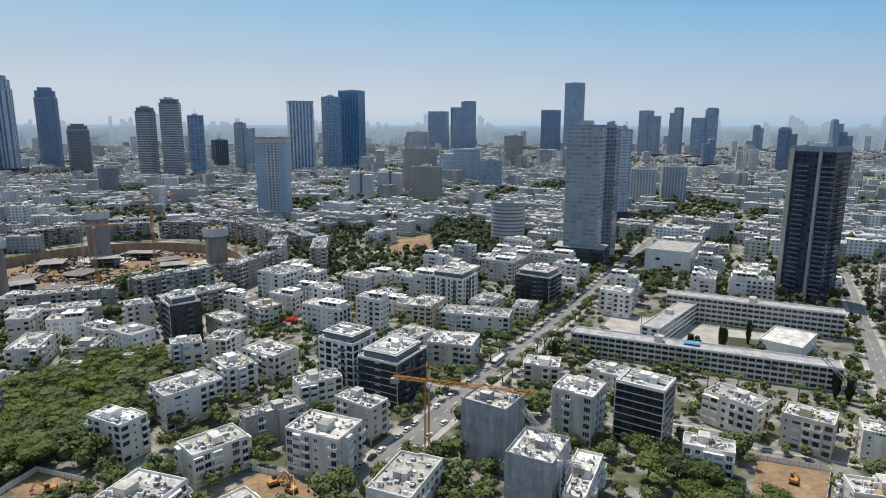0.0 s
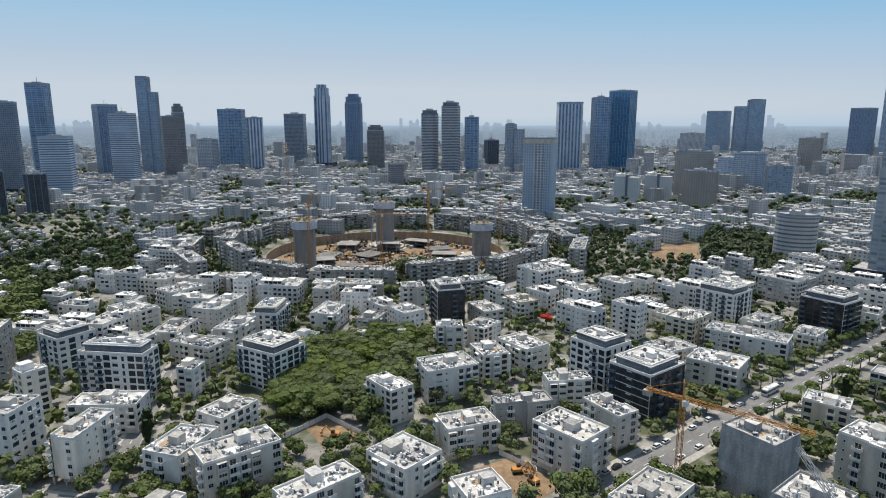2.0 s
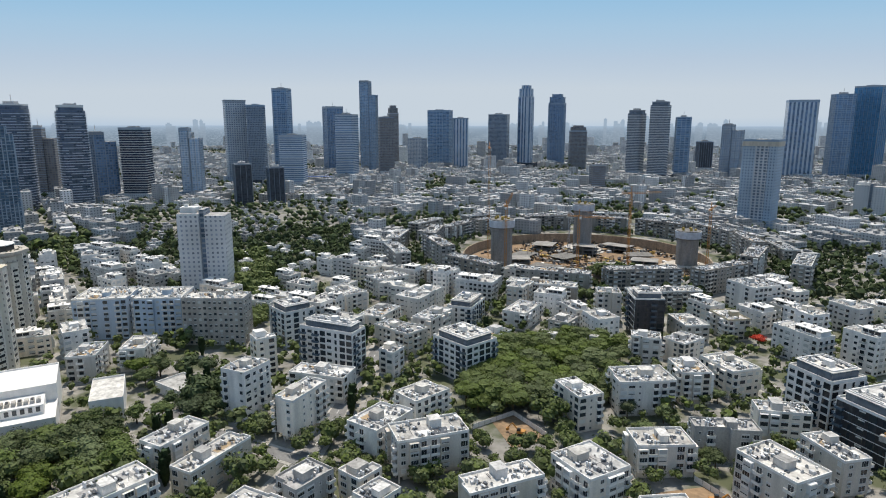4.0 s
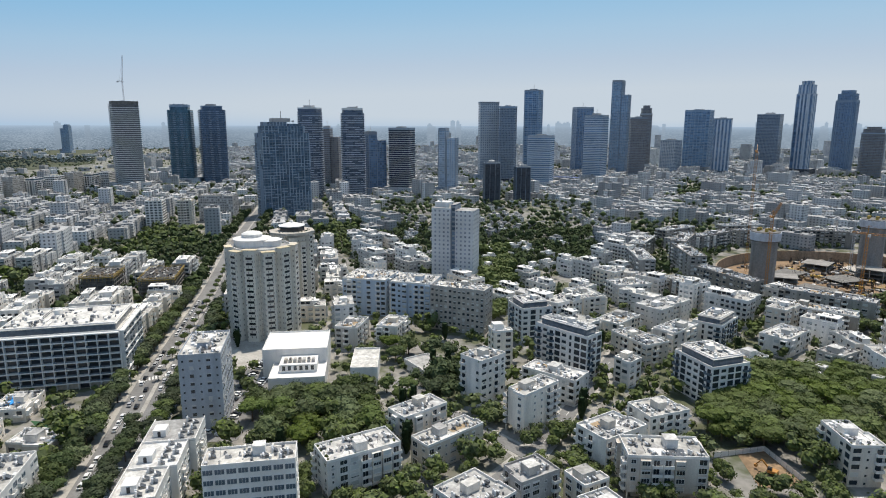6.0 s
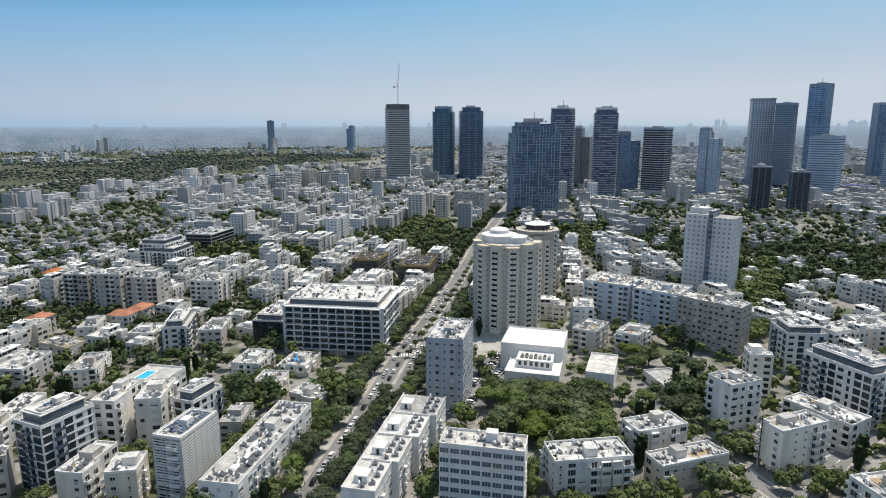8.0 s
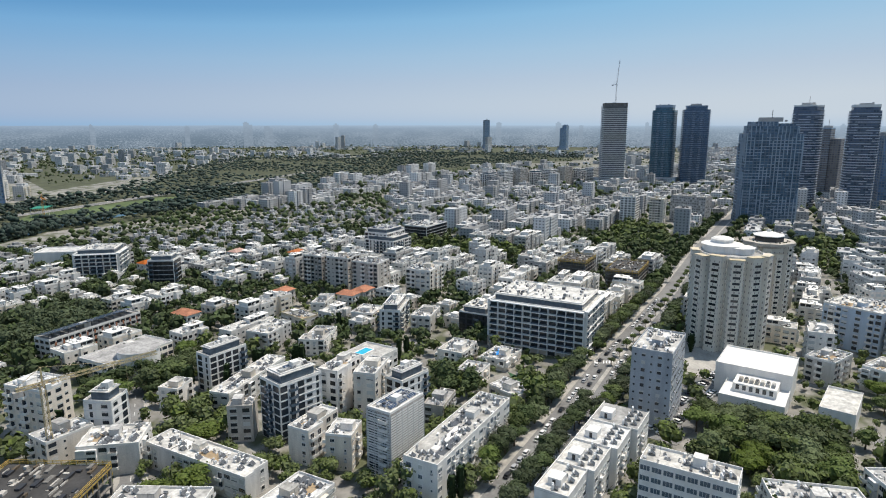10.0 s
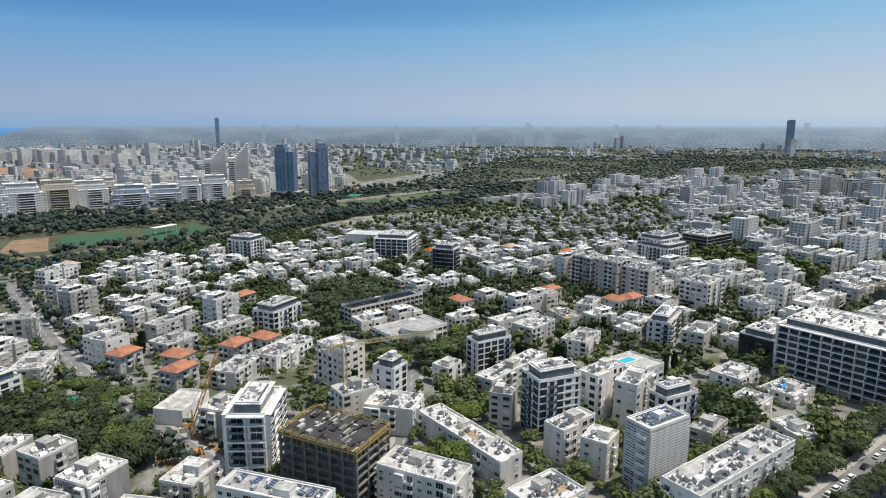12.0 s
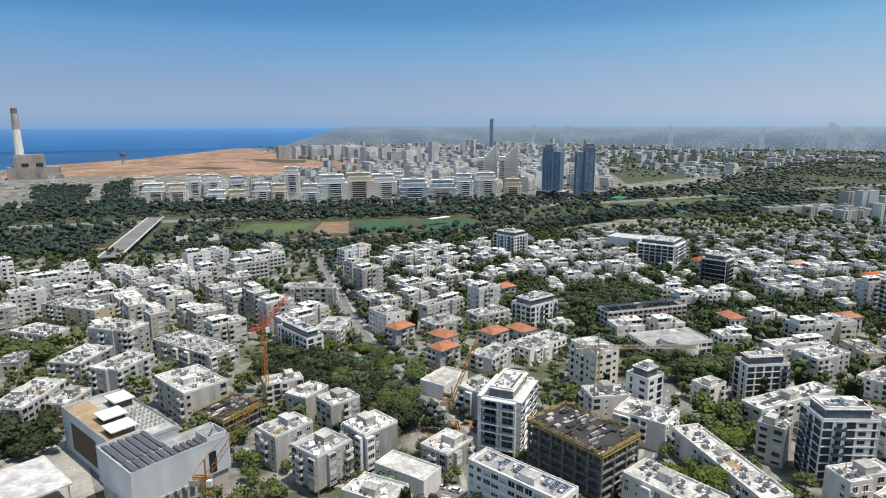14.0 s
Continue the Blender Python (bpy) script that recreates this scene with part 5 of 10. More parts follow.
def emit(name, low, high, air, speckle):
    """A glowing distant view: speckle laid out by bearing and distance, haze painted on as paler colour with the depth
    of air.
    """
    m = bpy.data.materials.new(name)
    m.use_nodes = True
    n, link = m.node_tree.nodes, m.node_tree.links.new
    n.remove(n["Principled BSDF"])
    em = n.new("ShaderNodeEmission")

    def calc(op, a, b=None):
        k = n.new("ShaderNodeMath")
        k.operation = op
        for i, v in enumerate((a, b)):
            if isinstance(v, (int, float)):
                k.inputs[i].default_value = v
            elif v is not None:
                link(v, k.inputs[i])
        return k.outputs[0]

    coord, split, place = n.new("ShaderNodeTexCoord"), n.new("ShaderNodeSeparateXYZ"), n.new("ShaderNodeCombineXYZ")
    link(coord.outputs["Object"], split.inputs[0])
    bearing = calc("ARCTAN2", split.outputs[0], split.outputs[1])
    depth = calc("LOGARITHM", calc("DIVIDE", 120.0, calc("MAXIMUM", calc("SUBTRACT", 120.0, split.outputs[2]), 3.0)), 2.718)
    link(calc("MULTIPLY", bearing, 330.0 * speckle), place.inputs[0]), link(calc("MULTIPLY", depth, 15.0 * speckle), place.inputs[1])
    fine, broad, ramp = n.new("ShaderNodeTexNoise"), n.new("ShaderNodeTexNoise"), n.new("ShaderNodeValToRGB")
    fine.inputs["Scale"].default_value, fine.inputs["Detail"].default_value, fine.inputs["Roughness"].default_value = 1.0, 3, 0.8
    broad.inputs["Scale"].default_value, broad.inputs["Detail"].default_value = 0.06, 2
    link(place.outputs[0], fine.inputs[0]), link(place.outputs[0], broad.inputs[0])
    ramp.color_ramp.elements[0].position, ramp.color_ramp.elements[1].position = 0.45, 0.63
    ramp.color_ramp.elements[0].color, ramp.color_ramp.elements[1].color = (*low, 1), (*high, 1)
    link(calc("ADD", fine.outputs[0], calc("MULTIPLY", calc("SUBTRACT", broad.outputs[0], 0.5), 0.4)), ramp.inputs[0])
    # painted haze: the speckle fades to an air colour with depth
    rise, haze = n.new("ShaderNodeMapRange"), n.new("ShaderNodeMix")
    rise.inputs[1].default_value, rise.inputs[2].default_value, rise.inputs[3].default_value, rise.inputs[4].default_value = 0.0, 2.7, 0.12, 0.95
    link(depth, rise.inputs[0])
    # the air colour is painted brighter toward the sun
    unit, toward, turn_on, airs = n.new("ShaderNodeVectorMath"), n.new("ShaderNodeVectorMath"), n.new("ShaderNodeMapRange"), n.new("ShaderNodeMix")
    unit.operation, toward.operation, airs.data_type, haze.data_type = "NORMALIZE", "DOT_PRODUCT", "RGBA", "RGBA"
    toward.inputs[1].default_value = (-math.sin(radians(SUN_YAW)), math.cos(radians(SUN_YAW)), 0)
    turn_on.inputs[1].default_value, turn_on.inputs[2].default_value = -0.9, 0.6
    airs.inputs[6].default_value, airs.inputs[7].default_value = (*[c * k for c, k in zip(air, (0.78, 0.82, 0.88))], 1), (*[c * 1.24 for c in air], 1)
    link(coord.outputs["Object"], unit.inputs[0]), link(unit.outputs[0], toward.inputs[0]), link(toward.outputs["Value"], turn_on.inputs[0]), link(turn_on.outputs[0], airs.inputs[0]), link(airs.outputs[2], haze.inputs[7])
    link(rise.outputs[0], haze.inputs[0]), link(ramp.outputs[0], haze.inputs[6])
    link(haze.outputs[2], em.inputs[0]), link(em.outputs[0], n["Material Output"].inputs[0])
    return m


def backdrop(name, label, yaw0, yaw1, radius, top, rough_top, m, step=0.25, taper=0.0):
    g = Geo()
    n = int((yaw1 - yaw0) / step)
    pts = []
    for i in range(n + 1):
        a = radians(yaw0 + (yaw1 - yaw0) * i / n)
        lift = rough_top * (noise.noise((i * 0.11, 0.3, 0)) + 0.6 * noise.noise((i * 0.5, 1.7, 0)))
        fall = max(0.0, min(1.0, (taper - (yaw0 + (yaw1 - yaw0) * i / n)) / 6.3)) if taper else 1.0
        pts.append((-radius * math.sin(a), radius * math.cos(a), -1 + (top + 1) * fall + lift * fall))
    for p, q in zip(pts, pts[1:]):
        g.face([(p[0], p[1], -1), (q[0], q[1], -1), q, p], 0)
    thing(name, label, "backdrop", me=g.mesh(name, [m]), kind="structure")


# self-glowing ring, its distance haze painted into the emission colour
PAINTED_HAZE_TOWN = emit("painted_haze_distance", (0.085, 0.125, 0.165), (0.25, 0.305, 0.365), (0.27, 0.355, 0.46), 1.0)
backdrop("backdrop_hills", "glowing backdrop painted as hazy blue distance beyond the town", -60, 170, 3450, 113, 1.2, PAINTED_HAZE_TOWN, taper=169.3)


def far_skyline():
    """Glowing boxes as towers at the edge of sight, haze painted in their colour, stepping up from the far town."""
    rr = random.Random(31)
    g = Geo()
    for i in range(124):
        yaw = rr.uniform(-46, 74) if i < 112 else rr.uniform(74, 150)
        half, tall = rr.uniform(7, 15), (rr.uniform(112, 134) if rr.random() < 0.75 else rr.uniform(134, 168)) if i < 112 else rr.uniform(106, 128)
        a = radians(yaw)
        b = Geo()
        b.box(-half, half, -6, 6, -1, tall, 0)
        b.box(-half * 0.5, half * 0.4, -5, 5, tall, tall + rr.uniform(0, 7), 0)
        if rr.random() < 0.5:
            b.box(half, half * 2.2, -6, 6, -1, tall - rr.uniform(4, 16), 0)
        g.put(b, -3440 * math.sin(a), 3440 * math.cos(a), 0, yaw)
    thing("backdrop_skyline", "glowing far towers with painted haze at the edge of the town", "backdrop", me=g.mesh("backdrop_skyline", [emit("painted_haze_skyline", (0.17, 0.22, 0.275), (0.24, 0.3, 0.37), (0.23, 0.3, 0.385), 0.6)]), kind="structure")


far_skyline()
backdrop("backdrop_sea", "glowing backdrop painted as hazy blue sea up to the horizon", 150, 250, 3460, 104, 0.0, emit("painted_haze_sea", (0.028, 0.14, 0.36), (0.036, 0.16, 0.4), (0.2, 0.42, 0.78), 0.04))

# ---- towers ----
TOWER_LABEL = {
    "greyglass": "grey-blue glazed residential tower with fine bands",
    "palegrid": "pale concrete residential tower with balconies under a flat roof slab", "darkgrid": "dark residential tower with a fine pale grid",
    "louvre": "blue glass tower with white horizontal louvre bands", "upright": "slender tower with white and dark upright stripes", "edged": "dark blue glass tower with white upright edges",
    "gridblue": "slate blue residential tower with a pale grid of balconies",
    "twin": "navy glass residential tower with rounded corners and small balconies", "twinteal": "sea-green glass residential tower with rounded corners and small balconies", "fins": "grey residential tower with close horizontal louvre bands",
    "glassdark": "dark blue glass office tower with a fine grid", "glassblue": "blue glass tower with a fine grid of panes", "glassteal": "teal glass tower with a flat top",
    "glassgrey": "grey glazed residential tower", "glasslight": "pale glazed tower with light bands", "banded": "residential tower with white wrap-round balcony bands",
    "banddark": "dark tower with thin white balcony bands", "brown": "brown-grey concrete tower with small windows", "brownslab": "brown slab block with rows of windows", "black": "black glazed tower with a flat top",
    "palebluegrid": "pale blue tower with a white gridded bay and beige attic", "whitegrid": "white tower with a grid of pale blue windows", "balcdark": "navy glass tower with stacked white balconies and a pale side pier", "stripes": "white rounded block with dark window stripes",
    "bandbrown": "unfinished brown tower with open floors and white slab edges", "whitestep": "pale stepped apartment tower", "whiteslab": "tall grey and white apartment slab"}


def lattice(g, a, b, half, n, m=0, bar=0.09):
    a, b = Vector(a), Vector(b)
    w = (b - a).normalized()
    s = (w.cross(Vector((0, 0, 1))) if abs(w.z) < 0.9 else Vector((1, 0, 0))).normalized()
    t = w.cross(s).normalized()
    cs = [s * half + t * half, s * -half + t * half, s * -half - t * half, s * half - t * half]
    for c in cs:
        g.beam(a + c, b + c, bar, m)
    for i in range(n):
        p, q = a + (b - a) * i / n, a + (b - a) * (i + 1) / n
        for k in range(4):
            g.beam(p + cs[k], q + cs[(k + 1) % 4], bar * 0.6, m)


def soft_rect(w, d, c, n=4):
    """A rectangle with rounded corners of radius c."""
    out = []
    for k, (sx, sy) in enumerate(((1, 1), (-1, 1), (-1, -1), (1, -1))):
        for i in range(n + 1):
            a = math.pi / 2 * (k + i / n)
            out.append((sx * (w / 2 - c) + c * math.cos(a), sy * (d / 2 - c) + c * math.sin(a)))
    return out


def hoop(g, outline, thick, z0, z1):
    """A closed wall round an outline, in one piece."""
    n, k = len(outline), len(g.v)
    cx, cy = sum(p[0] for p in outline) / n, sum(p[1] for p in outline) / n
    for s, z in ((thick, z0), (thick, z1), (-thick, z1), (-thick, z0)):
        for px, py in outline:
            ln = math.hypot(px - cx, py - cy)
            g.v.append((cx + (px - cx) * (1 + s / ln), cy + (py - cy) * (1 + s / ln), z))
    for a in range(4):
        for i in range(n):
            j = (i + 1) % n
            g.f.append((k + a * n + i, k + a * n + j, k + (a + 1) % 4 * n + j, k + (a + 1) % 4 * n + i))
            g.m.append(0)


def on_edge(g, p, q, u0, u1, z0, z1, out, m=0):
    """A box on the outside of the wall from p to q, between two shares of its length."""
    p, q = Vector(p), Vector(q)
    e = q - p
    nrm = Vector((e.y, -e.x)).normalized() * out
    a, b = p + e * u0, p + e * u1
    g.prism([tuple(a), tuple(a + nrm), tuple(b + nrm), tuple(b)], z0, z1, m)


def tower(x, y, w, d, turn, h, style, form=""):
    """A high-rise: glazed volumes of uneven height, slab edges, fins, crown, plant room and podium."""
    r = random.Random(int(x * 3 + y * 5))
    t = thing("tower", TOWER_LABEL[style], "tower", pose(x, y, 0, 0, 0, turn), group="towers")
    FOOT.append((x, y, w / 2 + 3, d / 2 + 3, math.cos(radians(turn)), math.sin(radians(turn))))
    wall, glassy = TOWER[style], style.startswith("glass")
    step = 3.3 if style == "balcdark" else 3.6
    # volumes: outline, foot, head
    if style == "stripes":
        vols = [([(px, py * d / w) for px, py in ring(20, w / 2)], 0, h)]
    elif style in ("twin", "twinteal"):
        vols = [(soft_rect(w, d, 9), 0, h - 4), (soft_rect(w * 0.8, d * 0.8, 8), h - 4, h + 2)]
    elif style == "banded":
        vols = [(soft_rect(w, d, min(w, d) * r.uniform(0.15, 0.4)), 0, h - 5), (soft_rect(w * 0.86, d * 0.86, 4), h - 5, h)]
    elif style == "fins":
        vols = [(soft_rect(w, d, 7), 0, h - 6), (soft_rect(w * 0.86, d * 0.86, 6), h - 6, h)]
    elif style == "gridblue":
        vols = [(rect(w * 0.96, d), 0, h - 14), (rect(w * 0.8, d * 0.92), h - 14, h - 5), ([(px - w * 0.16, py) for px, py in rect(w * 0.4, d * 0.8)], h - 5, h), ([(px + w * 0.22, py) for px, py in rect(w * 0.28, d * 0.75)], h - 5, h - 2),
                ([(px + w * 0.46, py - 2) for px, py in rect(w * 0.1, d * 0.7)], 0, h * 0.86)]
    elif style == "whiteslab":
        vols = [([(px - w * 0.28, py) for px, py in rect(w * 0.46, d)], 0, h), ([(px + w * 0.28, py) for px, py in rect(w * 0.44, d * 0.94)], 0, h - 1.5), (rect(w * 0.1, d * 0.82), 0, h + 2.5)]
    elif form == "cap":
        vols = [(rect(w, d), 0, h - 5), (rect(w * 0.8, d * 0.8), h - 5, h - 1.5), (rect(w * 1.06, d * 1.06), h - 1.5, h)]
    elif form == "crown":
        vols = [(soft_rect(w, d, min(w, d) * 0.22), 0, h * 0.86), (soft_rect(w * 0.88, d * 0.88, min(w, d) * 0.2), h * 0.86, h * 0.96), (soft_rect(w * 0.6, d * 0.6, 4), h * 0.96, h)]
    elif form == "flat":
        vols = [(rect(w, d), 0, h)]
    elif (glassy or style in ("brown", "whitestep")) and w > 25 and h > 60:
        k, low = r.uniform(0.42, 0.62), r.uniform(0.84, 0.96)
        side = r.choice((-1, 1))
        vols = [([(px - side * w * (1 - k) / 2, py) for px, py in rect(w * k, d)], 0, h), ([(px + side * w * k / 2, py) for px, py in rect(w * (1 - k) - 1.2, d * 0.86)], 0, h * low)]
        if r.random() < 0.5:
            vols.append(([(px - side * w * (1 - k) / 2, py) for px, py in rect(w * k * 0.7, d * 0.7)], h, h + r.uniform(4, 8)))
    else:
        vols = [(rect(w, d), 0, h)]
    for outline, z0, z1 in vols:
        g = Geo()
        g.prism(outline, z0, z1, 0, 1)
        part("body", g.mesh("body", [TOWER["darkgrid"] if style == "whiteslab" and z1 > h else wall, ROOF_GREY], uv=True), t)
    outline, z0, z1 = vols[0]
    n = len(outline)
    edges = [(outline[i], outline[(i + 1) % n]) for i in range(n)]
    length = [math.hypot(q[0] - p[0], q[1] - p[1]) for p, q in edges]
    g = Geo()
    if style in ("banded", "gridblue"):
        # broken slab edges and balconies, never quite above one another
        cover, out, thick = {"banded": (0.8, 1.3, 0.95), "gridblue": (0.66, 0.9, 0.75)}[style]
        for outl, za, zb in vols[:1] if style == "banded" else vols:
            for p, q in zip(outl, outl[1:] + outl[:1]):
                ln = math.hypot(q[0] - p[0], q[1] - p[1])
                for k in range(max(1, int(za / step)), int(zb / step)):
                    u = 0.0
                    while u < ln:
                        run = r.uniform(4, 13)
                        if r.random() < cover:
                            on_edge(g, p, q, u / ln, min(1, (u + run) / ln), k * step, k * step + thick, out)
                        u += run + (r.uniform(0, 3) if style == "gridblue" else 0)
                if style == "gridblue" and ln > 8:
                    for i in range(int(ln / 4.2) + 1):
                        z = za
                        while z < zb - 3:
                            run = r.uniform(8, 34)
                            if r.random() < 0.62:
                                on_edge(g, p, q, min(0.99, i * 4.2 / ln), min(1, (i * 4.2 + 0.8) / ln), z, min(zb, z + run), 1.0)
                            z += run
    elif style in ("banddark", "bandbrown", "whitestep", "glasslight", "glassgrey", "fins", "twin", "twinteal", "brown"):
        grow, thick = {"banddark": (1.04, 0.8), "bandbrown": (1.07, 1.2), "balcdark": (1.02, 0.4), "fins": (1.03, 0.85), "twin": (1.012, 0.3), "twinteal": (1.012, 0.3)}.get(style, (1.012, 0.5))
        top = z1 * (0.985 if style == "bandbrown" else 1.0)
        for k in range(1, int(top / step)):
            s = grow * (r.uniform(0.985, 1.01) if style == "bandbrown" else 1)
            g.prism([(px * s, py * s) if style not in ("glasslight", "glassgrey", "brown", "whitestep") else (px + math.copysign(0.35, px - sum(v[0] for v in outline) / n), py * 1.02) for px, py in outline], k * step, k * step + thick, 0)
        if style == "bandbrown":
            for k in range(int(top / step), int(z1 / step)):
                g.prism([(px * 1.02, py * 1.02) for px, py in outline], k * step, k * step + 0.5, 1)
        if style in ("twin", "twinteal"):
            for k in range(3, int(z1 / step)):
                for sx, sy in ((1, 0.25), (1, -0.25), (-1, 0.25), (-1, -0.25), (0.3, 1), (-0.3, 1), (0.3, -1), (-0.3, -1)):
                    px, py = sx * w / 2, sy * d / 2
                    g.box(px - 2.2, px + 2.2, py - 2.2, py + 2.2, k * step, k * step + 0.9, 0)
    if g.v:
        paint = {"banded": COLLAR, "banddark": FRAME, "bandbrown": FRAME, "balcdark": COLLAR, "gridblue": SLATE_PALE, "twin": SLATE_PALE, "twinteal": SLATE_PALE, "fins": FRAME}.get(style, TOWER_BAND)
        tagged(part("floor_bands", g.mesh("floor_bands", [paint, CONCRETE_DARK]), t), kind="stuff")
    if glassy or style in ("black", "brownslab", "edged"):
        # upright fins
        g = Geo()
        gap = {"whitegrid": 4.4, "brownslab": 3.4}.get(style, r.choice((5.0, 6.5, 8.0)))
        for outl, za, zb in vols:
            for p, q in zip(outl, outl[1:] + outl[:1]):
                ln = math.hypot(q[0] - p[0], q[1] - p[1])
                m = max(1, int(ln / gap))
                for i in range(m + 1):
                    u = min(max(i / m, 0.3 / ln), 1 - 0.3 / ln)
                    on_edge(g, p, q, u - 0.3 / ln, u + 0.3 / ln, za, zb + (0.8 if za == 0 else 0), 0.5)
        tagged(part("facade_fins", g.mesh("facade_fins", [{"whitegrid": FRAME, "brownslab": CONCRETE}.get(style, TOWER_BAND)]), t), kind="stuff")
    if style == "balcdark":
        for px, pw in ((-w * 0.45, w * 0.1), (w * 0.18, w * 0.07)):
            g = Geo()
            g.box(px - pw / 2, px + pw / 2, -d / 2 - 1.0, d / 2 + 1.0, 0, h + 1.5, 0)
            part("pier", g.mesh("pier", [CONCRETE]), t, label="pale concrete pier")
        bal = balcony_geo(w * 0.26, 1.9, True)
        me = bal.mesh("balcony", [PLASTER_WHITE, PLASTER_WHITE, GLASS_BLUE])
        for k in range(2, int(h / step) - 2):
            for px in (-w * 0.17, w * 0.36):
                part("balcony", me, t, pose(px, -d / 2, k * step, 0, 0, 180))
            part("balcony", me, t, pose(w / 2, 0, k * step, 0, 0, -90))
    # crown: a screen wall round the roof, plant room and units within
    cx, cy = sum(p[0] for p in outline) / n, sum(p[1] for p in outline) / n
    top = max(v[2] for v in vols if v[0] is outline or len(vols) < 3 or style in ("twin", "twinteal", "gridblue", "fins", "banded"))
    crown = vols[-1][0] if style in ("twin", "twinteal", "fins", "banded") else outline
    if style not in ("gridblue", "whiteslab"):
        rim = r.choice((1.5, 3.0, 4.5)) if h > 90 else 1.2
        g = Geo()
        hoop(g, crown, 0.3, top - 0.5, top + rim)
        part("roof_screen", g.mesh("roof_screen", [{"whitegrid": FRAME, "bandbrown": CONCRETE_DARK, "banded": FRAME}.get(style, TOWER_BAND)]), t)
    g = Geo()
    g.box(cx - w * 0.2, cx + w * 0.16, cy - d * 0.22, cy + d * 0.22, top, top + min(5, 0.03 * h + 2), 0)
    for k in range(7):
        px, py = cx + r.uniform(-0.2, 0.2) * w, cy + r.uniform(-0.3, 0.3) * d
        g.box(px - 1.2, px + 1.2, py - 1, py + 1, top, top + r.uniform(2, 6), 0)
    if r.random() < 0.3:
        g.beam((cx, cy, top), (cx, cy, top + 14), 0.3, 0)
    part("plant_room", g.mesh("plant_room", [UNIT if style != "whiteslab" else PLASTER_WHITE]), t)
    if h > 70 and style not in ("balcdark", "gridblue") and r.random() < 0.7:
        g = Geo()
        g.prism([(px * r.uniform(1.3, 1.7), py * 1.4) for px, py in rect(w, d)], 0, r.uniform(8, 18), 0, 1)
        part("podium", g.mesh("podium", [r.choice((TOWER["whiteslab"], TOWER["black"], TOWER["glassgrey"])), ROOF_GREY], uv=True), t)
    if style == "bandbrown":
        g = Geo()
        lattice(g, (-w / 2 - 3, 0, 0), (-w / 2 - 3, 0, h), 0.8, 50, 0, 0.2)
        part("hoist_mast", g.mesh("hoist_mast", [CRANE_GREY]), t)
    return t


SLATE_PALE = mat("pale_slate_edge", (0.36, 0.43, 0.5), 0.6, grain=0.12, scale=0.3)
TOWER_BAND = mat("tower_band", (0.28, 0.34, 0.41), 0.5, vary=0.3, source="object", grain=0.1, scale=0.3)
tower(-1354, 81, 43, 39, 72, 151, "twinteal")
tower(-1340, 138, 48, 43, 92, 152, "twin")
tower(-852, 172, 65, 33, 96, 123, "gridblue")
tower(-1022, 254, 37, 33, 52, 145, "banded")
tower(-1115, 316, 29, 23, 60, 113, "brown")
tower(-993, 316, 36, 32, 80, 143, "banded", "")
tower(-1027, 367, 32, 26, 88, 104, "glassdark")
tower(-1000, 405, 36, 29, 44, 112, "banddark")
tower(-964, 476, 30, 24, 50, 110, "glasslight")
tower(-1186, 682, 40, 32, 68, 168, "palegrid", "cap")
tower(-1136, 700, 32, 27, 46, 155, "darkgrid", "flat")
tower(-1174, 788, 32, 27, 32, 192, "edged", "flat")
tower(-991, 684, 43, 34, 41, 98, "louvre", "flat")
tower(-842, 490, 24, 26, 66, 62, "black")
tower(-822, 533, 22, 26, 66, 56, "black")
tower(-1272, 1001, 42, 35, 70, 159, "glassdark", "flat")
tower(-1095, 899, 41, 33, 26, 140, "louvre", "flat")
tower(-1247, 1100, 41, 33, 34, 225, "glassblue")
tower(-1065, 989, 33, 30, 55, 134, "brown", "flat")
tower(-1302, 1237, 28, 25, 64, 172, "brown", "crown")
tower(-1203, 1233, 41, 37, 20, 82, "palegrid", "flat")
tower(-1197, 1319, 61, 43, 28, 156, "edged", "flat")
tower(-1103, 1296, 38, 34, 48, 134, "upright", "flat")
tower(-1054, 1402, 51, 41, 25, 146, "darkgrid", "flat")
tower(-1006, 1460, 38, 34, 10, 225, "upright", "crown")
tower(-1004, 1618, 46, 42, 18, 207, "glassdark", "crown")
tower(-893, 1551, 46, 38, 38, 118, "brown", "crown")
tower(-540, 1009, 24, 19, 46, 49, "brown")
tower(-639, 1368, 35, 32, 1, 151, "fins")
tower(-580, 1357, 39, 35, 9, 168, "fins")
tower(-555, 1426, 30, 27, 29, 136, "edged", "flat")
tower(-558, 1579, 32, 29, 37, 79, "black")
tower(-448, 1434, 39, 35, 5, 118, "glassgrey")
blue = tower(-214, 793, 37, 29, 1, 99, "palebluegrid")
g = Geo()
g.box(-4.5, 9.5, -15.6, -14.4, 6, 96, 0)
part("window_bay", g.mesh("window_bay", [TOWER["whitegrid"]], uv=True), blue)
g = Geo()
g.prism(rect(38.4, 30.4), 96, 101.5, 0)
part("attic", g.mesh("attic", [PLASTER_BEIGE]), blue, label="pale beige attic storey")
tower(-345, 1540, 57, 46, 21, 168, "upright")
tower(-286, 1629, 38, 35, 28, 185, "edged", "flat")
tower(-242, 1695, 57, 42, -16, 202, "glassteal", "flat")
tower(-20, 2835, 78, 63, -14, 169, "glassblue", "flat")
tower(86, 2728, 101, 61, 6, 210, "glassblue")
tower(-38, 1067, 53, 26, -6, 77, "brownslab")
tower(34, 1262, 72, 36, -26, 67, "glasslight")
tower(-25, 987, 45, 22, -7, 53, "brownslab")
tower(90, 1173, 36, 29, 4, 53, "glassblue")
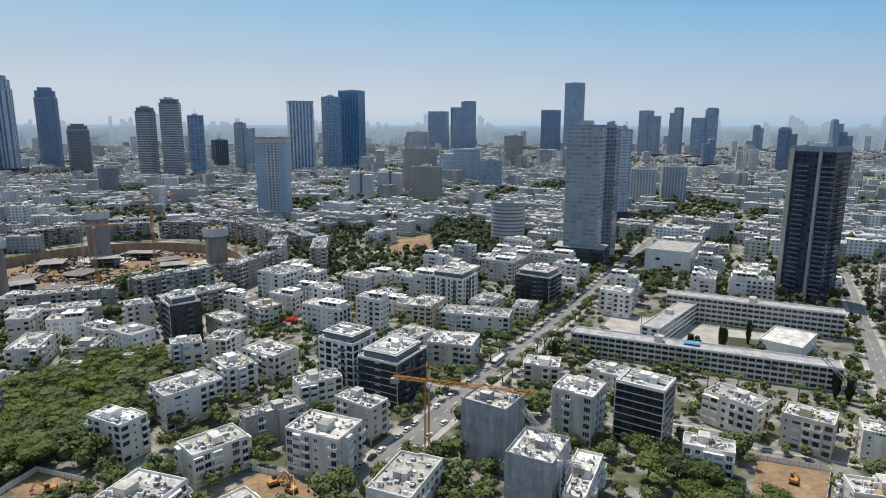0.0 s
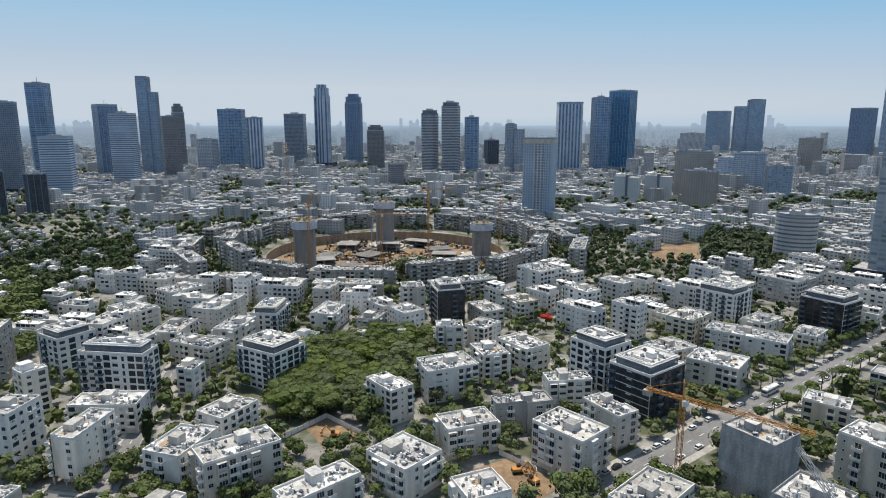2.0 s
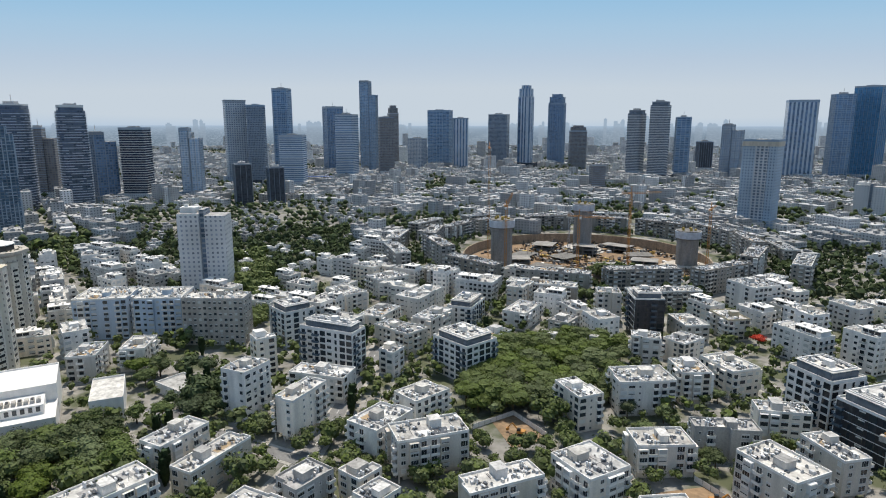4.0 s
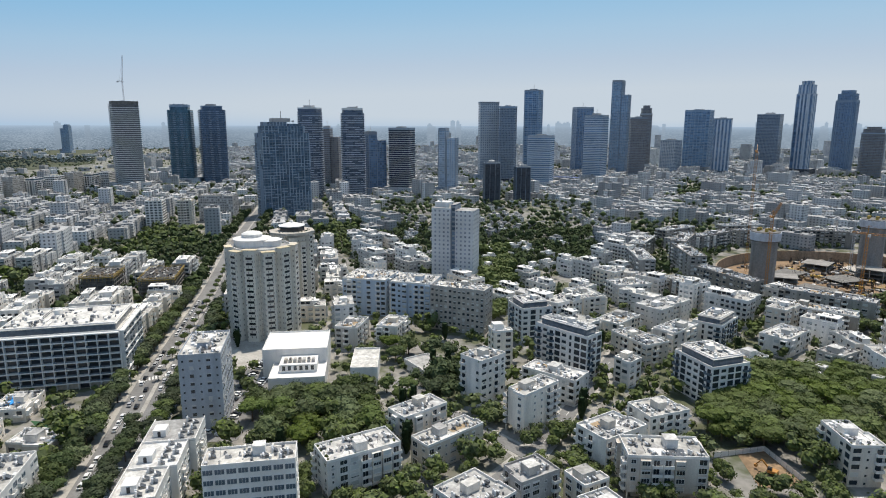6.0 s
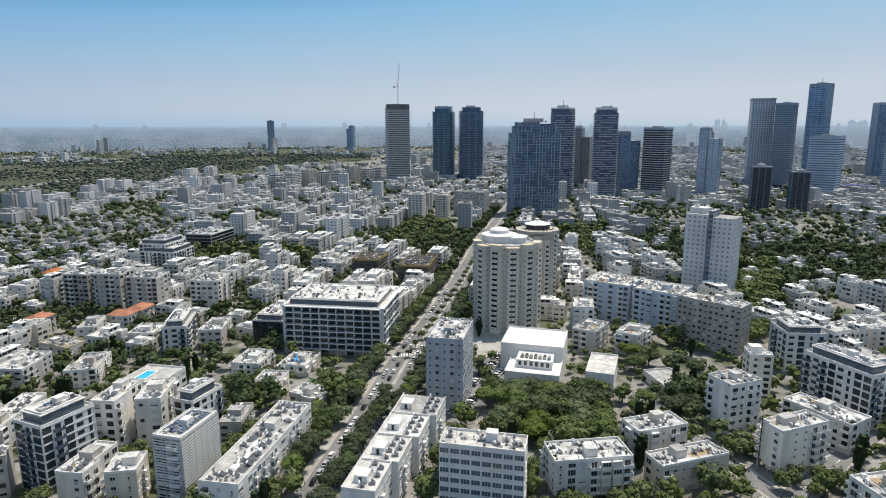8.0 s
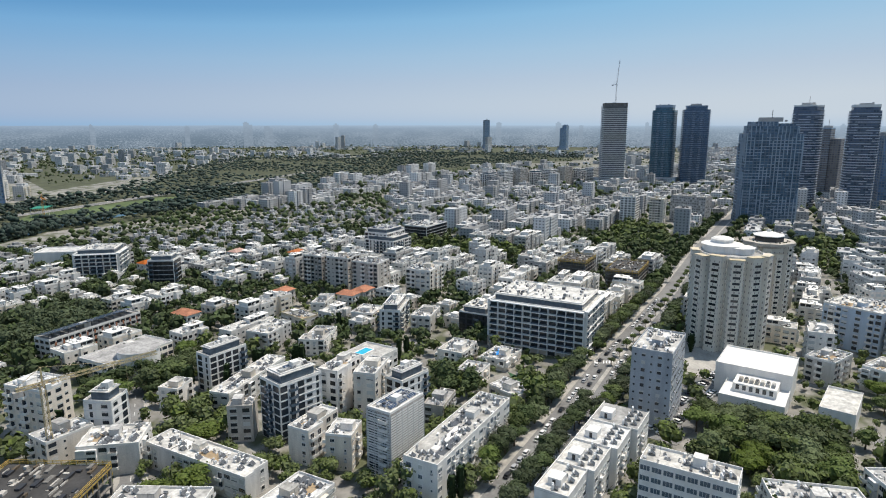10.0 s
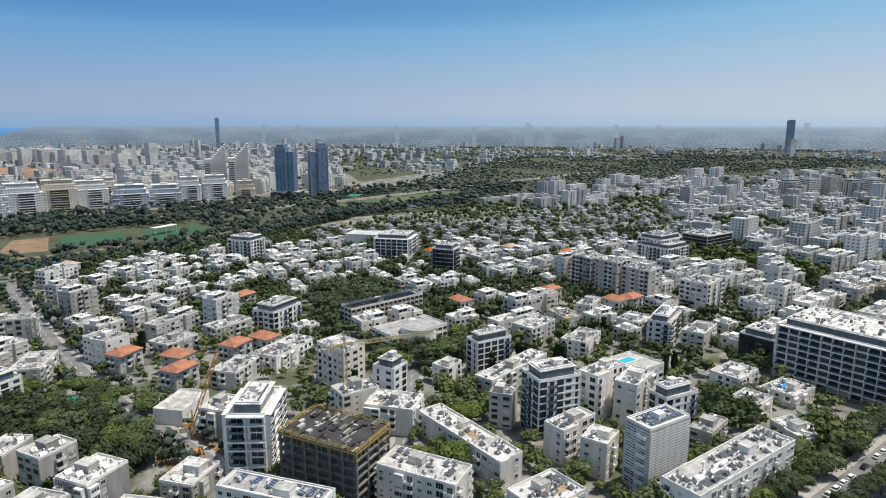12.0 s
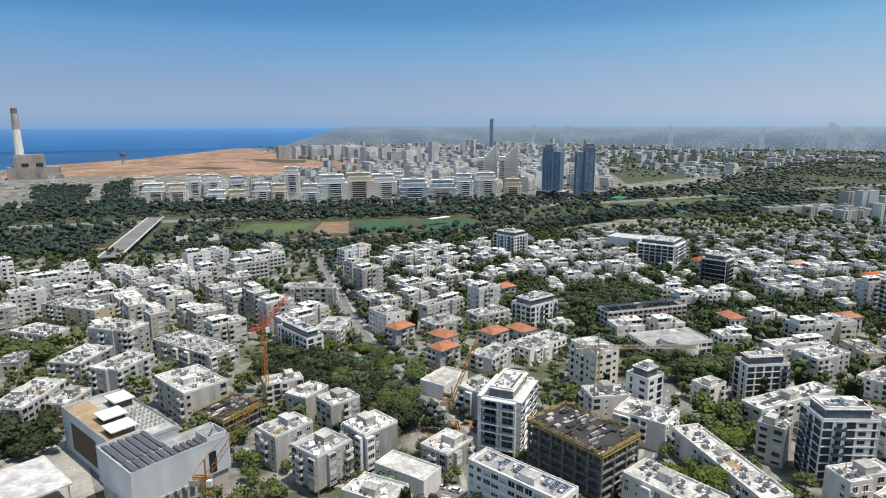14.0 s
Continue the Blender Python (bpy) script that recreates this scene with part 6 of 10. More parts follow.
tower(191, 1708, 45, 36, -14, 87, "brownslab")
tower(423, 2496, 60, 51, -34, 169, "glassdark", "flat")
tower(487, 2369, 62, 47, -26, 265, "glassblue", "flat")
tower(122, 536, 29, 19, -26, 118, "greyglass", "flat")
tower(150, 566, 14, 24, -26, 117, "darkgrid", "flat")
tower(219, 765, 14, 13, 2, 113, "glasslight")
tower(750, 2304, 63, 50, -42, 164, "glassblue")
tower(816, 2227, 40, 36, -32, 172, "glassgrey")
tower(876, 2132, 77, 46, -14, 167, "glassblue")
tower(712, 1697, 29, 23, -5, 79, "glassdark")
tower(1365, 2744, 33, 29, -50, 110, "glassblue")
tower(835, 1533, 36, 29, -43, 108, "glassdark")
tower(255, 425, 29, 23, -54, 103, "balcdark")
tower(1618, 2607, 40, 36, -14, 134, "glassblue")
tower(1645, 2595, 50, 45, -56, 89, "glassdark")
tower(307, 956, 35, 18, -32, 53, "whitegrid")
tower(353, 957, 36, 18, -12, 57, "whitegrid")
tower(66, 626, 34, 27, -6, 42, "stripes")
tower(-129, 996, 36, 23, -2, 42, "whiteslab")
tower(-85, 1018, 38, 23, -2, 43, "whiteslab")
tower(-104, 2606, 85, 42, -12, 87, "whitegrid")
tower(-1272, -16, 42, 36, 98, 155, "bandbrown")
tower(-2999, -622, 25, 22, 120, 136, "glassblue")
tower(-3056, -258, 33, 29, 71, 111, "glassblue")
tower(-618, -864, 30, 27, 130, 83, "glassdark")
tower(-674, -854, 30, 27, 150, 82, "glassdark")
tower(-1534, -2647, 16, 14, 136, 145, "glassblue")
tower(-406, 204, 31, 19, 47, 61, "whiteslab")


def terraced_tower(x, y, w, d, turn, h):
    """A tower whose top storeys climb in terraces to one side."""
    t = thing("tower", "pale apartment tower stepping up in white terraces", "tower", pose(x, y, 0, 0, 0, turn), group="towers")
    FOOT.append((x, y, w / 2 + 3, d / 2 + 3, math.cos(radians(turn)), math.sin(radians(turn))))
    n = 8
    for k in range(n):
        # the high side is toward local -x
        x0, x1, z = -w / 2 + w * (n - 1 - k) / n * 0.72, 0.0, h - 24 + 24 * k / (n - 1)
        x1 = x0 + w * 0.72 / n if k else w / 2
        x0, x1 = -x1, -x0
        g = Geo()
        g.box(x0, x1, -d / 2, d / 2, 0, z, 0, 1)
        part("terrace_block", g.mesh("terrace_block", [TOWER["whitestep"], ROOF_WHITE], uv=True), t)
        g = Geo()
        for f in range(1, int(z / 3.2)):
            g.box(x0 + 0.3, x1 - 0.3, -d / 2 - 1.2, -d / 2, f * 3.2, f * 3.2 + 1.0, 0)
        g.box(x0, x1, -d / 2 - 0.2, d / 2 + 0.2, z, z + 0.9, 0)
        tagged(part("balconies", g.mesh("balconies", [PLASTER_WHITE]), t), kind="stuff")
    g = Geo()
    g.box(-w / 2 + w * 0.02, -w / 2 + w * 0.26, -d / 2 - 0.5, -d / 2 + 0.2, 4, h - 30, 0)
    part("window_band", g.mesh("window_band", [TOWER["banddark"]], uv=True), t)


terraced_tower(-574, -1007, 35, 24, 150, 85)
terraced_tower(-600, -976, 33, 24, 150, 87)


def round_tower(x, y, r, h, turn, dome=True):
    """A beige ribbed tower of clustered bays round a core, with planted terraces, a drum and a shallow white cap."""
    t = thing("round_tower", "tall beige concrete tower of clustered bays under a shallow white cap", "tower", pose(x, y, 0, 0, 0, turn), group="round towers")
    FOOT.append((x, y, r, r, 1.0, 0.0))
    rr = random.Random(int(x))
    g = Geo()
    g.prism(ring(24, r * 0.84), 0, h, 0, 1)
    part("body", g.mesh("body", [BEIGE_FAR, ROOF_GREY], uv=True), t)
    dark = Geo()
    for k in range(1, int(h / 3.1)):
        dark.box(-0.13 * r, 0.13 * r, -0.35, 0.0, k * 3.1, k * 3.1 + 1.0, 0)
        dark.box(-0.1 * r, 0.1 * r, -0.06, 0.0, k * 3.1 + 1.2, k * 3.1 + 2.3, 1)
    recess = dark.mesh("balcony_stack", [PLASTER_BEIGE, GLASS])
    for i in range(12):
        a = 30.0 * i
        c, s = math.cos(radians(a)), math.sin(radians(a))
        hi = h + rr.choice((-3.1, 0.0, 1.4, 1.4))
        bay = Geo()
        bay.prism([(-0.2 * r, 0.3), (-0.15 * r, -0.19 * r), (0.15 * r, -0.19 * r), (0.2 * r, 0.3)], 0, hi, 0, 1)
        bay.box(-0.19 * r, 0.19 * r, -0.2 * r, 0.2, hi, hi + 0.35, 2)
        b = part("bay", bay.mesh("bay", [BEIGE_FAR, ROOF_GREY, PLASTER_BEIGE], uv=True), t, pose(r * 0.83 * s, -r * 0.83 * c, 0, 0, 0, a))
        win = Geo()
        for k in range(1, int(hi / 3.1)):
            win.box(-0.09 * r, 0.09 * r, -0.19 * r - 0.06, -0.19 * r + 0.05, k * 3.1 + 0.9, k * 3.1 + 2.2, 0)
        tagged(part("window_stack", win.mesh("window_stack", [GLASS]), b), kind="stuff")
        a += 15
        c, s = math.cos(radians(a)), math.sin(radians(a))
        tagged(part("balcony_stack", recess, t, pose(r * 0.835 * s, -r * 0.835 * c, 0, 0, 0, a)), kind="stuff")
    if dome:
        # two pavilions at the back of the roof: a broad wing under a domed drum, an octagon under a flat cone
        for name, ox, oy, wide, eave, drum, lift in (("wing", -0.32, -0.2, 0.52, 4.2, 0.29, 2.6), ("pavilion", -0.12, 0.24, 0.36, 3.4, 0.0, 0.0)):
            g = Geo()
            q = ring(16 if drum else 8, r * wide, ox * r, oy * r)
            g.prism(q, h, h + eave - 0.5, 0)
            g.prism(ring(16 if drum else 8, r * (wide + 0.03), ox * r, oy * r), h + eave - 0.5, h + eave, 0)
            g.prism(ring(len(q), r * wide, ox * r, oy * r), h + eave, h + eave + 1.0, 0, grow=0.5 if drum else 0.12)
            if drum:
                g.prism(ring(14, r * drum, ox * r, oy * r), h + eave + 0.6, h + eave + lift, 0)
                g.prism(ring(14, r * drum * 1.04, ox * r, oy * r), h + eave + lift, h + eave + lift + 0.8, 0, grow=0.8)
                g.prism(ring(14, r * drum * 0.83, ox * r, oy * r), h + eave + lift + 0.8, h + eave + lift + 1.5, 0, grow=0.35)
            part(name, g.mesh(name, [PLASTER_WHITE]), t, label="white plastered roof pavilion")
        g = Geo()
        hoop(g, ring(16, r * 0.8), 0.2, h, h + 1.1)
        part("terrace_parapet", g.mesh("terrace_parapet", [PLASTER_WHITE]), t)
    else:
        g = Geo()
        g.prism(ring(8, r * 1.0), h + 0.4, h + 1.4, 0)
        g.prism(ring(8, r * 1.12), h + 1.4, h + 3.0, 0)
        part("terrace", g.mesh("terrace", [CONCRETE]), t)
        g = Geo()
        g.prism(ring(8, r * 0.62), h + 3.0, h + 6.0, 0)
        g.prism(ring(8, r * 0.66), h + 6.0, h + 6.4, 1)
        g.prism(ring(8, r * 0.62), h + 6.4, h + 8.2, 1, grow=0.3)
        g.prism(ring(6, r * 0.08), h + 8.2, h + 9.6, 1)
        part("pavilion", g.mesh("pavilion", [GLASS, PLASTER_WHITE]), t, label="white roofed glass pavilion")
    g = Geo()
    for _ in range(26):
        a, q = rr.uniform(0, 6.28), r * rr.uniform(0.74, 0.84)
        g.put(SHRUB, q * math.cos(a), q * math.sin(a), h if dome else h + 3.0, 0)
    tagged(part("terrace_plants", g.mesh("terrace_plants", [LEAF]), t), kind="stuff")
    return t


BEIGE_FAR = windowed("beige_ribbed_wall", (0.74, 0.69, 0.58), (0.14, 0.13, 0.12), (2.4, 3.1), (0.24, 0.34), vary=0.05, gloss=0.3)
round_tower(-365, 57, 20.0, 51, 0)
round_tower(-408, 84, 13.5, 49, 18, False)


# ---- excavation: concrete cores, cranes ----
SHAFT = mat("shaft_concrete", (0.3, 0.285, 0.265), 0.9, stain=0.3, stain_scale=0.2, streak=True, grain=0.2, scale=0.8, bump=0.2)


def core(x, y, r, h):
    t = thing("lift_core", "raw grey concrete tower core with a climbing formwork collar", "construction core", pose(x, y, PIT_Z), group="tower cores")
    g = Geo()
    g.prism(ring(20, r * 0.9), 0, h - 6, 0, grow=1.0)
    for k in range(1, int(h / 4)):
        g.box(-1.0, 1.0, -r * 0.86 - 0.06, -r * 0.86 + 1.2, k * 4.0, k * 4.0 + 1.6, 1)
    part("shaft", g.mesh("shaft", [SHAFT, GLASS]), t)
    g = Geo()
    g.prism(ring(20, r * 1.02), h - 7.4, h - 6.6, 1)
    g.prism(ring(20, r * 1.06), h - 6.6, h - 0.4, 0, grow=1.03)
    g.prism(ring(20, r * 1.02), h - 0.4, h + 0.3, 1)
    for k in range(5):
        a = 1.26 * k + 0.4
        g.box(r * 0.55 * math.cos(a) - 0.9, r * 0.55 * math.cos(a) + 0.9, r * 0.55 * math.sin(a) - 0.9, r * 0.55 * math.sin(a) + 0.9, h + 0.3, h + 1.6 + 0.4 * k, 2)
    part("formwork", g.mesh("formwork", [COLLAR, CONCRETE_DARK, SAFETY]), t, label="pale blue formwork screen")
    g = Geo()
    for k in range(3):
        g.prism(ring(12, r * (2.3 - 0.3 * k)), k * 1.6, k * 1.6 + 0.5, 0)
    part("base_slab", g.mesh("base_slab", [CONCRETE]), t)


core(-327, 439, 10.5, 47)
core(-321, 572, 10.5, 49)
core(-208, 562, 10.5, 35)


def pit_slab(x, y, w, d, turn, floors):
    """A low concrete frame growing out of the pit."""
    t = thing("concrete_frame", "low raw concrete frame under construction in the pit", "construction", pose(x, y, PIT_Z, 0, 0, turn), group="pit frames")
    for k in range(floors):
        g = Geo()
        g.box(-w / 2, w / 2, -d / 2, d / 2, 3.4 * (k + 1), 3.4 * (k + 1) + 0.35, 0)
        part("slab", g.mesh("slab", [SHAFT if k else CONCRETE_DARK]), t)
        g = Geo()
        g.prism(ring(6, 0.35), 0, 3.4, 0)
        me = g.mesh("column", [CONCRETE])
        for sx in (-0.45, 0.0, 0.45):
            for sy in (-0.45, 0.45):
                part("column", me, t, pose(sx * w, sy * d, 3.4 * k + (0.35 if k else 0)))


for spec in ((-272, 452, 30, 20, 30, 2), (-300, 470, 26, 18, 10, 1), (-250, 500, 30, 22, 50, 2), (-310, 520, 28, 22, 80, 1), (-238, 540, 24, 18, 20, 2), (-290, 590, 30, 16, 0, 2), (-345, 500, 20, 26, 10, 1),
             (-330, 470, 22, 18, 40, 2), (-280, 430, 30, 16, 0, 1), (-205, 500, 22, 30, 10, 1), (-260, 575, 26, 20, 40, 1), (-350, 545, 22, 24, 20, 2), (-305, 550, 22, 18, 15, 3)):
    pit_slab(*spec)


def pit_clutter():
    """Loose building material on the pit floor: stacks, rods, heaps of soil and panels."""
    rr = random.Random(12)
    g = Geo()
    for i in range(1700):
        a, q = rr.uniform(0, 6.28), PIT_R * 0.93 * math.sqrt(rr.random())
        x, y = PIT_X + q * math.cos(a), PIT_Y + q * math.sin(a)
        if noise.noise((x * 0.02, y * 0.02, 5)) < -0.12:
            continue
        b = Geo()
        w, d, h = rr.uniform(0.8, 6), rr.uniform(0.6, 3.2), rr.uniform(0.3, 3.2)
        b.box(-w / 2, w / 2, -d / 2, d / 2, 0, h, rr.choice((0, 1, 1, 5, 3, 4)))
        if i % 5 == 0:
            for k in range(4):
                b.beam((k, 0, 0), (k, 0, rr.uniform(3, 6)), 0.12, 1)
        if i % 9 == 0:
            b.prism(ring(9, rr.uniform(3, 7)), 0, rr.uniform(1, 2.6), 3, grow=0.25)
        g.put(b, x, y, PIT_Z, rr.uniform(0, 180))
    tagged(thing("building_material", "stacks of formwork, rods and soil heaps on the pit floor", "building material", me=g.mesh("building_material", [CONCRETE, DARK_METAL, PLASTER_WHITE, SOIL, SAFETY, SHAFT])), kind="stuff")
    g = Geo()
    for k in range(10):
        a = 4.9 + k * 0.07
        q, z = PIT_R - 7, PIT_Z * (1 - k / 9)
        x, y = PIT_X + q * math.cos(a), PIT_Y + q * math.sin(a)
        g.box(x - 5, x + 5, y - 7, y + 7, PIT_Z, z + 0.3, 0)
    thing("earth_ramp", "bare earth ramp down into the pit", "ramp", me=g.mesh("earth_ramp", [SOIL]))


pit_clutter()
for i in range(16):
    a, q = 0.4 + i * 2.4, 30 + (i * 37) % 62
    t = thing("site_container", ("white site cabin in the pit", "blue steel container in the pit")[i % 2] + " on bare soil", "container", pose(PIT_X + q * math.cos(a), PIT_Y + q * math.sin(a), PIT_Z, 0, 0, i * 40), group="site containers")
    g = Geo()
    g.box(-3, 3, -1.2, 1.2, 0, 2.6, 0)
    part("body", g.mesh("body", [(PLASTER_WHITE, COLLAR)[i % 2]]), t)


CRANE_PALE = mat("crane_pale_yellow", (0.5, 0.4, 0.22), 0.6, grain=0.25, scale=1.0)


def crane(x, y, z, h, turn, jib, back=12.0, lift=0.0, paint=None, mast_paint=None, label="orange tower crane with a lattice jib"):
    paint = paint or CRANE_ORANGE
    t = thing("tower_crane", label, "crane", pose(x, y, z, 0, 0, turn), group="cranes")
    g = Geo()
    lattice(g, (0, 0, 0), (0, 0, h), 0.8, int(h / 2.2), 0, 0.1)
    mast = part("mast", g.mesh("mast", [mast_paint or paint]), t)
    g = Geo()
    e = Vector((math.cos(radians(lift)), 0, math.sin(radians(lift))))
    lattice(g, Vector((0, 0, h)), Vector((0, 0, h)) + e * jib, 0.6, int(jib / 2.4), 0, 0.085)
    part("jib", g.mesh("jib", [paint]), t)
    g = Geo()
    lattice(g, (0, 0, h), (-back, 0, h), 0.5, 5, 0, 0.12)
    g.beam((0, 0, h), (0, 0, h + 6), 0.25, 0)
    if lift < 5:
        g.beam((0, 0, h + 6), (jib * 0.65, 0, h + 0.5), 0.06, 0)
        g.beam((jib * 0.7, 0, h - 0.5), (jib * 0.7, 0, h - 14), 0.04, 0)
    else:
        g.beam((-back * 0.5, 0, h + 4), tuple(Vector((0, 0, h)) + e * jib * 0.9), 0.06, 0)
    g.beam((0, 0, h + 6), (-back, 0, h + 0.5), 0.06, 0)
    arm = part("counter_jib", g.mesh("counter_jib", [paint]), t)
    g = Geo()
    g.box(-back - 1, -back + 2, -0.9, 0.9, h - 2.4, h - 0.5, 0)
    part("counterweight", g.mesh("counterweight", [CONCRETE]), arm)
    g = Geo()
    g.box(0.6, 2.2, -1.7, -0.5, h - 2.2, h - 0.2, 0)
    part("cab", g.mesh("cab", [FRAME]), mast)


crane(-5.7, 214.8, 0, 27.5, -15.8, 40, 13, label="orange tower crane beside the netted building")
crane(-352, 452, PIT_Z, 108, 130, 26, 8)
crane(-316, 430, PIT_Z, 60, -40, 24, 8, 35, label="crane climbing beside the concrete core")
crane(-235, 498, PIT_Z, 72, 60, 30, 10)
crane(-185, 548, PIT_Z, 58, 100, 28, 10)
crane(-330, 560, PIT_Z, 62, 200, 26, 9, 30, paint=CRANE_GREY, label="pale luffing crane with a raised jib")
crane(-268, 470, PIT_Z, 52, 15, 30, 10)
crane(-9.5, -189.5, 0, 16, 154, 30, 4, 56, label="yellow-orange crane with a long raised lattice jib")
crane(-40, -262, 0, 37, 205, 18, 6, 40, paint=CRANE_RED, mast_paint=CRANE_ORANGE, label="red and white headed tower crane")
crane(-160, -193, 0, 32, 155, 40, 8, paint=CRANE_PALE, label="slim yellow tower crane with a long jib")
crane(-110, -225, 0, 6, 160, 30, 4, 68, label="yellow mobile crane with a steep lattice boom")
crane(-1268, -15, 150, 44, 80, 44, 8, 85, paint=CRANE_GREY, label="grey crane on top of the unfinished tower")
crane(-610, -690, 0, 30, 60, 24, 6, label="slim crane in the park")
crane(178, 255, 0, 8, 150, 24, 5, 45, paint=CRANE_GREY, mast_paint=CRANE_RED, label="grey crane with a red base and raised jib by the school")
crane(36, 168, 0, 22, 160, 20, 5, 50, paint=CRANE_GREY, label="grey-blue crane by the netted building")


# ---- power station with chimney ----
CHIMNEY_PINK = mat("faded_red_band", (0.5, 0.36, 0.33), 0.8, stain=0.3, stain_scale=0.1, grain=0.15, scale=0.5)
STATION = mat("station_concrete", (0.33, 0.3, 0.275), 0.9, stain=0.35, stain_scale=0.06, streak=True, grain=0.15, scale=0.3)


def power_station(x, y):
    t = thing("power_station", "old concrete power station with a tall banded chimney", "power station", pose(x, y, 0, 0, 0, 10))
    FOOT.append((x, y, 60, 40, 1.0, 0.0))
    g = Geo()
    g.box(-62, 40, -24, 24, 0, 27, 0)
    g.box(-66, -20, -30, 30, 0, 9, 0)
    for k in range(12):
        g.box(-60 + k * 8, -57 + k * 8, 24, 24.4, 9, 20, 0)
    part("hall", g.mesh("hall", [STATION, DARK_METAL]), t)
    g = Geo()
    g.box(-34, 27, -18, 18, 27, 52, 0)
    g.box(-30, 20, -14, 14, 52, 55, 0)
    for px in (-22, 6):
        g.prism(ring(14, 8, px, 14), 28, 36, 1)
    part("boiler_house", g.mesh("boiler_house", [STATION, DARK_METAL]), t)
    zs = [52 + 11.7 * k for k in range(10)]
    for k, (a, b) in enumerate(zip(zs, zs[1:])):
        r0 = 9.5 - 3.4 * k / 9
        g = Geo()
        g.prism(ring(20, r0, 13, 0), a, b, 0, grow=(r0 - 0.37) / r0)
        part("chimney_band", g.mesh("chimney_band", [CONCRETE_DARK if k == 8 else CHIMNEY_PINK if k in (5, 6) else CONCRETE if k > 4 else PLASTER_WHITE]), t)


power_station(230, -1698)
t = thing("lookout_tower", "slim concrete lookout tower on the coastal sand", "tower", pose(46, -2195, 0))
g = Geo()
g.prism(ring(12, 4.5), 0, 26, 0)
part("shaft", g.mesh("shaft", [CONCRETE]), t)
g = Geo()
g.prism(ring(12, 9), 26, 30, 0)
g.prism(ring(12, 10.5), 30, 36, 0)
part("head", g.mesh("head", [CONCRETE_DARK]), t)


# ---- bridge over the river, shade canopy, small park things ----
def bridge():
    t = thing("road_bridge", "concrete road bridge with white side walls over the river", "bridge")
    a, b = Vector((32, -620)), Vector((-12, -868))
    e = (b - a).normalized()
    s = Vector((-e.y, e.x))
    g = Geo()
    for lo, hi, off, wd, m in ((4.4, 5.2, 0, 9, 0), (5.2, 6.3, 9, 0.4, 1), (5.2, 6.3, -9, 0.4, 1)):
        p = [a + s * (off - wd), b + s * (off - wd), b + s * (off + wd), a + s * (off + wd)]
        g.prism([tuple(q) for q in p], lo, hi, m)
    part("deck", g.mesh("deck", [ASPHALT, PLASTER_WHITE]), t)
    g = Geo()
    for k in range(6):
        c = a + (b - a) * (k + 0.5) / 6
        g.prism(ring(8, 1.2, *(c + s * 5)), 0, 4.4, 0)
        g.prism(ring(8, 1.2, *(c - s * 5)), 0, 4.4, 0)
    part("piers", g.mesh("piers", [CONCRETE]), t)


bridge()


def canopy(x, y, w, d, h, turn, label, m):
    t = thing("canopy", label, "canopy", pose(x, y, 0, 0, 0, turn))
    g = Geo()
    g.box(-w / 2, w / 2, -d / 2, d / 2, h, h + 0.5, 0)
    part("roof", g.mesh("roof", [m]), t)
    leg = Geo()
    leg.prism(ring(8, 0.16), 0, h, 0)
    me = leg.mesh("post", [FRAME])
    for sx in (-1, 0, 1):
        for sy in (-1, 1):
            part("post", me, t, pose(sx * (w / 2 - 0.6), sy * (d / 2 - 0.6), 0))


canopy(26, -192, 24, 16, 8, 20, "white flat canopy on thin posts over the plaza", PLASTER_WHITE)
canopy(-92, -285, 14, 10, 4.5, 10, "green shade cloth stretched on posts", GREEN_SHADE)
canopy(-648, -735, 30, 18, 12, 30, "turquoise tent roof in the park", GREEN_SHADE)
canopy(-325, -690, 30, 8, 8, 15, "white grandstand roof beside the pitches", PLASTER_WHITE)
canopy(-1020, 760, 60, 6, 18, 50, "long blue advertising board on a frame", SIGN_BLUE)


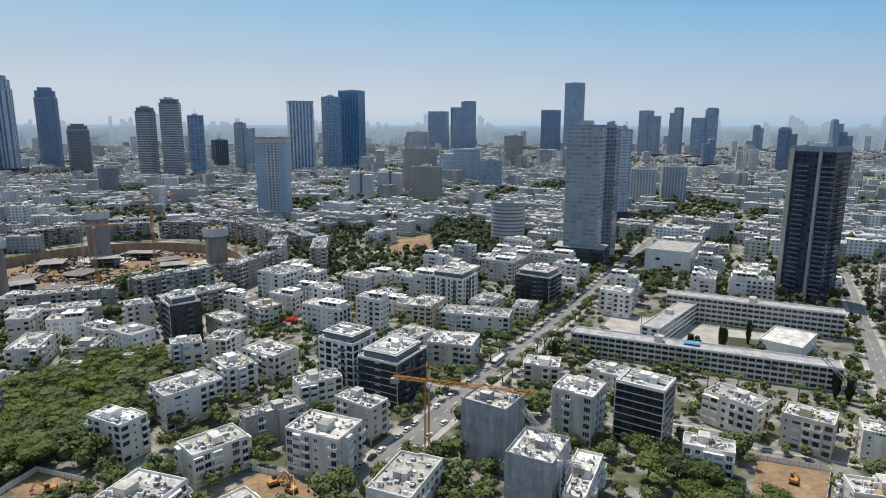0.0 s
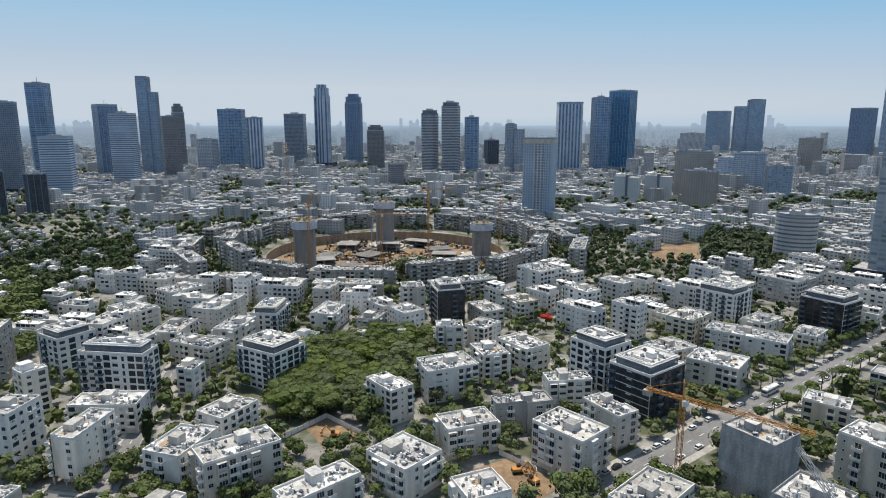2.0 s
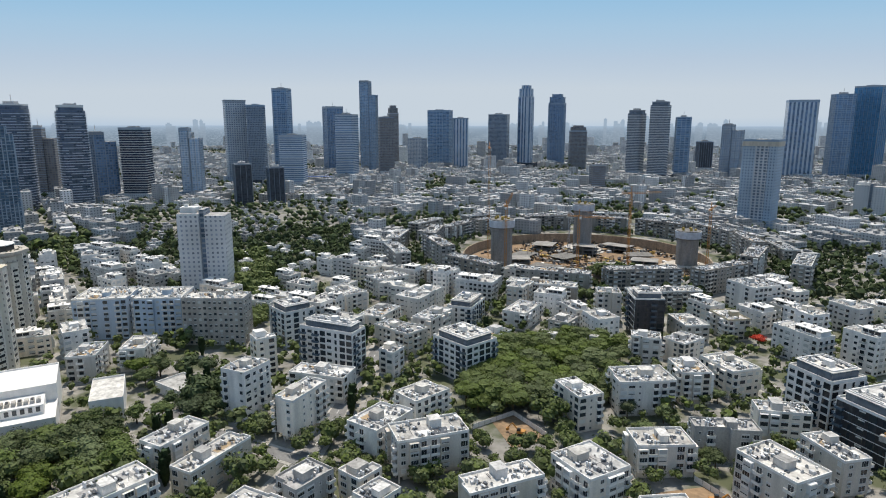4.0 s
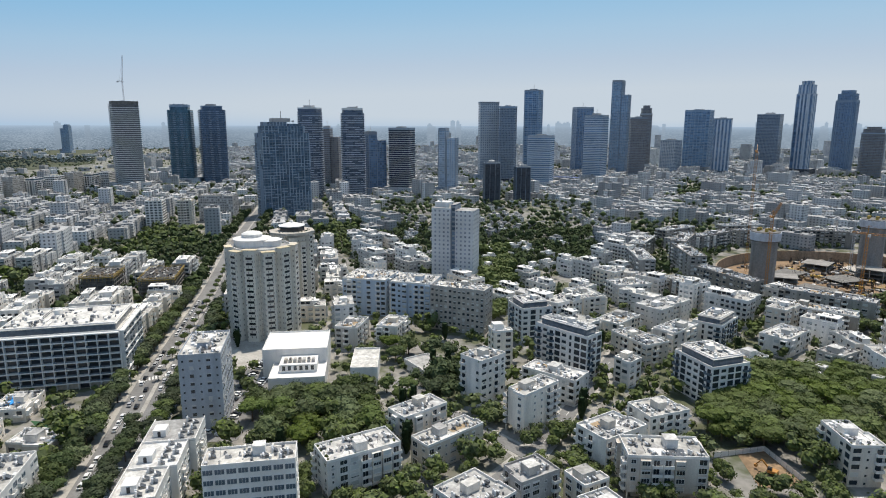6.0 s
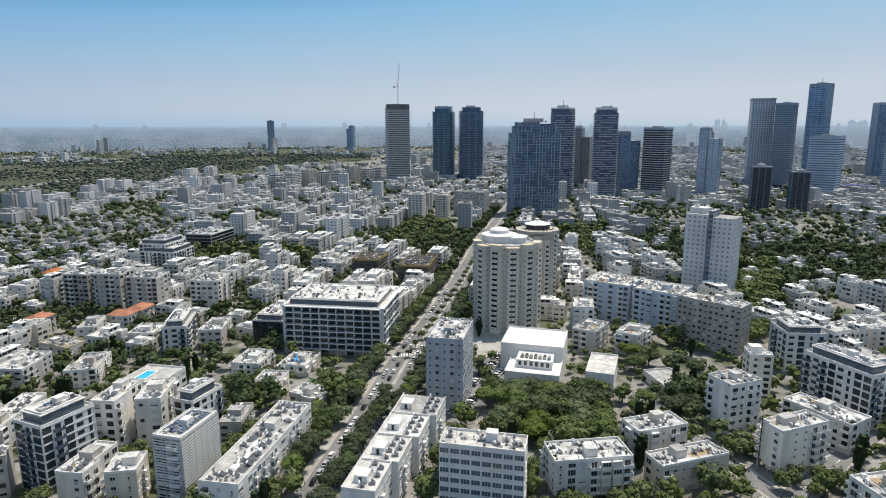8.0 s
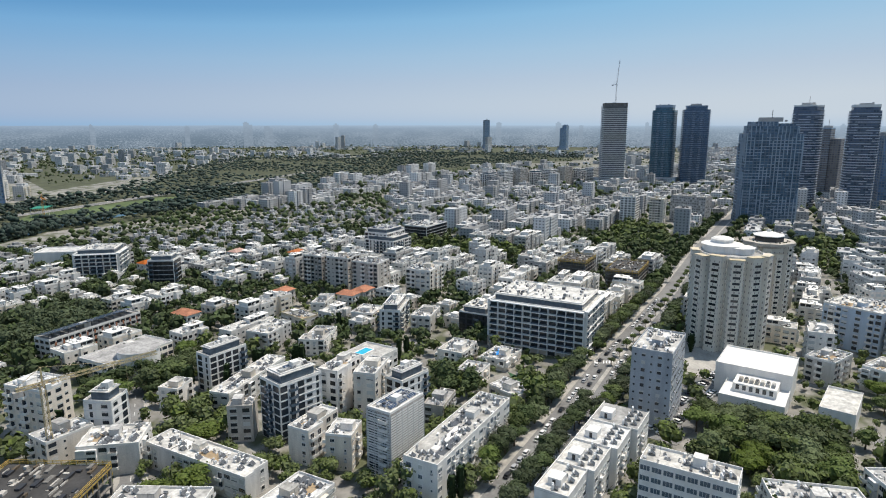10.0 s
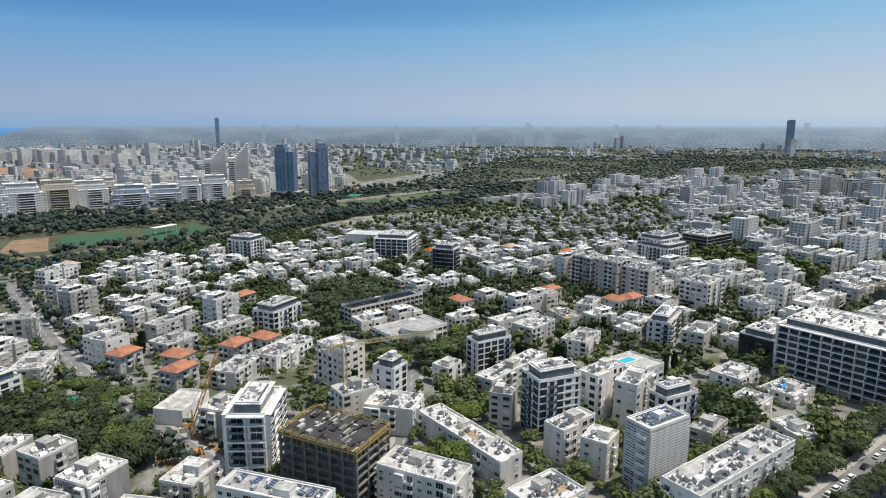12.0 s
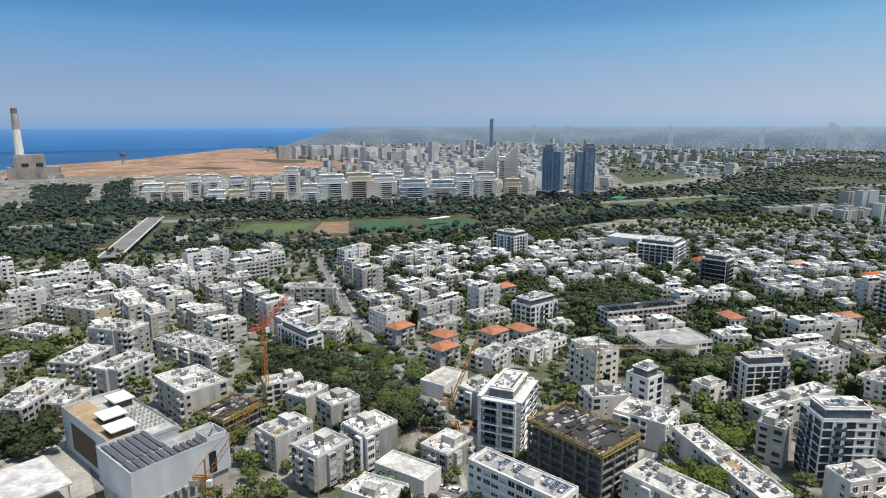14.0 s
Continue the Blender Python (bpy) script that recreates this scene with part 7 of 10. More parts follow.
def stepped_row(x, y, w, d, turn, h):
    """A long white row of four stairwells that step out one after another."""
    t = thing("apartment_row", "long white apartment row of four stepped stairwells with rooftop heaters", "building", pose(x, y, 0, 0, 0, turn), group="apartment buildings")
    FOOT.append((x, y, w / 2, d / 2 + 3, math.cos(radians(turn)), math.sin(radians(turn))))
    rr = random.Random(4)
    for k in range(4):
        x1, x0 = w / 2 - k * w / 4, w / 2 - (k + 1) * w / 4
        y0, y1 = -d / 2, d / 2 - 3.5 + k * 2.2
        g = Geo()
        g.box(x0, x1 - 0.01, y0, y1, 0, h - 0.9, 0)
        part("wall", g.mesh("wall", [PLASTER_WHITE]), t)
        g = Geo()
        g.box(x0 + 0.01, x1 - 0.02, y0, y1, h - 0.9, h - 0.75, 0)
        part("roof", g.mesh("roof", [ROOF_WHITE]), t)
        g = Geo()
        for a, b, c, e in ((x0, x1, y0 - 0.03, y0 + 0.2), (x0, x1, y1 - 0.2, y1 + 0.03), (x1 - 0.2, x1 + 0.03, y0 + 0.2, y1 - 0.2)):
            g.box(a, b, c, e, h - 0.75, h, 0)
        part("parapet", g.mesh("parapet", [PLASTER_WHITE]), t)
        g = Geo()
        cx, cy = (x0 + x1) / 2 + 2, y0 + 4.5
        g.box(cx - 2.4, cx + 2.4, cy - 2, cy + 2.2, h - 0.75, h + 1.7, 0)
        g.box(cx + 2.4, cx + 2.45, cy - 0.5, cy + 0.5, h - 0.7, h + 1.2, 1)
        part("stairhouse", g.mesh("stairhouse", [PLASTER_WHITE, DARK_METAL]), t)
        for j in range(7):
            part("solar_heater", HEATER_MESH[j % 3 == 0], t, pose(x0 + 1.8 + j * 2.1, (y1 - 2.2) if j % 2 else (y1 - 5.0), h - 0.75, 0, 0, 180 - turn + rr.uniform(-6, 6)))
        for f in range(int(h / FLOOR)):
            z = f * FLOOR + 0.95
            for j in range(4):
                u = x0 + (j + 0.5) * (x1 - x0) / 4
                part("window", WIN_MESH["wide"][rr.randrange(4)], t, pose(u, y1, z, 0, 0, 0))
                part("window", WIN_MESH["normal"][rr.randrange(5)], t, pose(u, y0, z, 0, 0, 180))
            if f:
                part("balcony", ROW_BALCONY, t, pose(x0 + (x1 - x0) * 0.62, y1, z - 0.95, 0, 0, 0))
    for f in range(int(h / FLOOR)):
        for u in (-3.2, 0.4):
            part("window", WIN_MESH["normal"][f % 5], t, pose(w / 2, u, f * FLOOR + 0.95, 0, 0, -90))


ROW_BALCONY = balcony_geo(3.4, 1.3).mesh("balcony", [PLASTER_WHITE, PLASTER_WHITE, GLASS_BLUE])

# ---- the apartment blocks and public buildings round the camera ----
apartment(-41.5, 202.2, 21.7, 15.4, -24, 17, "plain", near=True)
apartment(-79.8, 199.9, 20.1, 12.9, 44, 12.5, "plain", near=True)
apartment(-119.4, 212.4, 18.3, 11.4, -27, 15.5, "balc")
apartment(-106.5, 242.1, 17.1, 24.5, -43, 15.5, "plain")
apartment(-65.5, 223.5, 22.9, 9.5, 37, 13, "grey", near=True)
apartment(-95.0, 266.9, 12.9, 17.3, 43, 15, "plain")
apartment(-83.8, 286.4, 21.2, 15.2, -31, 14, "plain")
apartment(-127.2, 293.7, 14.2, 11.0, 27, 15, "balc")
apartment(-53.9, 253.2, 19.2, 9.6, 31, 13, "garden")
apartment(-31.6, 227.1, 18.8, 10.3, -36, 15.5, "plain", near=True)
apartment(-44.1, 275.9, 20.1, 17.8, -30, 24, "modern")
apartment(-22.3, 263.0, 20.7, 23.8, -29, 21, "black")
apartment(-11.3, 176.3, 14.8, 24.2, -23, 14, "plain", near=True)
apartment(18.2, 207.7, 17.6, 14.9, -33, 25, "net", near=True)
apartment(30.4, 180.8, 15.2, 18.0, -28, 21, "net", near=True)
apartment(53.0, 226.4, 16.4, 15.8, -32, 21, "balc", near=True)
apartment(77.7, 223.4, 18.4, 14.8, -35, 25, "glassb")
apartment(92.2, 198.1, 16.6, 9.5, -24, 12.5, "plain", near=True)
apartment(118.1, 233.5, 12.8, 20.8, 38, 14, "plain")
apartment(138.7, 218.0, 17.1, 13.6, -38, 14, "yellow")
apartment(-174.2, 343.6, 14.0, 13.4, 36, 20, "balc")
apartment(-146.1, 334.9, 16.6, 17.2, 39, 24, "black")
apartment(-73.9, 379.1, 21.0, 11.8, -30, 20, "plain")
apartment(47.6, 279.7, 16.4, 12.7, -15, 10, "plain")
apartment(20.2, 352.1, 39.7, 17.4, -14, 12.5, "plain")
apartment(5.9, 301.0, 22.8, 19.0, -16, 14, "plain")
apartment(-113.7, 424.8, 24.0, 22.0, -28, 20, "plain")
apartment(7.7, 405.0, 24.0, 22.0, -29, 22, "modern")
apartment(65.1, 410.0, 24.0, 22.0, -33, 22, "black")
apartment(194.6, 516.3, 34.7, 48.8, -31, 20, "cube", name="theatre", group="public buildings")
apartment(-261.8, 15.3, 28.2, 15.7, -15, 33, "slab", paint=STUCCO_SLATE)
apartment(-180.0, 19.6, 10.3, 26.4, -16, 24, "slabw", near=True)
stepped_row(-201.5, -8.0, 68.0, 14.0, -15.9, 15)
apartment(-203.9, -54.5, 56.7, 12.9, -14, 14.5, "long", near=True)
apartment(-193.5, -75.6, 19.2, 10.0, -18, 26, "scaff", near=True, dark=(1,))
apartment(-206.6, -123.7, 19.0, 13.3, -27, 25, "modern", dark=(1,))
apartment(-232.9, -114.3, 20.8, 9.5, -9, 21, "plain")
apartment(-235.3, -101.6, 19.1, 9.5, 3, 20, "balc")
apartment(-265.4, -114.4, 18.6, 18.4, -15, 14, "pool")
apartment(-238.1, -86.7, 16.8, 9.5, -23, 17, "modern")
apartment(-195.6, -108.0, 19.6, 9.5, -12, 14, "plain", near=True)
apartment(-191.5, -94.7, 11.8, 9.5, 5, 14, "plain", near=True)
apartment(-124.4, -157.1, 19.9, 30.8, 14, 22, "constr", near=True)
apartment(-115.7, -189.6, 21.9, 12.8, 41, 25, "bigbalc", near=True)
apartment(-94.7, -148.1, 9.6, 33.6, 22, 18, "solar", near=True)
apartment(-135.4, -127.1, 12.7, 27.5, 14, 15, "plain", near=True)
apartment(-169.6, -136.5, 11.0, 48.3, -13, 10, "plain", near=True)
apartment(-167.9, -172.5, 15.0, 20.2, 25, 12, "plain")
apartment(-166.1, -194.2, 16.8, 11.7, -16, 12, "plain")
apartment(-180.2, -187.1, 10.7, 10.7, 11, 20, "modern")
apartment(-181.8, -220.4, 14.0, 19.5, -3, 21, "plain")
apartment(-240.3, -178.6, 20.0, 9.6, -19, 18, "modern")
wing = apartment(-243.0, -234.8, 36.9, 20.5, -11, 11, "school", name="school_wing", group="school wings", roof_mat=ROOF_GREY)
g = Geo()
g.prism(ring(20, 9.5), 0, 13.5, 0, 1)
g.prism(ring(20, 9.9), 13.5, 14.0, 0, 1)
part("rotunda", g.mesh("rotunda", [PLASTER_WHITE, ROOF_GREY]), wing, pose(2, 11, 0), label="round white hall with a grey roof")
wing = apartment(-266.1, -279.6, 54.4, 11.9, -9, 13, "school", name="school_wing", group="school wings", roof_mat=ROOF_GREY)
for k in range(12):
    g = Geo()
    x = -25.5 + k * 4.4
    g.face([(x, -5.2, 13.6), (x + 4.1, -5.2, 13.6), (x + 4.1, 5.2, 15.6), (x, 5.2, 15.6)], 0)
    g.face([(x, 5.2, 15.5), (x + 4.1, 5.2, 15.5), (x + 4.1, -5.2, 13.5), (x, -5.2, 13.5)], 1)
    g.beam((x + 2, 5, 12.2), (x + 2, 5, 15.5), 0.08, 1)
    part("solar_panel", g.mesh("solar_panel", [PANEL, DARK_METAL]), wing)
    for z in (2.0, 5.4, 8.8):
        g = Geo()
        g.box(x + 0.6, x + 1.6, -0.06, 0.06, z, z + 1.9, 0)
        part("facade_panel", g.mesh("facade_panel", [TILE_RED]), wing, pose(0, 6.02, 0), label="brick red facade panel")
apartment(-409.9, -406.6, 30.0, 30.0, -5, 16, "grey")
apartment(-216.2, -184.9, 12.0, 9.5, 1, 10, "plain")
apartment(-230.4, -157.8, 44.0, 9.5, -1, 12, "plain")
apartment(-198.6, -140.8, 9.5, 9.5, 21, 15, "grey")
apartment(-39.0, -218.3, 16.2, 11.3, 23, 14, "plain", near=True)
apartment(-47.0, -198.0, 15.1, 13.1, 26, 15, "balc", near=True)
apartment(-65.9, -202.5, 15.1, 13.0, 19, 16, "plain", near=True)
apartment(-61.9, -228.8, 13.1, 11.3, 15, 16, "plain")
apartment(-11.3, -278.6, 19.1, 27.3, 22, 14, "plain")
apartment(-23.1, -251.0, 19.3, 16.8, 33, 10, "constr")
apartment(-47.8, -266.3, 16.4, 9.5, 0, 12, "plain")
apartment(15.2, -316.4, 14.9, 23.0, -45, 13, "plain")
apartment(17.7, -362.3, 24.5, 16.1, -43, 17, "plain")
apartment(-67.8, -319.0, 9.7, 30.0, 17, 15, "modern")
apartment(-93.5, -400.5, 32.7, 10.3, -31, 17, "plain")
apartment(-72.2, -182.7, 10.2, 20.3, 31, 8, "flat", name="hall", group="public buildings", near=True)
apartment(-56.9, -172.0, 11.8, 17.2, 38, 10, "plain", near=True)
apartment(49.1, -293.8, 14.1, 30.0, -27, 13, "plain")
apartment(33.2, -338.3, 16.1, 24.4, -34, 12, "plain")
apartment(-210.7, 87.3, 10.9, 20.9, 14, 12.5, "plain", near=True)
apartment(-190.5, 90.5, 9.5, 26.9, 15, 11, "plain", near=True)
apartment(-188.1, 55.3, 12.7, 26.2, 4, 15, "balc", near=True)
apartment(-229.4, 127.2, 12.5, 15.8, 17, 21, "balc")
apartment(-197.3, 131.9, 9.5, 21.7, 17, 18, "plain", near=True)
apartment(-217.5, 157.9, 26.5, 13.2, 26, 12.5, "plain")
apartment(-319.1, 163.3, 34.0, 14.7, 41, 27, "slab")
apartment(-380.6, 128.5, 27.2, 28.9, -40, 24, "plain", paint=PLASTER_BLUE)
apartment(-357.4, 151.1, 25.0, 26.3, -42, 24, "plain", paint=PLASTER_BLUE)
apartment(-253.7, 150.9, 9.5, 9.6, -13, 22, "plain")
apartment(-289.7, 192.2, 18.5, 18.5, -8, 20, "modern")
apartment(-235.6, 178.2, 30.0, 11.7, 17, 24, "modern")
apartment(-164.5, 144.4, 14.6, 21.2, 7, 13, "plain", near=True)
apartment(-140.6, 145.2, 13.7, 25.7, -29, 16, "balc", near=True)
apartment(-90.1, 168.7, 18.7, 17.2, -18, 13, "plain", near=True)
apartment(-106.6, 141.9, 10.4, 26.2, -24, 12.5, "plain", near=True)
apartment(-143.2, 116.0, 9.9, 10.0, 3, 12, "plain", near=True)
apartment(-130.1, 110.8, 9.5, 12.4, 2, 12, "plain", near=True)
apartment(-151.2, 80.0, 17.7, 18.0, 14, 12, "plain", near=True)
apartment(-152.8, 100.9, 11.3, 15.3, 5, 13, "grey", near=True)
apartment(-170.0, 172.6, 14.0, 18.4, -5, 12, "plain")
apartment(-213.7, 196.2, 9.5, 10.0, 14, 13, "plain")
apartment(-236.4, 250.9, 12.7, 24.1, 14, 14, "garden")
apartment(-322.5, 295.8, 17.5, 25.1, -13, 14, "plain")
apartment(-337.5, -39.0, 36.3, 51.8, -12, 27, "bigbalc")
apartment(-532.9, -204.9, 30.0, 30.0, -13, 18, "modern")
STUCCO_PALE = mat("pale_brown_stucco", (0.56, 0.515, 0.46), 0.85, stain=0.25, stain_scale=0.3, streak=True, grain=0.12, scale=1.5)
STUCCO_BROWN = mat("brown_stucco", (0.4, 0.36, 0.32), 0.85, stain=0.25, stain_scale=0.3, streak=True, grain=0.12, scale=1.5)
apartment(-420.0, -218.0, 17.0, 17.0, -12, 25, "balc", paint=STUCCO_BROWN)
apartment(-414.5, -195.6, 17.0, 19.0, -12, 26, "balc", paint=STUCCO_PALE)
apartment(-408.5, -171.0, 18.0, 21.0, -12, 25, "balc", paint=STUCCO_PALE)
apartment(-411.5, -132.3, 23.1, 18.8, -8, 22, "balc")
apartment(-411.3, -98.6, 14.0, 14.1, -26, 15, "plain")
apartment(-346.5, -79.1, 16.7, 17.7, -12, 14, "black")
apartment(127.4, 295.7, 124.0, 10.9, -24, 12, "school", name="school_wing", group="school wings")
apartment(186.1, 362.0, 95.5, 10.6, -27, 16, "school", name="school_wing", group="school wings")
apartment(136.2, 353.3, 10.4, 74.4, -39, 12, "school", name="school_wing", group="school wings")
apartment(188.8, 324.2, 21.2, 31.2, -43, 7, "flat", name="hall", group="public buildings")
# blocks of the inner quarters
apartment(-60.6, 163.5, 14.4, 13.4, 47, 11, "plain", near=True)
apartment(43.6, 178.1, 27.7, 8.5, 65, 13, "plain", near=True)
apartment(132.0, 171.0, 16.0, 12.0, -16, 13, "plain", near=True)
apartment(160.5, 206.4, 17.0, 12.0, -26, 13, "balc")
apartment(75.8, 271.3, 17.4, 13.0, -34, 10, "plain")
apartment(-174.4, 278.0, 18.0, 15.6, -80, 7, "plain")
apartment(-153.4, 290.0, 17.8, 11.8, -82, 8, "plain")
apartment(-178.2, 299.0, 16.8, 12.0, -84, 12, "grey")
apartment(-210.5, 304.0, 26.0, 15.0, -78, 11, "balc")
apartment(-125.4, 346.5, 22.0, 14.0, -42, 11, "plain")
apartment(-109.0, 365.5, 20.0, 13.0, -40, 13, "yellow")
apartment(-39.5, 392.3, 31.0, 15.0, 67, 12, "grey")
apartment(-16.3, 316.2, 20.3, 16.0, 52, 12, "balc")
apartment(-9.7, 364.7, 24.0, 16.0, 69, 15, "yellow")
apartment(28.8, 388.2, 20.0, 14.0, 62, 11, "plain")
apartment(51.8, 379.5, 18.0, 13.0, 65, 9, "plain")
apartment(-316.5, 253.0, 26.0, 16.0, -8, 13, "balc")
apartment(-234.9, 223.8, 26.0, 15.0, 0, 13, "balc")
apartment(-187.1, 220.8, 24.0, 20.0, -7, 19, "modern")
apartment(-238.0, 283.0, 24.0, 16.0, -70, 13.5, "modern")
apartment(-114.5, 310.7, 16.7, 14.0, 75, 12, "plain")
apartment(-197.4, 258.8, 13.6, 12.7, -89, 10, "garden")
apartment(-322.0, 96.4, 20.0, 13.0, -37, 13, "balc")
apartment(-316.8, 118.5, 20.0, 12.0, -41, 12, "plain")
apartment(-267.7, 117.0, 20.2, 14.0, 7, 5, "flat", name="hall", group="public buildings")
apartment(-272.3, 242.8, 25.0, 15.0, -71, 10, "plain")
apartment(-233.3, -70.9, 16.6, 8.5, -3, 10, "grey")
apartment(-273.6, -65.9, 13.7, 11.9, -9, 8, "plain")
apartment(-262.8, -46.0, 17.0, 13.0, 61, 5, "plain")
apartment(-297.1, -79.2, 19.2, 14.0, -12, 9, "balc")
apartment(-300.6, -57.4, 18.6, 14.0, -16, 6, "garden")
apartment(-295.8, -157.4, 23.4, 14.0, 8, 9, "plain")
apartment(-291.3, -183.8, 23.1, 14.0, -6, 12, "plain")
apartment(-337.6, -128.1, 27.0, 11.9, 7, 16, "modern")
apartment(-344.7, -111.2, 22.5, 12.0, 1, 11, "plain")
apartment(-344.8, -148.8, 17.9, 14.0, -1, 9, "plain")
apartment(-356.2, -183.9, 22.2, 9.2, 8, 10, "plain")
apartment(-327.9, -186.3, 21.0, 13.0, 69, 8, "yellow")
apartment(-117.5, -248.0, 20.0, 13.0, 30, 7, "flat", name="hall", group="public buildings")
apartment(-120.8, -220.3, 14.0, 12.8, 23, 13, "plain")
apartment(-182.0, -265.4, 32.1, 15.0, 15, 9, "balc")
apartment(-151.6, -262.7, 21.0, 13.5, 26, 9, "plain")
apartment(-182.5, -320.6, 24.2, 12.0, 5, 10, "plain")
apartment(-212.3, -314.9, 24.3, 16.0, 13, 14, "modern")
apartment(-150.7, -320.6, 20.0, 14.0, 14, 9, "balc")
apartment(-155.7, -94.7, 19.8, 14.5, -13, 10, "plain", near=True)
apartment(-55.0, -251.8, 14.7, 11.0, 36, 11, "plain")
apartment(-17.5, -337.2, 46.0, 18.0, -58, 10, "grey")
apartment(-88.7, -331.1, 24.0, 13.0, 54, 12, "plain")
apartment(36.0, -294.0, 16.0, 10.0, 58, 9, "plain")
apartment(57.9, -396.8, 26.5, 16.0, -48, 10, "plain")
apartment(64.4, -359.3, 16.2, 11.5, 70, 8, "grey")
apartment(41.0, -437.6, 44.0, 18.0, -46, 12, "yellow")
apartment(-90.5, -190.0, 15.0, 12.0, 25, 9, "plain", near=True)
for x, y in ((-32, -708), (-61, -700), (-80, -698)):
    apartment(x, y, 14, 8, 20, 5, "flat", name="hall", group="public buildings")
apartment(-299.5, 61.0, 26.5, 30.5, -19, 15, "white", name="theatre", group="public buildings", roof_mat=PLASTER_WHITE)
foyer = apartment(-277.0, 56.0, 20.0, 25.0, -19, 8.5, "cube", name="theatre", group="public buildings", roof_mat=PLASTER_WHITE)
# glazed entrance front, roof terrace wall with openings, air plant
g = Geo()
g.box(10.02, 10.2, -9.0, 9.0, 0.4, 4.0, 0)
part("entrance_glazing", g.mesh("entrance_glazing", [GLASS_BLUE]), foyer, label="wide dark blue entrance glazing")
g = Geo()
g.box(-9.5, 2.5, -8.5, 8.5, 7.6, 11.6, 0)
part("terrace_storey", g.mesh("terrace_storey", [PLASTER_WHITE]), foyer, label="white set-back terrace storey")
for k in range(6):
    g = Geo()
    g.box(2.52, 2.62, -7.2 + k * 2.6, -5.8 + k * 2.6, 8.9, 11.0, 0)
    part("window", g.mesh("window", [GLASS]), foyer)
for k in range(7):
    g = Geo()
    q = -6.6 + k * 2.1
    g.box(-3.0, 0.2, q, q + 1.5, 11.6, 13.0, 0)
    g.box(-2.6, -0.2, q + 0.25, q + 1.25, 13.0, 13.25, 1)
    part("air_plant", g.mesh("air_plant", [CONCRETE, DARK_METAL] if k % 2 else [CONCRETE, CONCRETE]), foyer)
apartment(-274.3, 87.8, 26.0, 12.6, -23, 10, "white", name="theatre", group="public buildings")


apartment(-397, -397, 28, 30, 28, 22, "bigbalc", name="office_building", group="public buildings")
apartment(-424, -462, 26, 40, 28, 14, "white", name="hall", group="public buildings")
apartment(-302, -488, 20, 24, 20, 22, "modern")
apartment(-378, -322, 16, 18, 20, 24, "black")
apartment(-612, -193, 42, 26, -14, 20, "glassb")
apartment(-537, -210, 30, 24, -13, 24, "modern")
apartment(-492, -32, 30, 22, -13, 18, "constr")
apartment(-486, 6, 40, 24, -13, 15, "constr")
apartment(-798, 12, 26, 18, -13, 34, "slabw")
apartment(-802, 45, 22, 16, -13, 32, "yellow")
apartment(-830, 85, 44, 18, 60, 33, "slab")
for k in range(8):
    apartment(-1150 - 22 * k, -235 + 26 * k, 26, 18, -30, 30 + 4 * (k % 3), ("modern", "slabw", "slab")[k % 3])


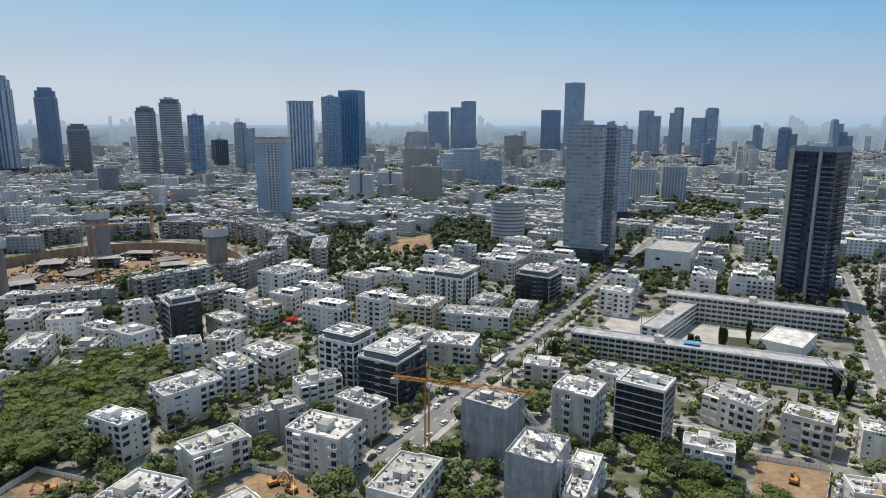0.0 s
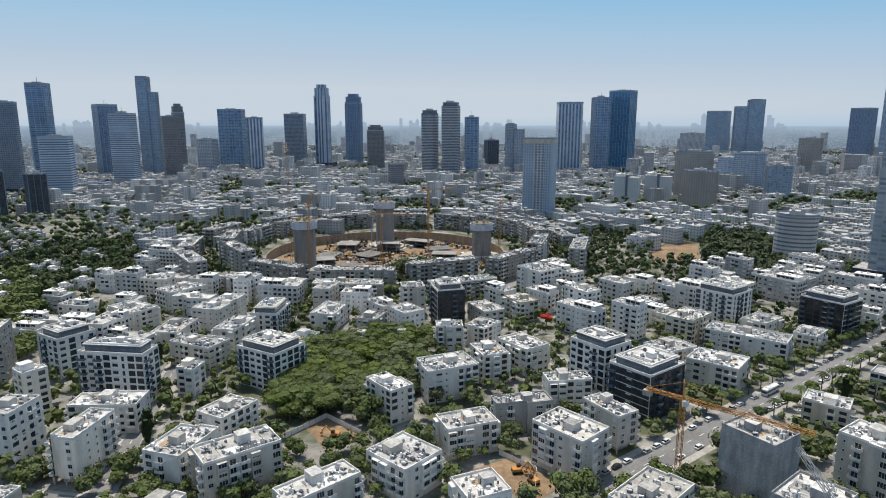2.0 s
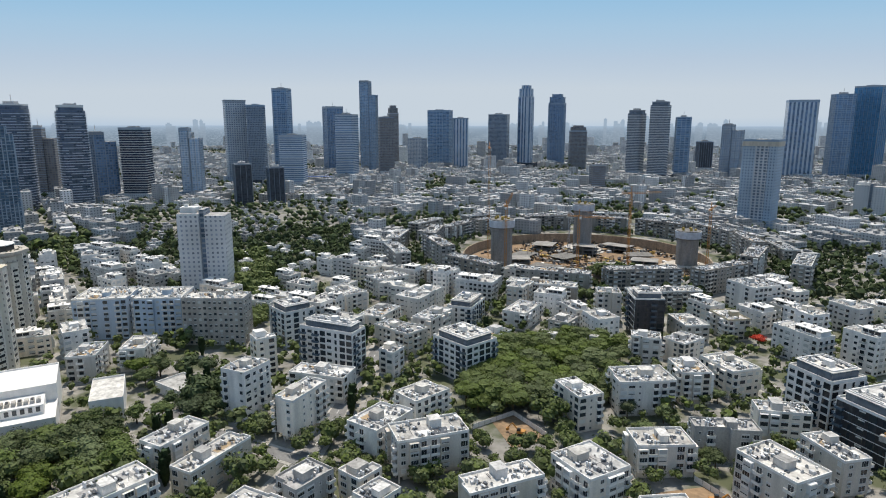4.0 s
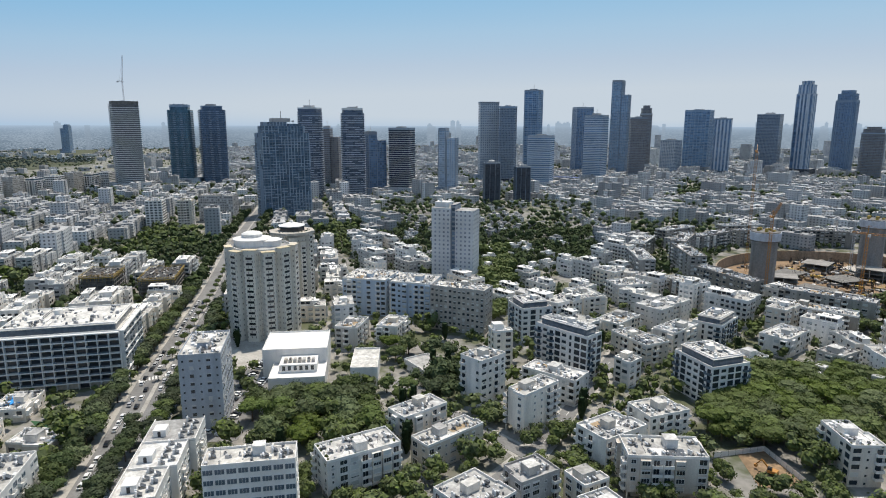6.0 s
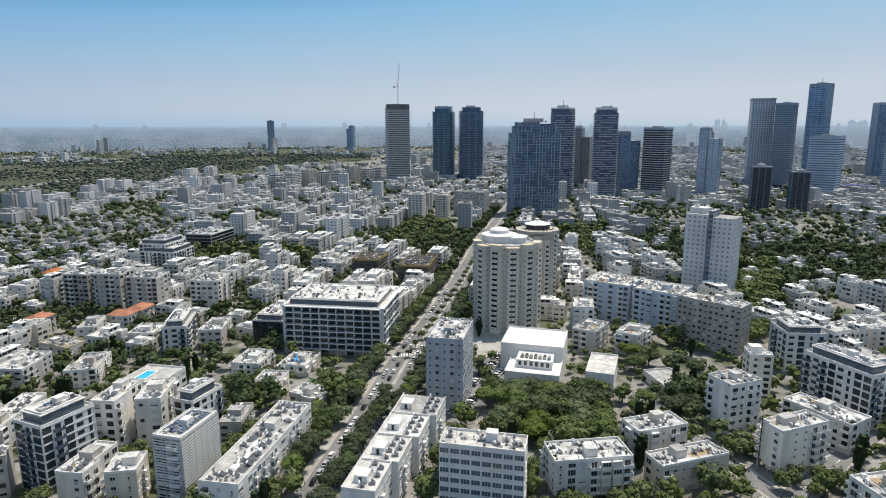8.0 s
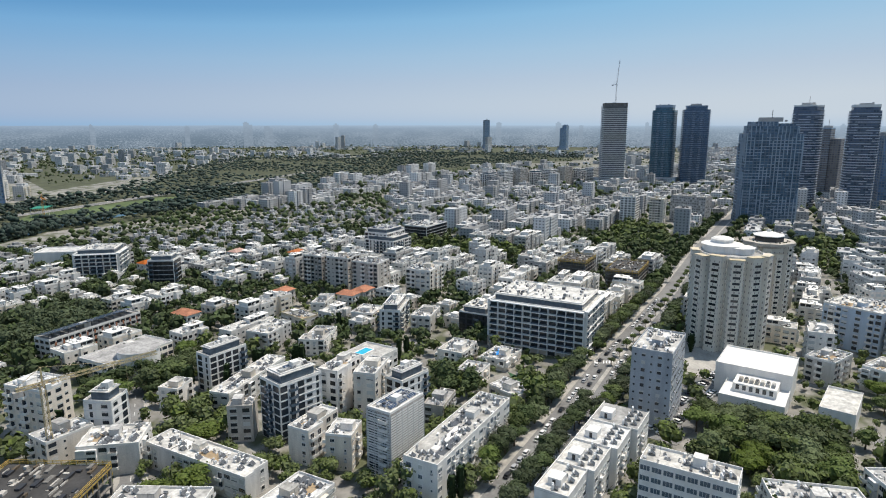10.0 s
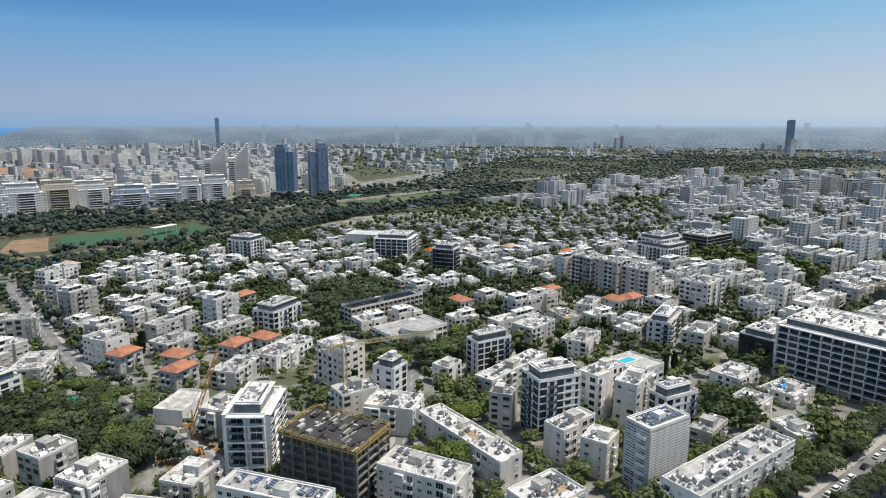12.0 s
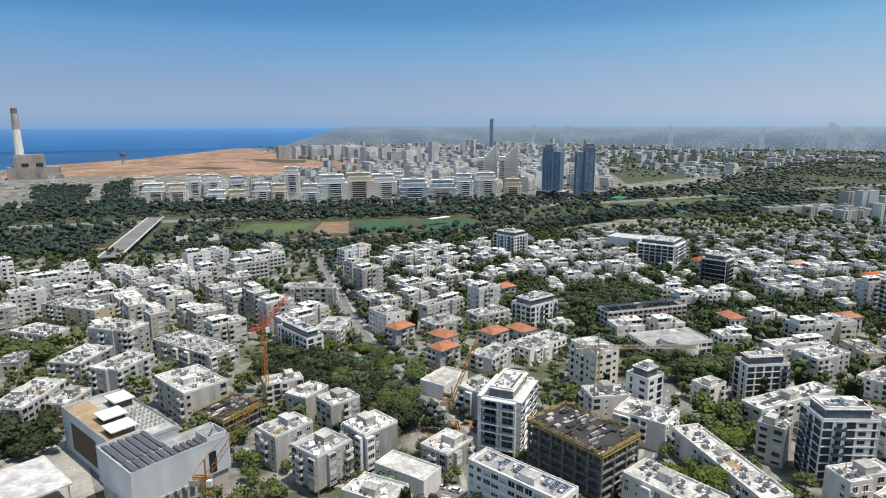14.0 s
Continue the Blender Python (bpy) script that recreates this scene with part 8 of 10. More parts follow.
# ---- museum ----
def museum():
    t = thing("museum", "pale grey museum block with dark solar panels on its roof", "museum", pose(0.9, -211.8, 0, 0, 0, 24), group="public buildings")
    c, s = math.cos(radians(24)), math.sin(radians(24))
    FOOT.append((0.9, -211.8, 16.5, 12.5, c, s))
    FOOT.append((0.9 - s * -36, -211.8 + c * -36, 11, 24, c, s))
    L = [(-16, 0), (1.5, 0), (1.5, -12.5), (16, -12.5), (16, 12), (-16, 12)]
    g = Geo()
    g.prism([(x * 0.96, y * 0.94) for x, y in L], 0, 8.0, 1)
    g.prism(L, 8.0, 19.2, 0)
    part("wall", g.mesh("wall", [MUSEUM_WALL, CONCRETE]), t, label="smooth pale wall panels over a recessed base")
    g = Geo()
    g.prism([(x * 0.985, y * 0.985) for x, y in L], 19.2, 19.35, 0)
    part("roof", g.mesh("roof", [ROOF_GREY]), t, label="grey membrane roof")
    g = Geo()
    hoop(g, L, 0.12, 19.1, 20.1)
    part("parapet", g.mesh("parapet", [MUSEUM_WALL]), t)
    for k in range(6):
        for y0, y1 in ((-11.5, 3.6), (4.4, 11.2)):
            g = Geo()
            x = 14.0 - k * 2.45
            g.face([(x - 1.0, y0, 19.6), (x + 1.0, y0, 20.0), (x + 1.0, y1, 20.0), (x - 1.0, y1, 19.6)], 0)
            g.face([(x - 1.0, y1, 19.55), (x + 1.0, y1, 19.95), (x + 1.0, y0, 19.95), (x - 1.0, y0, 19.55)], 1)
            for y in (y0 + 0.5, y1 - 0.5):
                g.beam((x + 0.9, y, 19.35), (x + 0.9, y, 19.95), 0.05, 1)
                g.beam((x - 0.9, y, 19.35), (x - 0.9, y, 19.6), 0.05, 1)
            part("solar_strip", g.mesh("solar_strip", [COLLECTOR, DARK_METAL]), t, label="long tilted strip of dark solar panels")
    for k in range(4):
        g = Geo()
        g.box(-7.6 + k * 2.2, -6.2 + k * 2.2, 6.4, 11.2, 19.35, 20.2, 0)
        part("roof_grille", g.mesh("roof_grille", [COLLECTOR]), t)
    g = Geo()
    hoop(g, [(-15.2, 4.2), (-8.6, 4.2), (-8.6, 11.4), (-15.2, 11.4)], 0.15, 19.35, 21.2)
    part("plant_screen", g.mesh("plant_screen", [MUSEUM_WALL]), t)
    for k in range(5):
        part("air_conditioner", UNIT_MESH, t, pose(-13.5 + k * 0.9, 6 + k, 19.35) @ Matrix.Diagonal((1.6, 1.6, 1.2, 1)))
    g = Geo()
    for k in range(9):
        g.box(12 - k * 2.6, 13.6 - k * 2.6, 12.0, 12.7, 7.2, 8.4, 0)
    part("louvre_row", g.mesh("louvre_row", [UNIT]), t)
    g = Geo()
    g.box(-11, -8.4, 11.9, 12.06, 8.6, 16, 0)
    part("window", g.mesh("window", [GLASS]), t)
    # the older wing behind it
    wing = thing("museum_wing", "long museum wing with a tan roof and white roof pavilions", "museum", pose(0.9, -211.8, 0, 0, 0, 24), group="public buildings")
    g = Geo()
    g.box(-11, 10, -60, -13, 0, 15.8, 0)
    part("wall", g.mesh("wall", [MUSEUM_WALL]), wing)
    g = Geo()
    g.box(1, 9.7, -59.7, -13.3, 15.8, 16.0, 0)
    part("roof", g.mesh("roof", [TAN_ROOF]), wing, label="tan gravel roof")
    g = Geo()
    g.box(-10.7, 1, -59.7, -13.3, 15.8, 15.98, 0)
    part("roof", g.mesh("roof", [ROOF_WHITE]), wing)
    g = Geo()
    hoop(g, [(-11, -60), (10, -60), (10, -13), (-11, -13)], 0.14, 15.7, 16.9)
    part("parapet", g.mesh("parapet", [MUSEUM_WALL]), wing)
    g = Geo()
    g.box(10.0, 10.08, -52, -30, 2.5, 13, 0)
    part("wall_panel", g.mesh("wall_panel", [BARK]), wing, label="dark brown timber wall panel")
    for x0, x1, y0, y1, h in ((-2.6, 6.0, -41, -32.5, 2.6), (-0.8, 8.2, -28.8, -20.8, 2.6), (-9.5, -2.0, -52, -42.5, 3.2)):
        g = Geo()
        g.box(x0 + 0.8, x1 - 0.8, y0 + 0.8, y1 - 0.8, 16, 16 + h - 0.4, 1)
        g.box(x0, x1, y0, y1, 16 + h - 0.4, 16 + h, 0)
        part("roof_pavilion", g.mesh("roof_pavilion", [PLASTER_WHITE, GLASS]), wing, label="white flat pavilion roof over dark glazing")
    for i in range(6):
        for j in range(7):
            part("air_conditioner", UNIT_MESH, wing, pose(-9.4 + i * 1.6, -38 + j * 3.0, 16.0))
    can = thing("entrance_canopy", "large flat white canopy on slim posts over a plaza", "canopy", pose(0.9, -211.8, 0, 0, 0, 24))
    g = Geo()
    g.box(22, 40, -44, -18, 7.3, 8.0, 0)
    part("roof", g.mesh("roof", [ROOF_WHITE]), can)
    g = Geo()
    g.box(-0.2, 0.2, -0.2, 0.2, 0, 7.3, 0)
    me = g.mesh("post", [CONCRETE])
    for x in (23, 31, 39):
        for y in (-43, -31, -19):
            part("post", me, can, pose(x, y, 0))


museum()

# ---- the rest of the town: apartment rows, villas and gardens ----
PARK_GROVE = [(-160, 186), (-126, 206), (-112, 222), (-138, 300), (-170, 298), (-196, 250)]
KEEP_OFF = [PARK_GROVE, [(-262, 22), (-225, 34), (-212, 72), (-252, 84), (-274, 58)], [(-150, 186), (-126, 170), (-116, 192), (-140, 204)], [(60, 320), (210, 290), (250, 380), (150, 430)],
            [(-374, 20), (-330, 10), (-240, 6), (-300, 90), (-350, 80)], [(4, -172), (44, -166), (64, -260), (26, -264)], PARK, [(-78, 182), (-44, 172), (-36, 192), (-62, 203)], [(-116, -232), (-92, -222), (-92, -190), (-114, -198)], [(-615, -215), (-585, -78), (-530, -78), (-545, -215)], [(-625, -21), (-782, 1), (-762, 53), (-583, 42), (-561, 0)], [(-114, 196), (-112, 186), (-130, 182)], [(-60, 560), (-48, 665), (-12, 690), (32, 758), (68, 675), (62, 573), (29, 528), (-2, 552)],
            [(-55, -334), (-77, -303), (-92, -263), (-97, -212), (-84, -212), (-70, -240), (-57, -269), (-45, -304)], [(-269, -354), (-322, -344), (-300, -297), (-262, -303), (-237, -312)], [(-224, -245), (-260, -228), (-238, -194), (-204, -195), (-202, -221)],
            [(-199, -178), (-226, -168), (-192, -134), (-186, -154)], [(-282, -88), (-283, -64), (-253, -62), (-254, -82)], [(-280, -40), (-277, -20), (-247, -21), (-251, -39)], [(-262, 107), (-262, 132), (-229, 118), (-232, 102)], [(-232, 376), (-228, 409), (-203, 377), (-209, 345)],
            [(78, -408), (52, -417), (44, -354), (69, -350)], [(98, 180), (128, 178), (140, 202), (114, 212)], [(124, 507), (172, 533), (221, 523), (196, 451), (146, 435), (109, 424)]]
STREET_TREES = [(-120, -240), (-90, -215), (-60, -296), (-40, -315), (-70, -330), (-100, -300)]
VILLAS = [[(-400, 190), (-640, 250), (-900, 330), (-800, 560), (-700, 590), (-500, 420), (-410, 330)], [(-150, -430), (-600, -200), (-900, -330), (-700, -540), (-380, -560), (-180, -570)], [(-200, -240), (-420, -200), (-420, -330), (-200, -400)], [(-225, -58), (-330, -8), (-400, -60), (-400, -180), (-290, -170), (-280, -112), (-230, -78)]]


def free(x, y, margin):
    if math.hypot(x, y) < 148 or on_road(x, y, margin * 0.6) or taken(x, y, margin):
        return False
    if math.hypot(x - PIT_X, y - PIT_Y) < PIT_R + 6 + margin:
        return False
    return not any(inside(x, y, k) for k in KEEP_OFF)


def grid_turn(x, y):
    """The lie of the street grid in each quarter."""
    a = yaw_of(x, y)
    if a > 300 or a < 22:
        return -27.0
    if a < 42:
        return -27.0 if math.hypot(x, y) < 380 else 14.0
    if a < 72:
        return 14.0
    if a < 148:
        return -13.0
    return 18.0


def infill_kinds():
    """A few plain blocks and villas, each as body, roof, windows and rooftop clutter, to be repeated."""
    kinds = []
    r = random.Random(21)
    for k in range(16):
        villa = k >= 11
        w, d = (r.uniform(10.5, 13.5), r.uniform(9.5, 12)) if villa else (r.uniform(15, 21), r.uniform(12, 15)) if k < 8 else (r.uniform(26, 32), r.uniform(11, 13))
        floors = r.choice((2, 2, 3)) if villa else (3, 3, 4, 4, 3, 5, 4, 6, 4, 5, 3)[k]
        h = floors * FLOOR + 0.8
        body, roof, wins, top = Geo(), Geo(), Geo(), Geo()
        a = w * r.uniform(-0.15, 0.2)
        cut = r.uniform(1.0, 2.6)
        shape = [(-w / 2, -d / 2 + cut), (a, -d / 2 + cut), (a, -d / 2), (w / 2, -d / 2), (w / 2, d / 2 - cut * 0.7), (a * 0.5, d / 2 - cut * 0.7), (a * 0.5, d / 2), (-w / 2, d / 2)]
        body.prism(shape, 0, h, 0)
        red = k == 11
        if red:
            k0 = len(roof.v)
            e = 0.5
            roof.v += [(-w / 2 - e, -d / 2 - e, h), (w / 2 + e, -d / 2 - e, h), (w / 2 + e, d / 2 + e, h), (-w / 2 - e, d / 2 + e, h), (-w / 4, 0, h + 2.4), (w / 4, 0, h + 2.4)]
            roof.f += [(k0, k0 + 1, k0 + 5, k0 + 4), (k0 + 1, k0 + 2, k0 + 5), (k0 + 2, k0 + 3, k0 + 4, k0 + 5), (k0 + 3, k0, k0 + 4), (k0 + 3, k0 + 2, k0 + 1, k0)]
            roof.m += [0] * 5
        else:
            inner = [(px * 0.965, py * 0.955) for px, py in shape]
            roof.prism(inner, h - 0.5, h + 0.02, 0)
            for i in range(8):
                p, q = shape[i], shape[(i + 1) % 8]
                pi, qi = inner[i], inner[(i + 1) % 8]
                top.face([(*p, h), (*q, h), (*q, h + 0.55), (*p, h + 0.55)], 0)
                top.face([(*qi, h), (*pi, h), (*pi, h + 0.55), (*qi, h + 0.55)], 0)
                top.face([(*p, h + 0.55), (*q, h + 0.55), (*qi, h + 0.55), (*pi, h + 0.55)], 0)
            if not villa and k % 3 != 2:
                # a later storey on part of the roof
                lo, hi = sorted((r.choice((-1, 1)) * w * 0.46, r.uniform(-0.1, 0.1) * w))
                inset = r.uniform(1.2, 2.2) + cut
                top.box(lo, hi, -d / 2 + inset, d / 2 - inset, h, h + 2.8, 0)
                top.box(lo - 0.4, hi + 0.4, -d / 2 + inset - 0.5, d / 2 - inset + 0.5, h + 2.8, h + 3.0, 0)
                for q in range(max(1, int((hi - lo) / 3))):
                    for py, rot in ((-d / 2 + inset, 180), (d / 2 - inset, 0)):
                        wins.put(FLAT_WINDOWS["wide"][0], lo + (q + 0.5) * 3, py, h + 0.8, rot)
                top.put(HEATERS[0], (lo + hi) / 2, 0, h + 3.0, 200)
                for q in range(4):
                    px, py, e2 = r.uniform(lo + 1, hi - 1), r.uniform(-0.2, 0.2) * d, r.uniform(0.3, 0.8)
                    top.box(px - e2, px + e2, py - e2, py + e2, h + 3.0, h + 3.0 + r.uniform(0.3, 1.2), 0)
            sx = r.uniform(-0.15, 0.15) * w
            top.box(sx - 2, sx + 2, -2.2, 2.2, h, h + 2.4, 0)
            for _ in range(3 if villa else 7):
                px, py = r.uniform(-w / 2 + 2, w / 2 - 2), r.choice((-1, 1)) * r.uniform(0.1, 0.3) * d
                top.put(HEATERS[r.random() < 0.4], px, py, h, 200)
            for _ in range(5):
                px, py = r.uniform(-w / 2 + 1.5, w / 2 - 1.5), r.uniform(-0.3, 0.3) * d
                s = r.uniform(0.3, 1.0)
                top.box(px - s, px + s, py - s * 0.8, py + s * 0.8, h, h + r.uniform(0.4, 1.4), 0)
        for i in range(8):
            p, q = Vector(shape[i]), Vector(shape[(i + 1) % 8])
            ln = (q - p).length
            if ln < 3:
                continue
            e = (q - p).normalized()
            rot = math.degrees(math.atan2(-e.x, e.y)) - 90 + 180
            n = int(ln / 3.2)
            pl = [r.choice(("normal", "wide", "wide", "small", "normal", "balcony", "balcony")) for _ in range(n)]
            for f in range(floors):
                for j in range(n):
                    c = p + e * ln * (j + 0.5) / n
                    rot = math.degrees(math.atan2(e.y, e.x)) + 180
                    if pl[j] == "balcony":
                        if f:
                            wins.put(BAL_G, c.x, c.y, f * FLOOR, rot)
                            wins.put(FLAT_WINDOWS["tall"][1], c.x, c.y, f * FLOOR + 0.2, rot)
                    else:
                        wins.put(r.choice(FLAT_WINDOWS[pl[j]]), c.x, c.y, f * FLOOR + 0.95, rot)
        whole = Geo()
        whole.put(body, 0, 0, 0)
        whole.put(roof, 0, 0, 0, 0, 1 if not red else 2)
        whole.put(wins, 0, 0, 0, 0, 3)
        whole.put(top, 0, 0, 0, 0, 6)
        kinds.append((villa, w, d, h, body.mesh("wall", [PLASTER]), roof.mesh("roof", [TILE_RED if red else ROOF_WHITE]), wins.mesh("windows", [FRAME, GLASS, SHUTTER]),
                      top.mesh("rooftop", [PLASTER_WHITE, COLLECTOR, DARK_METAL]) if top.v else None, red, whole))
    return kinds


BAL_G = balcony_geo(2.9, 1.3)
BAL_G.m = [{0: 0, 1: 2}[i] for i in BAL_G.m]
KINDS = infill_kinds()
FAR, MID = [], []
FAR_TREES = []
r = random.Random(5)


# wall copies in the darkened plaster, for the same sunlit bearings
TONED_BODY = []
for kind in KINDS:
    TONED_BODY.append(kind[4].copy())
    TONED_BODY[-1].materials[0] = PLASTER_TONED_DOWN


def block_at(x, y, turn, k, tall=False):
    villa, w, d, h, body, roof, wins, top, red, whole = KINDS[k]
    label = "small villa with a red tiled roof among trees" if red else "low white villa with a flat roof among trees" if villa else r.choice(("off-white apartment block with a flat roof and heaters", "weathered pale apartment block with a cluttered roof"))
    t = thing("villa" if villa else "apartment_building", label, "building", pose(x, y, 0, 0, 0, turn), group="villas" if villa else "apartment buildings")
    part("wall", TONED_BODY[k] if 147 < yaw_of(x, y) < 205 else body, t)
    part("roof", roof, t)
    tagged(part("windows", wins, t), kind="stuff")
    if top:
        tagged(part("rooftop", top, t), kind="stuff")
    FOOT.append((x, y, w / 2, d / 2, math.cos(radians(turn)), math.sin(radians(turn))))


# curved rows round the pit
WEATHERED = mat("weathered_stucco", (0.36, 0.335, 0.3), 0.9, vary=0.3, source="object", stain=0.35, stain_scale=0.3, streak=True, grain=0.15, scale=1.5)
for i in range(14):
    a = 2 * math.pi * (i + 0.3) / 14
    for rad, hh in ((PIT_R + 32, 20), (PIT_R + 66, 16)):
        x, y = PIT_X + rad * math.cos(a), PIT_Y + rad * math.sin(a)
        if taken(x, y, 11) or on_road(x, y, 6):
            continue
        arc = 2 * math.pi * rad / 14 * (0.82 if rad < PIT_R + 40 else 0.6)
        rad += r.uniform(-4, 4)
        x, y = PIT_X + rad * math.cos(a), PIT_Y + rad * math.sin(a)
        apartment(x, y, 13.0, arc, math.degrees(a), hh + r.uniform(-4, 2), "grey" if rad < PIT_R + 40 else "plain", paint=WEATHERED)

for x, y, way in ((-123, -316, 20), (-131, -276, 18), (-139, -293, 110), (-166, -286, 18), (-182, -283, 100), (-148, -307, 18), (-221, -366, 10), (-366, -219, -10), (-371, -173, 80), (-383, -168, -10)):
    if not taken(x, y, 6) and not on_road(x, y, 2):
        block_at(x, y, way, 11)
count = 0
for sector in range(4):
    turn = (-27.0, 14.0, -13.0, 18.0)[sector]
    c, s = math.cos(radians(turn)), math.sin(radians(turn))
    for iv in range(-80, 80):
        for iu in range(-70, 70):
            # two rows of houses to a block, a lane after every second row, a cross lane after every sixth house
            u = iu * 22.5 + (iu // 6) * 9 + r.uniform(-2.0, 2.0)
            v = iv * 18.5 + (iv // 2) * 10 + r.uniform(-1.5, 1.5)
            x, y = u * c - v * s, u * s + v * c
            dist = math.hypot(x, y)
            a = yaw_of(x, y)
            if dist < 352 or dist > 1500 or 205 < a < 310 or grid_turn(x, y) != turn:
                continue
            villa = any(inside(x, y, k) for k in VILLAS)
            if not free(x, y, 8.5 if not villa else 6.5):
                continue
            if y < -560 and x < 300 or x > 500 and y < 200:
                continue
            if r.random() < (0.1 if dist < 600 else 0.26):
                FAR_TREES.append((x + 8, y))
                FAR_TREES.append((x - 7, y + 6))
                FAR_TREES.append((x, y))
                continue
            if dist > 420 and noise.noise((x * 0.007, y * 0.007, 2)) > 0.24:
                FAR_TREES += [(x + r.uniform(-14, 14), y + r.uniform(-14, 14)) for _ in range(9)]
                continue
            if villa and y > -150 and r.random() < 0.32:
                FAR_TREES += [(x + r.uniform(-10, 10), y + r.uniform(-10, 10)) for _ in range(6)]
                continue
            mixed = villa and y < -150 and r.random() < 0.55
            k = r.choice((0, 1, 4)) if mixed else (11 if r.random() < 0.08 else r.randrange(12, 16)) if villa else r.randrange(0, 8) if r.random() < 0.75 else r.randrange(8, 11)
            way = turn + r.choice((0, 180, 0, 180, 90) if not 8 <= k < 11 else (0, 180)) + r.uniform(-3, 3)
            if dist < 470 and count < 150:
                count += 1
                block_at(x, y, way, k)
            elif dist < 620:
                FOOT.append((x, y, KINDS[k][1] / 2 + (4 if 8 <= k < 11 else 0), KINDS[k][2] / 2, c, s))
                MID.append((x, y, way, k))
            else:
                FOOT.append((x, y, 9, 7, c, s))
                big = r.random()
                FAR.append((x, y, r.uniform(9, 12) if villa else r.choice((r.uniform(14, 23), r.uniform(14, 23), r.uniform(24, 40))), r.uniform(8, 11) if villa else r.uniform(11, 16), turn, r.uniform(6, 9) if villa else r.uniform(10, 17) if big < 0.93 else r.uniform(20, 34)))
            if dist > 700:
                for _ in range(8 if villa else 4):
                    FAR_TREES.append((x + r.uniform(-15, 15), y + r.uniform(-15, 15)))

# the town further off, out to the haze
for _ in range(9500):
    a, dist = radians(r.uniform(-45, 200)), math.sqrt(r.uniform(1480 ** 2, 3400 ** 2))
    x, y = -dist * math.sin(a), dist * math.cos(a)
    if inside(x, y, PARK) and (dist < 2350 or noise.noise((x * 0.003, y * 0.003, 9)) > 0.1) or inside(x, y, DUNES) or (y < -560 and x > -400) or taken(x, y, 12):
        continue
    leafy = 84 < math.degrees(a) < 143
    if noise.noise((x * 0.004, y * 0.004, 6)) > (-0.02 if leafy else 0.12):
        FAR_TREES += [(x + r.uniform(-30, 30), y + r.uniform(-30, 30)) for _ in range(4 if not leafy else 6)]
        continue
    q = r.random()
    FAR.append((x, y, r.uniform(13, 30), r.uniform(12, 18), r.choice((-27, -13, 14, 18, 40)), r.uniform(5, 13) if leafy and q < 0.96 else r.uniform(8, 18) if q < 0.93 else r.uniform(20, 38) if q < 0.99 else r.uniform(40, 70)))
    for _ in range(1):
        FAR_TREES.append((x + r.uniform(-25, 25), y + r.uniform(-25, 25)))
# the dense low quarters toward the sun
for _ in range(17000):
    a, dist = radians(r.uniform(-45, 84)), math.sqrt(r.uniform(1450 ** 2, 3400 ** 2))
    x, y = -dist * math.sin(a), dist * math.cos(a)
    if taken(x, y, 9):
        continue
    if noise.noise((x * 0.004, y * 0.004, 6)) > 0.18:
        FAR_TREES += [(x + r.uniform(-20, 20), y + r.uniform(-20, 20)) for _ in range(2)]
        continue
    FAR.append((x, y, r.uniform(10, 22), r.uniform(9, 15), r.choice((-27, -13, 14, 18, 40)), r.uniform(6, 15)))
    if r.random() < 0.45:
        FAR_TREES.append((x + r.uniform(-20, 20), y + r.uniform(-20, 20)))
# taller blocks standing between the towers
for _ in range(70):
    a, dist = radians(r.uniform(-30, 62)), r.uniform(1350, 2900)
    x, y = -dist * math.sin(a), dist * math.cos(a)
    if not taken(x, y, 22):
        FAR.append((x, y, r.uniform(18, 38), r.uniform(16, 26), r.uniform(0, 90), r.uniform(24, 62)))
# slender towers on the skyline
for _ in range(30):
    a, dist = radians(r.uniform(-42, 72)), r.uniform(2600, 3380)
    x, y = -dist * math.sin(a), dist * math.cos(a)
    if not taken(x, y, 40) and not inside(x, y, DUNES):
        FAR.append((x, y, r.uniform(18, 30), r.uniform(16, 24), r.uniform(0, 90), r.uniform(40, 92)))
# the quarter north of the park: rows of taller blocks, then lower ones behind
def park_edge(x):
    return -905 - (x + 354) * 0.5 if x > -354 else -905 - (x + 354) * 0.12


def north_block(x, y, w, d, turn, h, i):
    t = thing("apartment_tower", ("pale ten-storey apartment tower with balconies", "sand-coloured apartment tower with dark window bands", "white apartment tower with a stepped top")[i % 3], "building", pose(x, y, 0, 0, 0, turn), group="park-side towers")
    FOOT.append((x, y, w / 2, d / 2, math.cos(radians(turn)), math.sin(radians(turn))))
    g = Geo()
    g.prism(rect(w, d), 0, h, 0, 1)
    g.box(-w * 0.2, w * 0.2, -d * 0.25, d * 0.25, h, h + 3.5, 0, 1)
    g.box(-w * 0.42, w * 0.1, -d * 0.42, d * 0.42, h, h + 1.6 * (i % 3), 0, 1)
    part("body", g.mesh("body", [TOWER["whitestep"] if i % 3 == 1 else TOWER["whiteslab"], ROOF_WHITE], uv=True), t)
    g = Geo()
    for k in range(2, int(h / 3.2)):
        for side in (-1, 1):
            g.box(side * w * 0.28 - w * 0.16, side * w * 0.28 + w * 0.16, -d / 2 - 1.6, d / 2 + 1.6, k * 3.2, k * 3.2 + 0.9, 0)
    tagged(part("balconies", g.mesh("balconies", [PLASTER_WHITE if i % 2 else PLASTER_BEIGE]), t), kind="stuff")


